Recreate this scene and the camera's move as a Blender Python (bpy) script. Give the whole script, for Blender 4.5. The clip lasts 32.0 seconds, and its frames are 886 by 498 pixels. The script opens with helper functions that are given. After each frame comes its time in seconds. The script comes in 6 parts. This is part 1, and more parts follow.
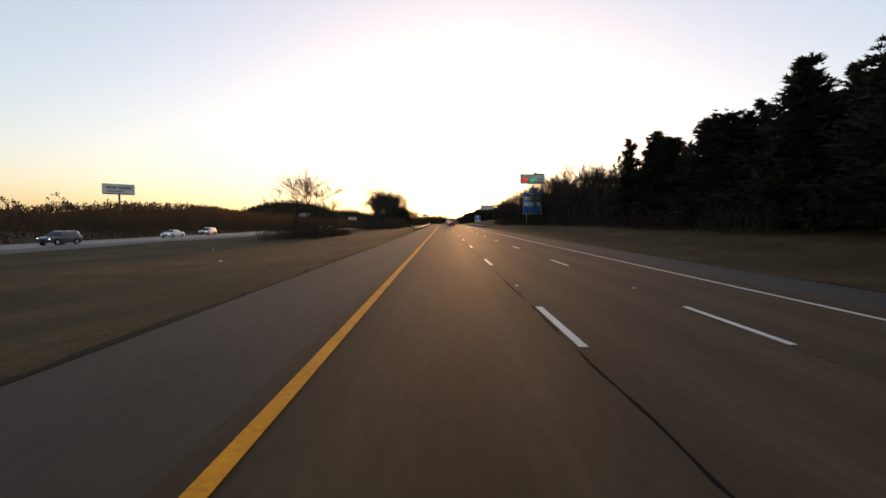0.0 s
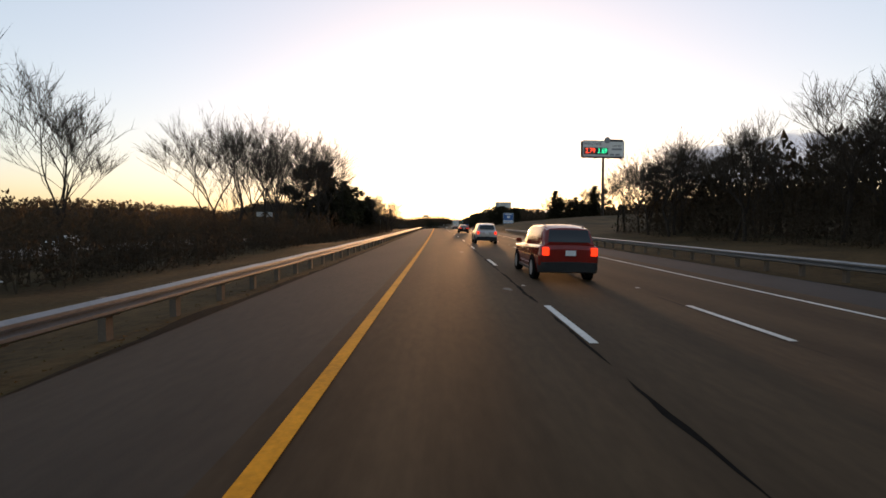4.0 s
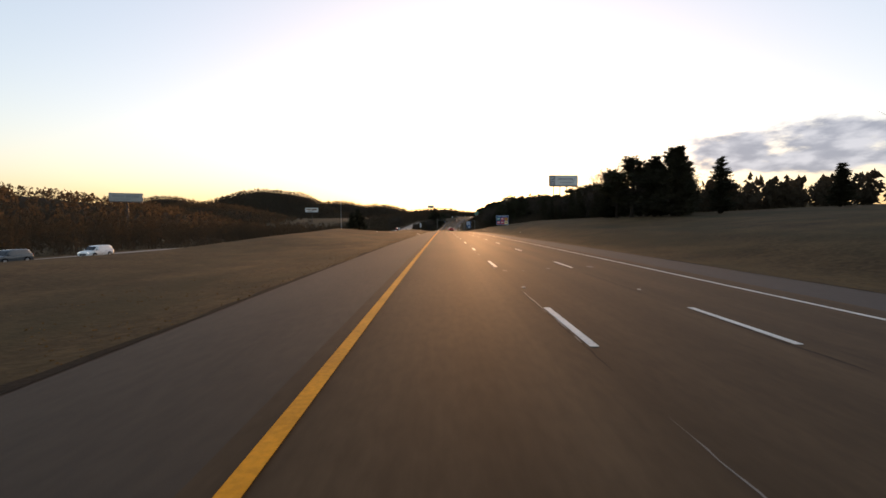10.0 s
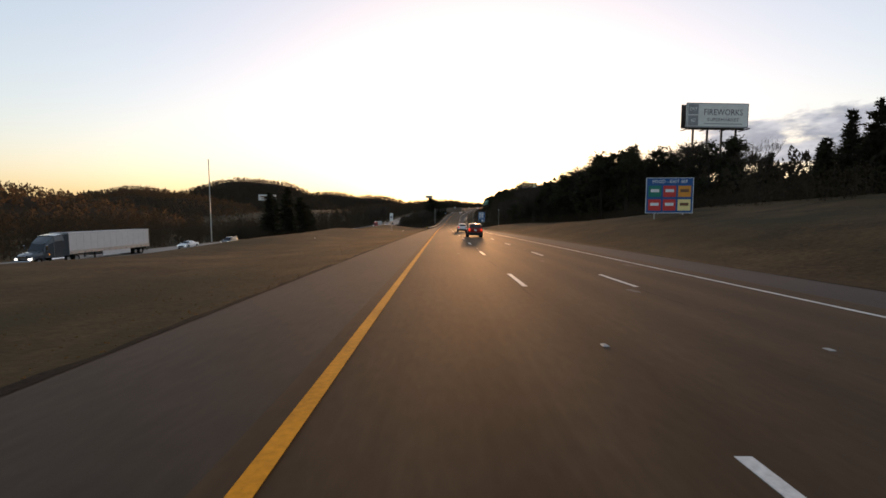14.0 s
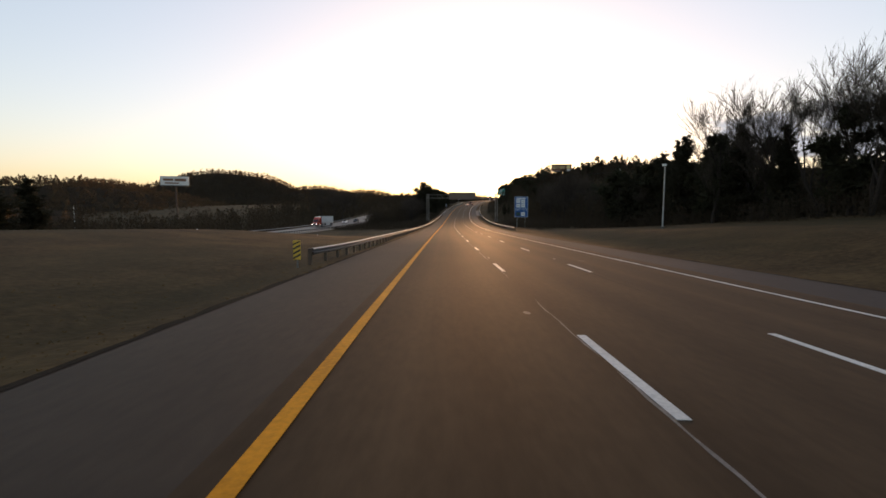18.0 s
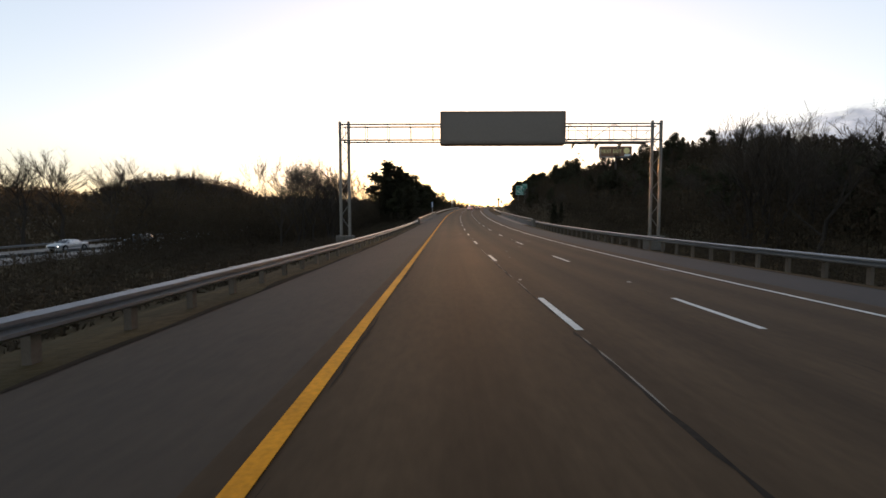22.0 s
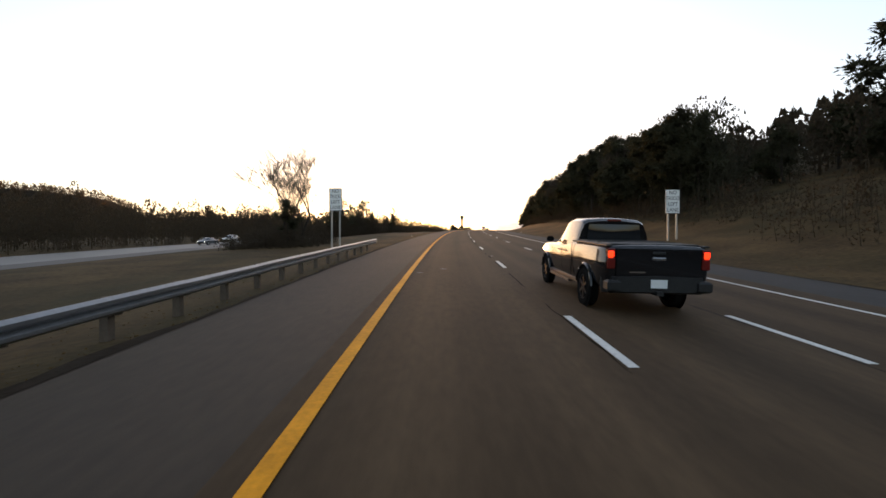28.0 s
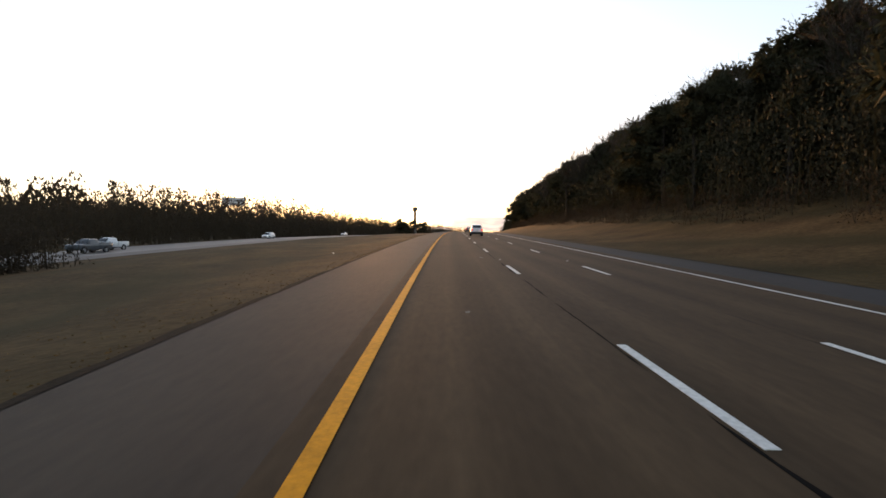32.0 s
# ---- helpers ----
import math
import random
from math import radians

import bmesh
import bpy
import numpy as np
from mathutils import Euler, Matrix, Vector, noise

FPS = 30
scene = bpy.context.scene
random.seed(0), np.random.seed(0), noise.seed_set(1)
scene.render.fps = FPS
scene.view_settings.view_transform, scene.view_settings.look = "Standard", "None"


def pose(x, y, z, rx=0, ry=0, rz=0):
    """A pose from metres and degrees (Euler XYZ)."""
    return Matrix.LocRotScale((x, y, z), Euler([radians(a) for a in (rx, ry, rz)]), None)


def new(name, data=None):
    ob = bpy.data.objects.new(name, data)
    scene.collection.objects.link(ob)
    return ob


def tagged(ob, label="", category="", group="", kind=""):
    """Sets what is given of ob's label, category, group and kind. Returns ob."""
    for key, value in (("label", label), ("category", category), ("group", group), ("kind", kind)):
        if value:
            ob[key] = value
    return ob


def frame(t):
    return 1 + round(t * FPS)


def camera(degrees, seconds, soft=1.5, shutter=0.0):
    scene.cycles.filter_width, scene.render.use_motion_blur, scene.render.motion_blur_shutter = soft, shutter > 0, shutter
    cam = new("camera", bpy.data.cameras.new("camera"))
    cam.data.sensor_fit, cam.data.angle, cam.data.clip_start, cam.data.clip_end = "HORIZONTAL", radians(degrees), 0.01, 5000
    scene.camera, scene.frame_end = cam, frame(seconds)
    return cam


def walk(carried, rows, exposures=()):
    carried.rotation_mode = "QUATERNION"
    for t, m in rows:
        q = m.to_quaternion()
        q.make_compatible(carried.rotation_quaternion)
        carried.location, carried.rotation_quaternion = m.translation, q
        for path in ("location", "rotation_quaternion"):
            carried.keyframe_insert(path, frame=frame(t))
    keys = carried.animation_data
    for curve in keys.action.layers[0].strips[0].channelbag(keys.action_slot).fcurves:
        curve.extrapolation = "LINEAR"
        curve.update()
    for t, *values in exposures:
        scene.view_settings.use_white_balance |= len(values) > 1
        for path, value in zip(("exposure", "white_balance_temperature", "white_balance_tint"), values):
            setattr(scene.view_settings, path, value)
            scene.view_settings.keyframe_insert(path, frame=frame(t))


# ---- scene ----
# ---------- the road's line: distance s along the median-side edge line, offset u to the right ----------
HEAD = [(-900, -1.3), (100, -1.3), (215, 0), (640, 0), (720, -0.6), (800, -1.6), (872, -3.0), (909, -4.0),
        (1024, -7.8), (1096, -10.8), (1168, -14.0), (1450, -20), (2600, -22)]
GRADE = [(-900, 1.2), (0, 1.3), (180, 1.6), (245, 1.2), (280, 0.7), (316, 0.0), (390, -0.9), (462, -1.4), (612, -2.4),
         (690, -2.2), (730, -1.9), (790, 0.1), (845, 3.0), (876, 4.6), (909, 5.6), (1024, 5.4), (1168, 4.1), (1260, 2.8),
         (1400, 1.3), (1600, -1.0), (2600, -1.0)]
S0 = -900


def road_tables():
    s = np.arange(4601) + S0

    def smooth(knots):
        y = np.interp(s, *zip(*knots))
        return np.convolve(np.pad(y, 20, mode="edge"), np.ones(41) / 41, "valid")
    h, g = np.radians(smooth(HEAD)), smooth(GRADE) / 100
    x, y, z = np.cumsum(-np.sin(h)), np.cumsum(np.cos(h)), np.cumsum(g)
    return s, h, g, x - x[-S0], y - y[-S0], z - z[-S0]


TS, TH, TG, TX, TY, TZ = road_tables()


def road_at(s):
    return tuple(float(np.interp(s, TS, a)) for a in (TX, TY, TZ, TH, TG))


def cross_fall(u):
    return -0.02 * u if u >= 0 else 0.03 * u


def P(s, u, h=0.0):
    """The place s metres along, u to the right, h above the median-side edge line."""
    x, y, z, a, g = road_at(s)
    return Vector((x + u * math.cos(a), y + u * math.sin(a), z + h))


def heading(s):
    return math.degrees(road_at(s)[3])


# ---------- camera ----------
cam = camera(91.0, 32.0, soft=1.6, shutter=0.0)
EYE = 1.76
DRIVE = [  # seconds, distance along the road, offset from the edge line, yaw and pitch against the road
    (0, -6.2, 1.57, 0, 0), (1, 31.11, 1.53, 0, 0), (2, 66.63, 1.45, 0, 0), (3, 101.03, 1.39, 0, 0),
    (6, 208.76, 1.31, 0, .4), (7, 244.28, 1.33, 0, .5), (8, 278.54, 1.37, 0, .5), (9, 315.71, 1.39, 0, .4),
    (10, 350.7, 1.37, 0, .2), (11, 388.55, 1.26, 0, 0), (12, 425.54, 1.14, 0, 0), (13, 461.69, 1.13, 0, 0),
    (14, 499.56, 1.29, 0, 0), (17, 614.4, 1.28, 0, 0), (18, 650.68, 1.4, 0, 0), (19, 688.97, 1.34, 0, 0),
    (20, 726.0, 1.19, 0, 0), (21, 765.0, 1.18, 0, 0), (22, 802.05, 1.34, 0, 0), (23, 841.1, 1.51, 0, 0),
    (24, 878.71, 1.2, 0, 0), (25, 915.21, 1.3, 0, 0), (28, 1029.9, 1.24, 0, 0), (29, 1066.89, 1.04, 0, 0),
    (30, 1102.13, 0.88, 0, 0), (31, 1139.5, 0.88, 0, 0), (32, 1174.67, 0.98, 0, 0)]


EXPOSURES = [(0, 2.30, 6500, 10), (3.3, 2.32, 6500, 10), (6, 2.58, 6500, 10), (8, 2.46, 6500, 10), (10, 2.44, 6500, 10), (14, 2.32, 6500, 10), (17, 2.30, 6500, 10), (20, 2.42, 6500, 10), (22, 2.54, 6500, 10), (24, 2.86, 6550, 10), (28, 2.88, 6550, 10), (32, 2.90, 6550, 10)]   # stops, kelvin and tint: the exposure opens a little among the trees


def ride():
    rows = []
    for t, s, u, yaw, pitch in DRIVE:
        x, y, z, a, g = road_at(s)
        p = P(s, u, cross_fall(u) + EYE)
        rows.append((t, pose(p.x, p.y, p.z, 90 - 3.56 + math.degrees(math.atan(g)) + pitch, 0.0, math.degrees(a) + yaw)))
    return rows


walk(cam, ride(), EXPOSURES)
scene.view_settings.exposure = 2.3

# ---------- sky and sun ----------
SUN_AZ, SUN_EL = 5.0, 2.2      # degrees right of the first straight, degrees up
world = bpy.data.worlds.new("sky")
scene.world = world
world.use_nodes = True
wn, wl = world.node_tree.nodes, world.node_tree.links
sky = wn.new("ShaderNodeTexSky")
sky.sky_type, sky.sun_disc = "NISHITA", False
sky.sun_elevation, sky.sun_rotation = radians(SUN_EL), radians(SUN_AZ)
sky.air_density, sky.dust_density, sky.ozone_density = 1.0, 2.0, 2.0
wn["Background"].inputs["Strength"].default_value = 0.15
hs, tint = wn.new("ShaderNodeHueSaturation"), wn.new("ShaderNodeVectorMath")
hs.inputs["Saturation"].default_value = 0.94
tint.operation = "MULTIPLY"
tint.inputs[1].default_value = (1.08, 0.967, 0.955)
wl.new(sky.outputs[0], hs.inputs["Color"])
wl.new(hs.outputs[0], tint.inputs[0])
soft = wn.new("ShaderNodeGamma")
soft.inputs["Gamma"].default_value = 0.62
wl.new(tint.outputs[0], soft.inputs["Color"])
wl.new(soft.outputs[0], wn["Background"].inputs["Color"])
sun_data = bpy.data.lights.new("sun", "SUN")
sun_data.energy, sun_data.angle, sun_data.color = 1.2, radians(3.0), (1.0, 0.48, 0.19)
sun = new("sun", sun_data)
_d = Vector((math.sin(radians(SUN_AZ)) * math.cos(radians(SUN_EL)), math.cos(radians(SUN_AZ)) * math.cos(radians(SUN_EL)), math.sin(radians(SUN_EL))))
sun.matrix_world = (-_d).to_track_quat("-Z", "Y").to_matrix().to_4x4()

# ---------- materials ----------
def material(name, color, rough=0.7, metal=0.0, vary=0.25, scale=6.0, bump=0.0, bump_scale=40.0, coord="Object",
             stretch=(1, 1, 1), spread=0.0, spec=0.5, second=None, coat=0.0):
    """A surface with broad stains and fine grain; spread: how far single objects differ."""
    m = bpy.data.materials.new(name)
    m.use_nodes = True
    n, l = m.node_tree.nodes, m.node_tree.links
    b = n["Principled BSDF"]
    b.inputs["Roughness"].default_value, b.inputs["Metallic"].default_value = rough, metal
    b.inputs["Specular IOR Level"].default_value = spec
    b.inputs["Coat Weight"].default_value = coat
    tc = n.new("ShaderNodeTexCoord")
    mp = n.new("ShaderNodeMapping")
    mp.inputs["Scale"].default_value = stretch
    l.new(tc.outputs[coord], mp.inputs["Vector"])
    big, fine = n.new("ShaderNodeTexNoise"), n.new("ShaderNodeTexNoise")
    big.inputs["Scale"].default_value, big.inputs["Detail"].default_value = scale * 0.12, 3
    fine.inputs["Scale"].default_value, fine.inputs["Detail"].default_value = scale * 1.7, 5
    l.new(mp.outputs[0], big.inputs["Vector"])
    l.new(mp.outputs[0], fine.inputs["Vector"])
    add = n.new("ShaderNodeMath")
    add.operation = "ADD"
    l.new(big.outputs["Fac"], add.inputs[0])
    l.new(fine.outputs["Fac"], add.inputs[1])
    last = add
    if spread:
        info, mul = n.new("ShaderNodeObjectInfo"), n.new("ShaderNodeMath")
        mul.operation = "MULTIPLY_ADD"
        mul.inputs[1].default_value = spread
        l.new(info.outputs["Random"], mul.inputs[0])
        l.new(add.outputs[0], mul.inputs[2])
        last = mul
    ramp = n.new("ShaderNodeMapRange")
    ramp.inputs["From Min"].default_value, ramp.inputs["From Max"].default_value = 0.6, 1.4 + spread
    l.new(last.outputs[0], ramp.inputs["Value"])
    mix = n.new("ShaderNodeMix")
    mix.data_type = "RGBA"
    c2 = second or tuple(min(1, c * (1 + vary)) for c in color)
    mix.inputs["A"].default_value = (*[c * (1 - vary) for c in color], 1)
    mix.inputs["B"].default_value = (*c2, 1)
    l.new(ramp.outputs[0], mix.inputs["Factor"])
    l.new(mix.outputs["Result"], b.inputs["Base Color"])
    if bump:
        bn, bp = n.new("ShaderNodeTexNoise"), n.new("ShaderNodeBump")
        bn.inputs["Scale"].default_value, bn.inputs["Detail"].default_value = bump_scale, 4
        bp.inputs["Strength"].default_value, bp.inputs["Distance"].default_value = min(1, bump), 0.02 * max(1, bump)
        l.new(mp.outputs[0], bn.inputs["Vector"])
        l.new(bn.outputs["Fac"], bp.inputs["Height"])
        l.new(bp.outputs[0], b.inputs["Normal"])
    return m


def glow(name, color, strength, base=(0.2, 0.02, 0.02)):
    m = bpy.data.materials.new(name)
    m.use_nodes = True
    b = m.node_tree.nodes["Principled BSDF"]
    b.inputs["Base Color"].default_value = (*base, 1)
    b.inputs["Roughness"].default_value = 0.25
    b.inputs["Emission Color"].default_value = (*color, 1)
    b.inputs["Emission Strength"].default_value = strength
    return m


def asphalt_material():
    """Worn asphalt: paler wheel tracks along the lanes, dark oil strips between, patches and stones."""
    m = material("asphalt", (0.056, 0.0355, 0.0190), 0.85, vary=0.25, scale=5.0, coord="UV", stretch=(1, 0.3, 1), bump=0.10, bump_scale=160, spec=0.12)
    n, l = m.node_tree.nodes, m.node_tree.links
    b = n["Principled BSDF"]
    src = b.inputs["Base Color"].links[0].from_socket
    uv, sep = n.new("ShaderNodeTexCoord"), n.new("ShaderNodeSeparateXYZ")
    l.new(uv.outputs["UV"], sep.inputs[0])
    mu = n.new("ShaderNodeMath")
    mu.operation, mu.inputs[1].default_value = "MULTIPLY", 2 * math.pi / 1.8
    l.new(sep.outputs["X"], mu.inputs[0])
    co = n.new("ShaderNodeMath")
    co.operation = "COSINE"
    l.new(mu.outputs[0], co.inputs[0])
    mr = n.new("ShaderNodeMapRange")
    mr.inputs["From Min"].default_value, mr.inputs["From Max"].default_value = -1, 1
    mr.inputs["To Min"].default_value, mr.inputs["To Max"].default_value = 1.12, 0.86
    l.new(co.outputs[0], mr.inputs["Value"])
    vm = n.new("ShaderNodeVectorMath")
    vm.operation = "SCALE"
    l.new(src, vm.inputs[0])
    mp, streak, sr, mul = n.new("ShaderNodeMapping"), n.new("ShaderNodeTexNoise"), n.new("ShaderNodeMapRange"), n.new("ShaderNodeMath")
    mp.inputs["Scale"].default_value = (2.2, 0.012, 1)
    streak.inputs["Scale"].default_value, streak.inputs["Detail"].default_value, streak.inputs["Roughness"].default_value = 1.0, 6, 0.65
    sr.inputs["From Min"].default_value, sr.inputs["From Max"].default_value = 0.3, 0.7
    sr.inputs["To Min"].default_value, sr.inputs["To Max"].default_value = 0.87, 1.13
    mul.operation = "MULTIPLY"
    l.new(uv.outputs["UV"], mp.inputs["Vector"])
    l.new(mp.outputs[0], streak.inputs["Vector"])
    l.new(streak.outputs["Fac"], sr.inputs["Value"])
    l.new(sr.outputs[0], mul.inputs[0])
    l.new(mr.outputs[0], mul.inputs[1])
    l.new(mul.outputs[0], vm.inputs["Scale"])
    l.new(vm.outputs[0], b.inputs["Base Color"])
    return m


M_ASPHALT = asphalt_material()
M_SHOULDER = material("shoulder_asphalt", (0.037, 0.0262, 0.0168), 0.85, vary=0.3, scale=4.0, coord="UV", stretch=(1, 0.3, 1), bump=0.15, bump_scale=140, spec=0.25)
M_VERGE_SHOULDER = material("verge_shoulder_asphalt", (0.028, 0.0255, 0.0235), 0.85, vary=0.3, scale=4.0, coord="UV", stretch=(1, 0.3, 1), bump=0.15, bump_scale=140, spec=0.25)
M_YELLOW = material("yellow_paint", (0.60, 0.235, 0.008), 0.75, vary=0.3, scale=9.0, bump=0.2, spec=0.15)
M_WHITE = material("white_paint", (0.54, 0.52, 0.48), 0.7, spec=0.25, vary=0.3, scale=9.0, bump=0.2)
M_SEAM = material("road_seam", (0.008, 0.007, 0.006), 0.9, vary=0.4, scale=9.0, spec=0.03)
M_CRACK = material("road_crack", (0.022, 0.018, 0.014), 0.9, vary=0.4, scale=9.0, spec=0.08)
M_GRASS = material("dry_grass", (0.034, 0.021, 0.009), 0.95, vary=0.45, scale=2.4, second=(0.098, 0.062, 0.026), bump=1.0, bump_scale=9, spec=0.08)


def patchy(m, other, size, share):
    """Broad patches of a second colour, and mown streaks."""
    n, l = m.node_tree.nodes, m.node_tree.links
    b = n["Principled BSDF"]
    src = b.inputs["Base Color"].links[0].from_socket
    tc, mp, big, mr, mix = n.new("ShaderNodeTexCoord"), n.new("ShaderNodeMapping"), n.new("ShaderNodeTexNoise"), n.new("ShaderNodeMapRange"), n.new("ShaderNodeMix")
    mp.inputs["Scale"].default_value = (1.0, 0.35, 1.0)
    big.inputs["Scale"].default_value, big.inputs["Detail"].default_value, big.inputs["Roughness"].default_value = size, 6, 0.62
    mr.inputs["From Min"].default_value, mr.inputs["From Max"].default_value, mr.inputs["To Max"].default_value = 0.42, 0.66, share
    mix.data_type = "RGBA"
    mix.inputs["B"].default_value = (*other, 1)
    l.new(tc.outputs["Object"], mp.inputs["Vector"])
    l.new(mp.outputs[0], big.inputs["Vector"])
    l.new(big.outputs["Fac"], mr.inputs["Value"])
    l.new(mr.outputs[0], mix.inputs["Factor"])
    l.new(src, mix.inputs["A"])
    l.new(mix.outputs["Result"], b.inputs["Base Color"])


patchy(M_GRASS, (0.026, 0.023, 0.009), 0.16, 0.85)
M_SOIL = material("dark_soil", (0.018, 0.013, 0.009), 0.95, vary=0.5, scale=5.0, bump=0.8, bump_scale=14, spec=0.05)
M_TUFT = material("grass_blades", (0.085, 0.055, 0.023), 0.9, vary=0.5, scale=2.0, spec=0.1)
M_BARK = material("bark", (0.036, 0.029, 0.023), 0.95, vary=0.35, scale=14.0, bump=0.6, bump_scale=30, spread=0.4, spec=0.1)
M_BRUSH = material("brush", (0.058, 0.044, 0.030), 0.95, vary=0.4, scale=3.0, spec=0.05)
M_TWIG = material("twigs", (0.058, 0.045, 0.034), 0.95, vary=0.3, scale=4.0, spread=0.5, spec=0.1)
M_NEEDLE = material("cedar_needles", (0.038, 0.034, 0.021), 0.9, vary=0.4, scale=2.5, spread=0.5, spec=0.1)
M_PINE = material("pine_needles", (0.044, 0.042, 0.024), 0.9, vary=0.4, scale=2.5, spread=0.5, spec=0.1)
M_WOODS = material("winter_woods", (0.045, 0.035, 0.024), 0.95, vary=0.4, scale=0.5, second=(0.066, 0.050, 0.032), spec=0.05)


def backlit(m, color, share):
    """Let light through: true for twigs and leaves, standing in for haze on hills."""
    n, l = m.node_tree.nodes, m.node_tree.links
    t, mix = n.new("ShaderNodeBsdfTranslucent"), n.new("ShaderNodeMixShader")
    t.inputs["Color"].default_value, mix.inputs[0].default_value = (*color, 1), share
    l.new(n["Principled BSDF"].outputs[0], mix.inputs[1])
    l.new(t.outputs[0], mix.inputs[2])
    l.new(mix.outputs[0], n["Material Output"].inputs["Surface"])


backlit(M_TUFT, (0.13, 0.085, 0.035), 0.45)
# far hills: a paler copy whose added translucency stands in for haze
M_HAZED_HILL = M_WOODS.copy()
M_HAZED_HILL.name = "hazed_hill_woods"
backlit(M_HAZED_HILL, (0.10, 0.072, 0.042), 0.5)
backlit(M_WOODS, (0.062, 0.047, 0.029), 0.3)
backlit(M_BRUSH, (0.055, 0.042, 0.026), 0.25)
backlit(M_PINE, (0.04, 0.042, 0.02), 0.18)
backlit(M_NEEDLE, (0.036, 0.038, 0.019), 0.18)
M_STEEL = material("galvanised_steel", (0.18, 0.185, 0.19), 0.40, 0.7, vary=0.2, scale=5.0, bump=0.1, bump_scale=20)
M_POST = material("weathered_post", (0.10, 0.074, 0.052), 0.9, vary=0.35, scale=10.0, bump=0.4, spread=0.3)
M_CONCRETE = material("concrete", (0.11, 0.092, 0.075), 0.85, vary=0.3, scale=3.0, bump=0.5, bump_scale=25)
M_TUBE = material("weathered_tube_steel", (0.20, 0.175, 0.15), 0.55, 0.5, vary=0.3, scale=4.0, bump=0.1)
M_POLE = material("pole_steel", (0.34, 0.33, 0.31), 0.5, 0.6, vary=0.25, scale=4.0)


# ---------- building ----------
class Shape:
    """Collects corners and faces of one mesh."""

    def __init__(self):
        self.v, self.f = [], []

    def add(self, verts, faces):
        o = len(self.v)
        self.v += [tuple(p) for p in verts]
        self.f += [tuple(i + o for i in q) for q in faces]
        return self

    def box(self, x0, x1, y0, y1, z0, z1, m=None, bev=0.0):
        if bev:
            b = bev
            pts = []
            for z, i in ((z0, b), (z0 + b, 0), (z1 - b, 0), (z1, b)):
                pts += [(x0 + i, y0 + i + (b if not i else 0) * 0, z), (x1 - i, y0 + i, z), (x1 - i, y1 - i, z), (x0 + i, y1 - i, z)]
            fs = [(3, 2, 1, 0), (12, 13, 14, 15)]
            for k in range(3):
                for j in range(4):
                    a, c = 4 * k + j, 4 * k + (j + 1) % 4
                    fs.append((a, c, c + 4, a + 4))
        else:
            pts = [(x0, y0, z0), (x1, y0, z0), (x1, y1, z0), (x0, y1, z0), (x0, y0, z1), (x1, y0, z1), (x1, y1, z1), (x0, y1, z1)]
            fs = [(3, 2, 1, 0), (4, 5, 6, 7), (0, 1, 5, 4), (1, 2, 6, 5), (2, 3, 7, 6), (3, 0, 4, 7)]
        if m is not None:
            pts = [m @ Vector(p) for p in pts]
        return self.add(pts, fs)

    def tube(self, path, radii, n=6, caps=True):
        """A tapered pipe along path."""
        path = [Vector(p) for p in path]
        o = len(self.v)
        for i, p in enumerate(path):
            d = (path[min(i + 1, len(path) - 1)] - path[max(i - 1, 0)]).normalized()
            a = d.orthogonal().normalized() if abs(d.z) < 0.99 else Vector((1, 0, 0))
            b = d.cross(a)
            r = radii[i] if hasattr(radii, "__len__") else radii
            for k in range(n):
                w = 2 * math.pi * k / n
                self.v.append(tuple(p + a * (r * math.cos(w)) + b * (r * math.sin(w))))
        for i in range(len(path) - 1):
            for k in range(n):
                q, w = o + i * n + k, o + i * n + (k + 1) % n
                self.f.append((q, w, w + n, q + n))
        if caps:
            self.f.append(tuple(o + k for k in reversed(range(n))))
            self.f.append(tuple(o + (len(path) - 1) * n + k for k in range(n)))
        return self

    def grid(self, rows):
        """Skin over rows of equally many points."""
        o, w = len(self.v), len(rows[0])
        for r in rows:
            self.v += [tuple(p) for p in r]
        for i in range(len(rows) - 1):
            for j in range(w - 1):
                a = o + i * w + j
                self.f.append((a, a + 1, a + 1 + w, a + w))
        return self

    def mesh(self, name, mat, smooth=False):
        me = bpy.data.meshes.new(name)
        me.from_pydata(self.v, [], self.f)
        me.materials.append(mat)
        if smooth:
            me.polygons.foreach_set("use_smooth", [True] * len(me.polygons))
            me.set_sharp_from_angle(angle=radians(38))
        me.update()
        return me


def part(name, shape, mat, parent=None, label="", smooth=False):
    data = shape if isinstance(shape, bpy.types.Mesh) else shape.mesh(name, mat, smooth)
    ob = new(name, data)
    ob.parent = parent
    if label:
        ob["label"] = label
    return ob


def piece(name, mesh, parent, m):
    """One of many alike pieces, on a shared mesh."""
    ob = new(name, mesh)
    ob.parent = parent
    ob.matrix_basis = m
    return ob


def thing(name, label, category, group="", m=None):
    ob = tagged(new(name), label, category, group)
    if m is not None:
        ob.matrix_basis = m
    return ob


def spot(s, u, h=0.0, turn=0.0, size=1.0):
    """A pose on the plan whose y runs along the road."""
    p = P(s, u, h)
    return pose(p.x, p.y, p.z, 0, 0, heading(s) + turn) @ Matrix.Scale(size, 4)


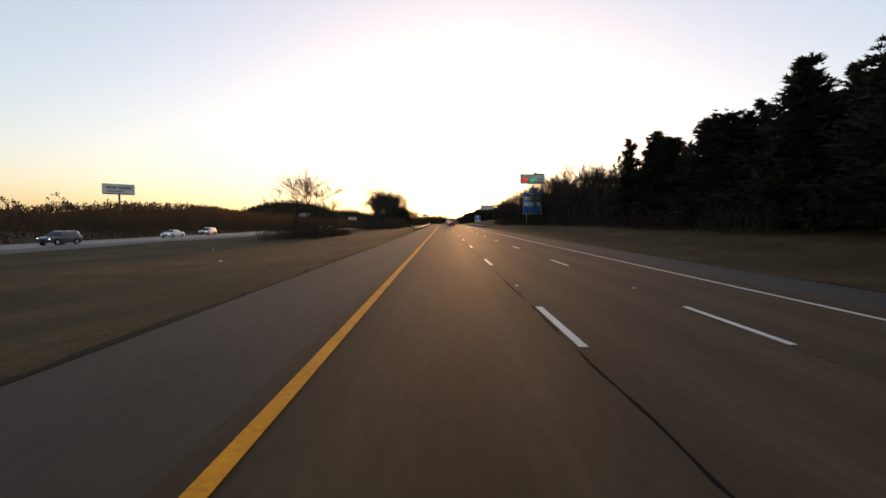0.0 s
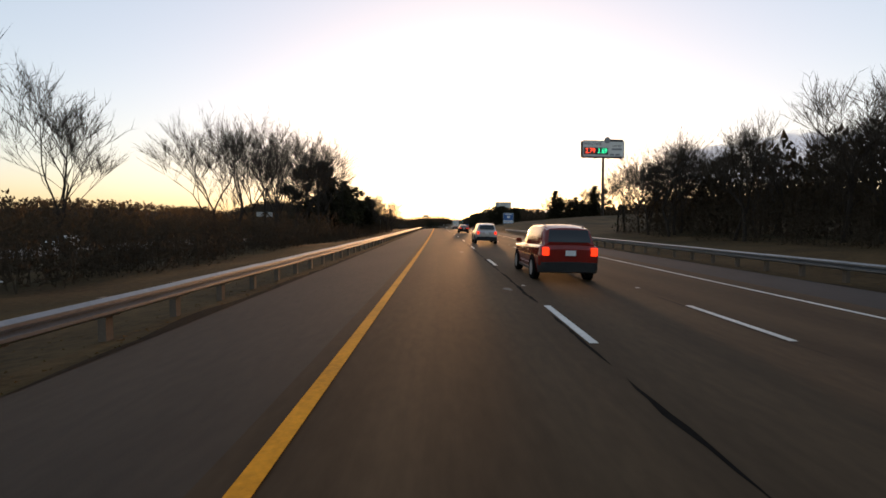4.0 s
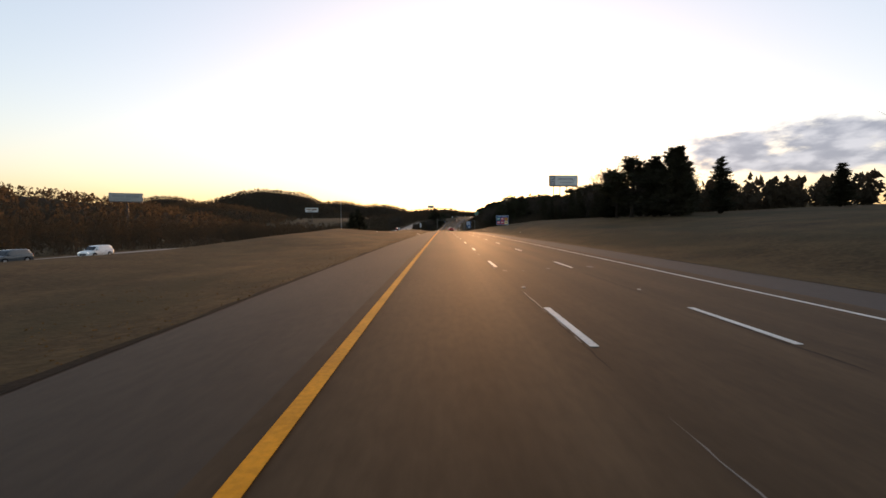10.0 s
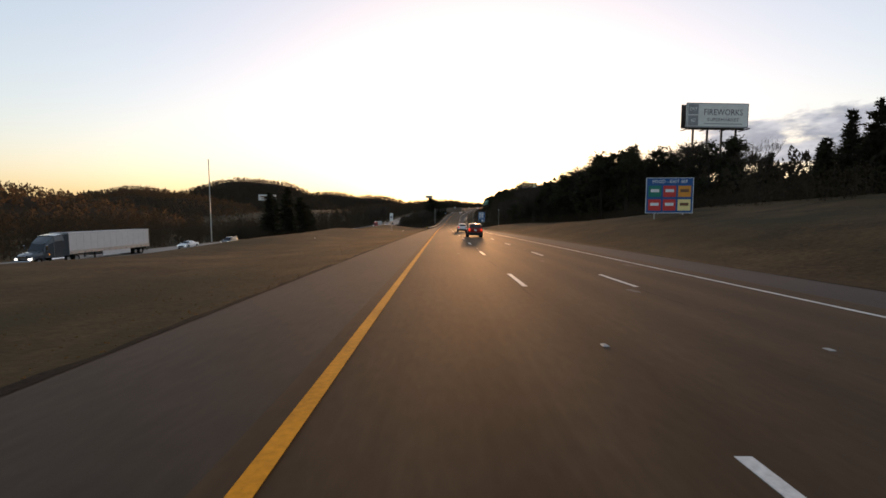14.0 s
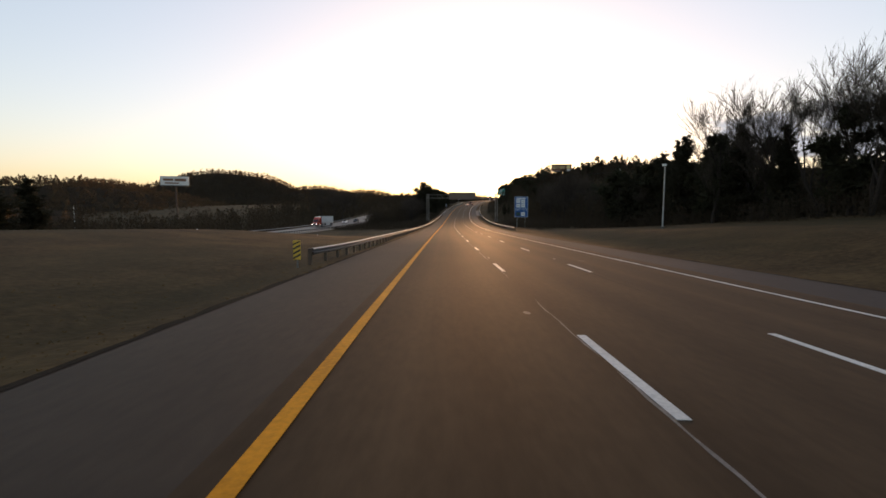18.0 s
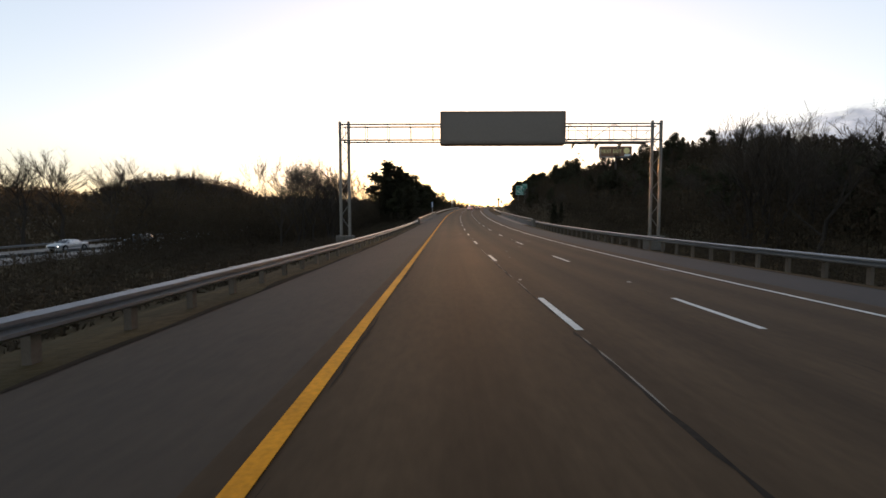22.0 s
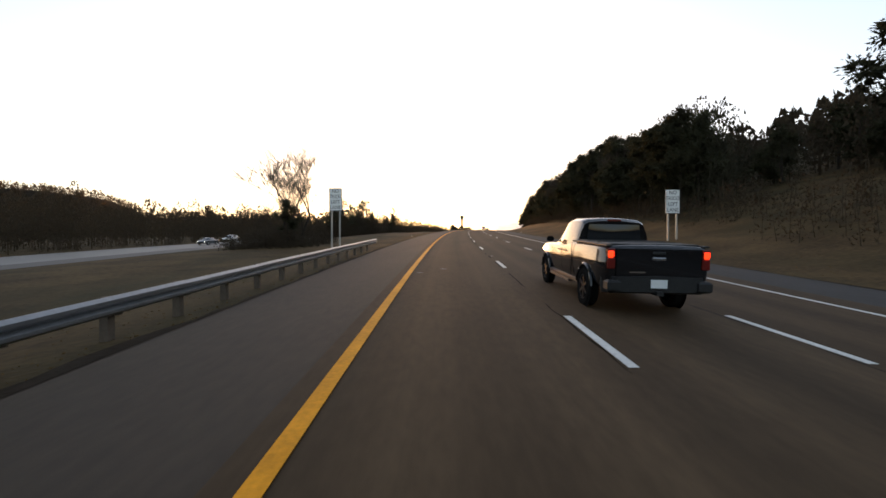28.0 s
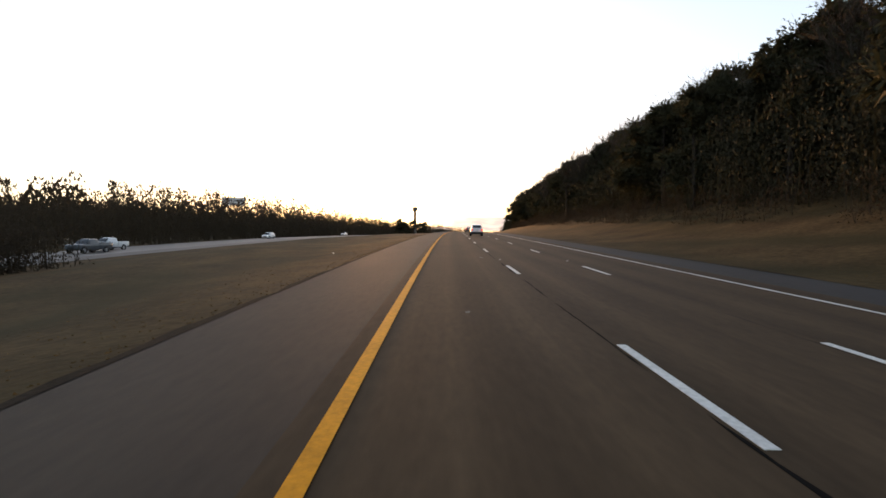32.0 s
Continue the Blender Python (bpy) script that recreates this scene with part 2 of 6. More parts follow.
# ---------- ground ----------
LEFT = [  # s, height at the median's middle, at the far carriageway, behind it
    (-900, -1.0, -1.2, -1.5), (60, -1.0, -1.4, -2), (150, -0.9, -1.6, -2), (230, -1.6, -2.2, -3), (300, -0.7, -3.0, -4), (390, 0.0, -3.2, -4),
    (440, 1.0, -3.2, -4), (480, 0.5, -3.6, -5), (530, -0.4, -3.8, -5), (590, 0.7, -3.4, -5), (615, 0.3, -3.1, -5), (635, 0.4, -2.9, -5), (656, 1.6, -2.7, -5), (668, 1.35, -2.6, -5),
    (692, 0.9, -2.2, -5), (718, -0.4, -2.2, -5), (750, -2.0, -2.2, -6), (850, -3.2, -3.0, -8), (880, -5.0, -3.4, -8), (920, -5.0, -3.4, -8), (960, -2.6, -3.2, -6), (1020, -1.4, -2.8, -4),
    (1100, -0.9, -2.6, -3), (1200, -0.9, -2.6, -3), (1300, -1.0, -2.0, -3), (2600, -1.0, -2.0, -3)]
RIGHT = [  # s, height at u = 24, 40, 80, 130
    (-900, 0.5, 2, 4, 5), (100, 0.6, 2, 4, 5), (180, 0.0, 0.5, 1, 2), (230, 0.4, 1.5, 2, 3), (270, 0.7, 3.2, 5.5, 6), (340, 0.8, 3.2, 6, 7), (400, 1.2, 2.5, 5, 7),
    (480, 1.6, 4.0, 6, 8), (560, 1.8, 4.2, 6, 9), (610, 1.2, 2.4, 6, 10), (690, 1.2, 2.2, 5, 9), (740, 0.0, 0.5, 3, 8), (800, -1.5, -1.5, 2, 8),
    (870, -5.0, -6, -2, 6), (925, -4.5, -5, 0, 8), (965, -2.0, -1, 3, 9), (985, -0.8, 1.2, 6, 14), (1015, 0.0, 3.5, 14, 23), (1060, 0.8, 6, 18, 28), (1250, 0.8, 7, 18, 25), (1500, 0.5, 4, 10, 12), (2600, 0.5, 4, 10, 12)]


def _col(table, k, s):
    return float(np.interp(s, [r[0] for r in table], [r[k] for r in table]))


def ground_h(s, u):
    """Height of the ground over the edge line at s."""
    rough = noise.noise(Vector((s * 0.035, u * 0.06, 3.1)))
    if -3.5 <= u <= 14.2:
        return cross_fall(u) - 0.06
    if u < 0:
        a, b, c = (_col(LEFT, k, s) for k in (1, 2, 3))
        h = float(np.interp(-u, [3.5, 5.2, 11, 20, 32, 40, 44, 57, 62, 85, 140, 400, 1200], [-0.16, -0.30, 0.55 * a - 0.35, a, 0.5 * (a + b), b - 0.05, b - 0.05, b - 0.05, b - 0.3, c, c, c - 2, -8]))
        k = min(1, max(0, (-u - 4) / 10)) * (0 if 41 < -u < 61 else 1)
    else:
        a, b, c, d = (_col(RIGHT, k, s) for k in (1, 2, 3, 4))
        h = float(np.interp(u, [14.2, 15.6, 18, 24, 40, 80, 130, 400, 1200], [-0.34, -0.42, -0.40 + 0.25 * a, a, b, c, d, d, 0]))
        k = min(1, max(0, (u - 15) / 10))
    return h + k * rough * 0.35


S_LINES = [*range(-880, -120, 60), *range(-120, 1500, 5), *range(1500, 3640, 60)]
U_LINES = [-1300, -900, -600, -400, -280, -200, -150, -120, -100, -85, -74, -66, -62, -58.5, -57, -50, -44, -42, -40, -36, -32, -28, -24, -20, -17, -14,
           -11.5, -9.5, -8, -6.5, -5.2, -4.3, -3.5, 0, 7, 14.2, 15, 16, 17, 18, 19.5, 21, 23, 25, 28, 31, 35, 40, 45, 50, 58, 68, 80, 95, 110, 130, 160, 220, 300, 400, 600, 900, 1300]
shape = Shape().grid([[P(s, u, ground_h(s, u)) for u in U_LINES] for s in S_LINES])
ground = part("ground", shape, M_GRASS, smooth=True)
tagged(ground, "dry brown winter grass on verges and median", "ground", kind="structure")


# ---------- carriageways ----------
def strip(name, s0, s1, u0, u1, lift, mat, label, step=5, cuts=1, base=cross_fall, thick=0.0):
    sh = Shape()
    rows = []
    n = max(1, int((s1 - s0) / step))
    us = [u0 + (u1 - u0) * k / cuts for k in range(cuts + 1)]
    ss = [s0 + (s1 - s0) * k / n for k in range(n + 1)]
    for s in ss:
        row = [P(s, u, base(u) + lift) for u in us]
        if thick:
            row = [row[0] - Vector((0, 0, thick)), *row, row[-1] - Vector((0, 0, thick))]
        rows.append(row)
    sh.grid(rows)
    ob = part(name, sh, mat, None, label)
    me = ob.data
    lay = me.uv_layers.new(name="UVMap")
    w = len(rows[0])
    uu = ([us[0]] + us + [us[-1]]) if thick else us
    for lp in me.loops:
        i, j = divmod(lp.vertex_index, w)
        lay.data[lp.index].uv = (uu[j], ss[i])
    return ob


road = tagged(strip("road", -600, 2600, -0.35, 11.3, 0.0, M_ASPHALT, "three worn grey-brown asphalt lanes of a motorway", cuts=6, thick=0.12), category="road", kind="structure")
tagged(strip("shoulder", -600, 2600, -3.4, -0.35, -0.004, M_SHOULDER, "paved dark asphalt shoulder beside the median", cuts=2, thick=0.12), category="shoulder", kind="structure")
tagged(strip("shoulder", -600, 2600, 11.3, 14.1, -0.004, M_VERGE_SHOULDER, "paved blue-grey asphalt shoulder beside the verge", cuts=2, thick=0.12), category="shoulder", kind="structure")


def far_strip(name, s0, s1, u0, u1, lift, mat, label):
    return tagged(strip_far(name, s0, s1, u0, u1, lift, mat, label), category="road", kind="structure")


def strip_far(name, s0, s1, u0, u1, lift, mat, label):
    sh, ss = Shape(), list(range(s0, s1, 10))
    rows = [[P(s, u, _col(LEFT, 2, s) + lift - drop + (0.02 * (u + 50))) for u, drop in ((u0 - 1.2, 0.6), (u0, 0), (0.5 * (u0 + u1), 0), (u1, 0), (u1 + 1.2, 0.6))] for s in ss]
    sh.grid(rows)
    ob = part(name, sh, mat, None, label)
    lay = ob.data.uv_layers.new(name="UVMap")
    for lp in ob.data.loops:
        i, j = divmod(lp.vertex_index, 5)
        lay.data[lp.index].uv = (u0 + (u1 - u0) * (j - 1) / 2, ss[i])
    return ob


M_FAR_ROAD = material("pale_asphalt", (0.088, 0.072, 0.058), 0.6, vary=0.2, scale=3.0, coord="UV", stretch=(1, 0.12, 1))
far_strip("road", -600, 2600, -58, -42.5, 0.16, M_FAR_ROAD, "pale asphalt carriageway of the oncoming traffic")

# painted lines
yellow = tagged(strip("edge_line", -400, 2200, -0.09, 0.09, 0.006, M_YELLOW, "solid yellow edge line on the asphalt", thick=0.006), category="road marking", kind="structure")
tagged(strip("edge_line", -400, 2200, 10.25, 10.38, 0.006, M_WHITE, "solid white edge line on the asphalt", thick=0.006), category="road marking", kind="structure")
DASH, CYCLE = 2.975, 11.9
for u in (3.6, 6.9):
    holder = tagged(new("lane_line"), "broken white lane line of painted dashes", "road marking", kind="structure")
    dash = Shape().box(-0.07, 0.07, 0, DASH, -0.004, 0.006).mesh("dash", M_WHITE)
    for k in range(-8, 130):
        s = k * CYCLE + (0.35 if u > 5 else 0)
        x, y, z, a, g = road_at(s)
        p = P(s, u, cross_fall(u))
        piece("dash", dash, holder, pose(p.x, p.y, p.z, math.degrees(math.atan(g)), 1.15, math.degrees(a)))

# ---------- trees ----------
R = random.Random(7)


def bare_tree_shapes(seed, height, spread=0.55, lean=0.0, forks=3, levels=4):
    """A leafless broadleaf: trunk and limbs in one mesh, the crown of fine twigs in another."""
    r = random.Random(seed)
    wood, twig = Shape(), Shape()

    def wander(d, amount, lift):
        return (d + Vector((r.uniform(-1, 1), r.uniform(-1, 1), r.uniform(-0.6, 0.8))) * amount + Vector((0, 0, lift))).normalized()

    def spike(p, d, length, width, depth):
        w = d.cross(Vector((r.uniform(-1, 1), r.uniform(-1, 1), r.uniform(-1, 1)))).normalized() * width
        tip = p + d * length
        twig.add([p - w, p + w, tip], [(0, 1, 2)])
        if depth:
            for _ in range(3):
                spike(p + d * length * r.uniform(0.15, 0.95), wander(d, 0.75, 0.12), length * r.uniform(0.4, 0.7), width * 0.75, depth - 1)

    def grow(p, d, length, rad, level):
        n = 3 if level < 2 else 2
        pts, q, dd = [p], p.copy(), d.copy()
        for i in range(n):
            dd = wander(dd, 0.17, 0.03)
            q = q + dd * (length / n)
            pts.append(q.copy())
        end = rad * 0.6
        wood.tube(pts, [rad + (end - rad) * i / n for i in range(n + 1)], (6, 4, 3, 3, 3)[level], caps=False)
        if level == levels:
            for i in range(6 if levels > 3 else 16):
                k = r.uniform(0.1, 1.0) * n
                a = pts[int(k)].lerp(pts[min(n, int(k) + 1)], k % 1)
                spike(a, wander(dd, 0.6, 0.32), height * r.uniform(0.045, 0.09), height * 0.0009, 1)
            spike(pts[-1], dd, height * 0.09, height * 0.0013, 1)
            return
        for i in range(forks if level < 2 else 3):
            a = pts[-1] if i == 0 or level == 0 and i < 2 else pts[r.randrange(1, len(pts))]
            side = Vector((r.uniform(-1, 1), r.uniform(-1, 1), r.uniform(-0.1, 0.5))).normalized()
            nd = (dd * (1 - spread * r.uniform(0.5, 1.1)) + side * spread * r.uniform(0.8, 1.3) + Vector((0, 0, 0.16))).normalized()
            grow(a, nd, length * r.uniform(0.58, 0.84), end * r.uniform(0.6, 0.88), level + 1)
    grow(Vector((0, 0, -0.3)), Vector((lean, 0, 1)).normalized(), height * 0.27, height * 0.013, 0)
    top = max(v[2] for v in wood.v + twig.v)
    for sh in (wood, twig):
        sh.v = [(x * height / top, y * height / top, z * height / top) for x, y, z in sh.v]
    return wood, twig


def young_tree_shapes(seed, height):
    """A slim leafless tree: one straight stem with short rising side branches all the way up."""
    r = random.Random(seed)
    wood, twig = Shape(), Shape()
    stem = [Vector((0.06 * math.sin(2.1 * i), 0.05 * math.cos(1.7 * i), -0.3 + (height + 0.3) * i / 7)) for i in range(8)]
    wood.tube(stem, [height * (0.011 - 0.0098 * i / 7) for i in range(8)], 6, caps=False)
    for i in range(96):
        f = 0.2 + 0.78 * ((i + r.random()) / 96)
        k = min(6.99, (f * height + 0.3) / (height + 0.3) * 7)
        p = stem[int(k)].lerp(stem[int(k) + 1], k % 1)
        a = r.uniform(0, 6.28)
        d = Vector((math.cos(a), math.sin(a), r.uniform(0.25, 0.9))).normalized()
        long = height * (0.035 + 0.15 * math.sin(math.pi * min(1, (1.05 - f) * 0.85)) ** 1.2) * r.uniform(0.5, 1.1)
        bend = p + d * long * 0.55
        tip = bend + (d + Vector((r.uniform(-0.3, 0.3), r.uniform(-0.3, 0.3), 0.35))).normalized() * long * 0.45
        wood.tube([p, bend, tip], [0.022, 0.014, 0.006], 3, caps=False)
        for _ in range(9):
            q = p.lerp(tip, r.uniform(0.2, 1.0))
            e = (d + Vector((r.uniform(-1, 1), r.uniform(-1, 1), r.uniform(-0.3, 0.9)))).normalized()
            w = e.cross(Vector((r.uniform(-1, 1), r.uniform(-1, 1), r.uniform(-1, 1)))).normalized() * 0.010
            twig.add([q - w, q + w, q + e * height * r.uniform(0.02, 0.05)], [(0, 1, 2)])
    return wood, twig


def spray(sh, p, out, size, r, n=3, thin=1.0):
    """A ragged tuft of needles or leaves."""
    for _ in range(n):
        d = (out + Vector((r.uniform(-1, 1), r.uniform(-1, 1), r.uniform(-0.8, 0.8))) * 0.75).normalized()
        w = d.cross(Vector((r.uniform(-1, 1), r.uniform(-1, 1), r.uniform(-1, 1)))).normalized() * size * thin * r.uniform(0.15, 0.28)
        L = d * size * r.uniform(0.7, 1.3)
        sh.add([p - L * 0.2 + w, p + L, p - L * 0.2 - w], [(0, 1, 2)])


def conifer_shapes(seed, height, radius, sprays=840, low=0.06, power=0.85, leaf=0.027):
    r = random.Random(seed)
    trunk, crown = Shape(), Shape()
    trunk.tube([(0, 0, -0.3), (0.05, 0, height * 0.5), (0, 0, height * 0.97)], [height * 0.018, height * 0.011, 0.02], 6)
    limbs = 105
    for i in range(limbs):
        f = low + (0.97 - low) * ((i + r.random()) / limbs) ** 1.1
        a = r.uniform(0, 6.28)
        reach = radius * (1 - f) ** power * min(1, 0.6 + 3 * (f - low)) * r.choice((0.7, 0.85, 1.0, 1.0, 1.2)) + 0.15
        out = Vector((math.cos(a), math.sin(a), 0))
        lift = r.uniform(-0.25, 0.2) + 0.5 * f
        for _ in range(sprays // limbs):
            k = r.uniform(0.02, 1.0) ** 0.85
            p = out * reach * k + Vector((0, 0, f * height + reach * lift * k * k))
            wide = reach * 0.22 * (1.15 - k) + 0.05
            p += Vector((r.gauss(0, 1) * wide, r.gauss(0, 1) * wide, r.gauss(0, 0.6) * wide))
            spray(crown, p, out * 0.8 + Vector((0, 0, lift + 0.1)), height * leaf * r.uniform(0.6, 1.4), r)
        for _ in range(4):        # the shaded heart of the crown
            p = out * reach * r.uniform(0.0, 0.5) + Vector((r.gauss(0, 0.2), r.gauss(0, 0.2), f * height + r.gauss(0, 0.2)))
            spray(crown, p, out * 0.5 + Vector((0, 0, 0.3)), min(reach * 0.5, height * 0.07), r, 3, 1.8)
    return trunk, crown


def broad_evergreen_shapes(seed, height, radius, sprays=1400, clear=0.28, leaf=0.026, heart=12):
    """A pine or oak that keeps its leaves: clumps on limbs over a clear stem."""
    r = random.Random(seed)
    trunk, crown = Shape(), Shape()
    trunk.tube([(0, 0, -0.3), (0.1, 0.05, height * 0.45), (0, 0.15, height * 0.92)], [height * 0.02, height * 0.014, 0.03], 6)
    clumps = []
    for i in range(17):
        f = clear + (1 - clear) * (i + r.random()) / 17
        a, rad = r.uniform(0, 6.28), radius * math.sin(math.pi * min(0.97, 0.25 + 0.72 * (f - clear) / (1 - clear))) * r.uniform(0.35, 1.0)
        c = Vector((math.cos(a) * rad, math.sin(a) * rad, f * height * 0.96))
        clumps.append((c, radius * r.uniform(0.26, 0.46)))
        trunk.tube([(0, 0, c.z - rad * 0.5), c], [0.07, 0.025], 4, caps=False)
    for i in range(sprays):
        c, rr = clumps[i % len(clumps)]
        d = Vector((r.gauss(0, 1), r.gauss(0, 1), r.gauss(0, 0.75))).normalized()
        spray(crown, c + d * rr * r.uniform(0.35, 1.0), d, height * leaf * r.uniform(0.6, 1.4), r)
        if i % heart == 0:        # the shaded heart of the clump
            spray(crown, c + d * rr * 0.3, d, rr * 0.55, r, 3, 1.8)
    return trunk, crown


PROTO = {}
FINE, COARSE = 4, 0        # kinds 4 to 7 have a finer crown, for trees near the road
for k in range(5):
    w, t = bare_tree_shapes(20 + k, 12.0, (0.42, 0.54, 0.36, 0.48, 0.6)[k], forks=(3, 4, 3, 4, 3)[k])
    PROTO["bare", k] = (w.mesh("trunk", M_BARK, True), t.mesh("crown", M_TWIG))
    w, t = bare_tree_shapes(120 + k, 12.0, (0.42, 0.54, 0.36, 0.48, 0.6)[k], forks=(4, 4, 3, 4, 4)[k], levels=3)
    PROTO["bare", k + 5] = (w.mesh("trunk", M_BARK, True), t.mesh("crown", M_TWIG))
for k in range(4):
    w, t = conifer_shapes(50 + k, 12.0, (2.6, 3.3, 2.2, 3.0)[k], 1500, power=(0.85, 0.75, 0.95, 0.8)[k])
    PROTO["cedar", k] = (w.mesh("trunk", M_BARK, True), t.mesh("crown", M_NEEDLE))
    w, t = conifer_shapes(150 + k, 12.0, (2.6, 3.3, 2.2, 3.0)[k], 3300, power=(0.85, 0.75, 0.95, 0.8)[k], leaf=0.0195)
    PROTO["cedar", k + FINE] = (w.mesh("trunk", M_BARK, True), t.mesh("crown", M_NEEDLE))
for k in range(4):
    w, t = broad_evergreen_shapes(80 + k, 12.0, (3.2, 3.8, 3.0, 4.2)[k], clear=(0.3, 0.2, 0.45, 0.12)[k])
    PROTO["pine", k] = (w.mesh("trunk", M_BARK, True), t.mesh("crown", M_PINE))
    w, t = broad_evergreen_shapes(180 + k, 12.0, (3.2, 3.8, 3.0, 4.2)[k], 3000, clear=(0.3, 0.2, 0.4, 0.12)[k], leaf=0.020)
    PROTO["pine", k + FINE] = (w.mesh("trunk", M_BARK, True), t.mesh("crown", M_PINE))
for k in range(4):
    w, t = broad_evergreen_shapes(280 + k, 12.0, (3.4, 3.0, 3.6, 2.8)[k], 1500, clear=(0.25, 0.3, 0.35, 0.2)[k], leaf=0.019, heart=60)
    PROTO["open", k] = PROTO["open", k + FINE] = (w.mesh("trunk", M_BARK, True), t.mesh("crown", M_PINE))
w, t = young_tree_shapes(300, 12.0)
PROTO["young", 0] = PROTO["young", FINE] = (w.mesh("trunk", M_BARK, True), t.mesh("crown", M_TWIG))
TREE_WORDS = {"young": ("bare_tree", "slim leafless young tree with one straight stem on the median grass", "short rising side branches with bare twigs"),
              "open": ("pine_tree", "thin-crowned pine with open layered boughs by the far carriageway", "open crown of sparse needle clumps"),
              "bare": ("bare_tree", "bare grey-brown broadleaf tree without leaves on dry grass", "open crown of thin bare twigs"),
              "cedar": ("cedar_tree", "dark green cedar tree with a ragged cone shape", ""),
              "pine": ("pine_tree", "dark evergreen tree with clumped leaves and a rounded top", "")}


def tree(kind, s, u, top, k=None, wide=1.0, group="roadside trees", base=None):
    """A tree at (s, u) whose top is that high over the road's edge line."""
    k = R.randrange(5 if kind == "bare" else 4) if k is None else k
    if kind == "bare" and not -60 < u < 48:
        k += 5
    if kind != "bare":
        k += FINE if -45 < u < 46 else COARSE
    name, label, crown_label = TREE_WORDS[kind]
    g = ground_h(s, u) if base is None else base
    size = max(2.0, top - g) / (11.6 if kind == "bare" else 12.0)
    p = P(s, u, g - 0.1)
    ob = tagged(new(name), label, "tree", group)
    ob.matrix_basis = pose(p.x, p.y, p.z, 0, 0, R.uniform(0, 360)) @ Matrix.Diagonal((size * wide, size * wide, size, 1))
    w, t = PROTO[kind, k]
    part("trunk", w, None, ob)
    part("crown", t, None, ob, crown_label)


BOARDS = [(329.2, 74.7, 27.0, 40), (619.8, 75.5, 29.5, 110), (1067.9, 85.8, 25.5, 170)]     # billboards: place, height kept in sight from the road, stretch of lowered trees


def under_sightline(s, u, top):
    """Lower a tree top that would stand in the road's view of a billboard."""
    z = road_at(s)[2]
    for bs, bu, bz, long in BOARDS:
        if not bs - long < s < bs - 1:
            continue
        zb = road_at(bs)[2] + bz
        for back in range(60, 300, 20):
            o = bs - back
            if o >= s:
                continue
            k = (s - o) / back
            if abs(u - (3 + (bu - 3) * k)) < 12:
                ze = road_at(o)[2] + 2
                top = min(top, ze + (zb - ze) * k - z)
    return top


def forest(s0, s1, u0, u1, n, tops, kinds, group, edge=0.5, wide=1.0):
    """Trees spread over a strip; tops: (lowest, highest) tree heights; kinds: letters b, c, p by share."""
    for i in range(n):
        s = s0 + (s1 - s0) * (i + R.random()) / n
        u = u0 + (u1 - u0) * R.random() ** (1 / edge if edge < 1 else 1)
        kind = {"b": "bare", "c": "cedar", "p": "pine"}[R.choice(kinds)]
        g = ground_h(s, u)
        top = under_sightline(s, u, g + R.uniform(*tops))
        if top - g > 3:
            tree(kind, s, u, top, wide=wide * R.uniform(0.85, 1.25), group=group)


# single trees by the median
tree("bare", 75, -26, 11.8, 1, 1.7)
tree("bare", 82, -21, 8.0, 4, 1.1)
tree("young", 108.8, -34.2, 13.8, 0, 1.25)
tree("bare", 150, -22.6, 15.2, 3, 0.95)
tree("bare", 152, -20.4, 14.2, 0, 0.85)
tree("bare", 166, -24, 12.5, 3)
for s, u, top in ((186, -22, 14), (190, -26, 15), (195, -20, 16), (199, -25, 17), (204, -21, 17), (208, -26, 18), (212, -20, 18.5), (217, -24, 18), (222, -20, 17), (228, -23, 16)):
    tree("bare", s, u, top)
for s, u, top, kind in ((229, -19, 9, "pine"), (236, -24, 14, "cedar"), (241, -30, 16, "pine"), (250, -27.4, 18, "cedar"), (246, -20, 11, "pine"), (255, -24, 13.5, "cedar"), (260, -30, 15, "cedar"),
                        (258, -18, 9.5, "cedar"), (265, -21, 8.5, "cedar"), (268, -27, 14, "cedar"), (271, -21.5, 9, "cedar"), (278, -20, 10, "cedar"), (275, -24, 9.5, "cedar"), (276, -27, 14, "bare"), (270, -26, 14.5, "bare"), (281, -26, 11.5, "bare"), (273, -19, 11, "bare"), (290, -18.7, 6, "bare"), (233, -30, 17, "bare"), (225, -30, 17, "bare"), (218, -31, 17, "bare")):
    tree(kind, s, u, top, wide=1.5 if kind == "cedar" else 1.1)
for s, u, top, kind in ((681, -63.5, 17.5, "cedar"), (690, -66, 12.0, "cedar"), (701, -65, 14.5, "cedar"), (706, -66, 12.5, "cedar"), (672, -66, 13, "cedar"), (722, -67, 9, "cedar"), (664, -64, 14, "cedar"), (714, -66, 11, "cedar")):
    tree(kind, s, u, top, wide=1.6)
for s, u, top in ((854, -17, 9), (857, -20, 10), (861, -17, 10), (866, -20, 10.5), (871, -17, 10.5), (876, -19, 10.5), (881, -21, 10), (887, -22, 9.5), (893, -26, 9)):
    tree("bare", s, u, top, wide=R.uniform(0.9, 1.2))
for s, u, top in ((868, -64, 12), (878, -67, 13.5), (884, -63, 12.5), (893, -66, 14), (902, -64, 13), (912, -68, 14), (921, -64, 12.5), (933, -67, 12)):
    tree("bare", s, u, top, wide=1.2)
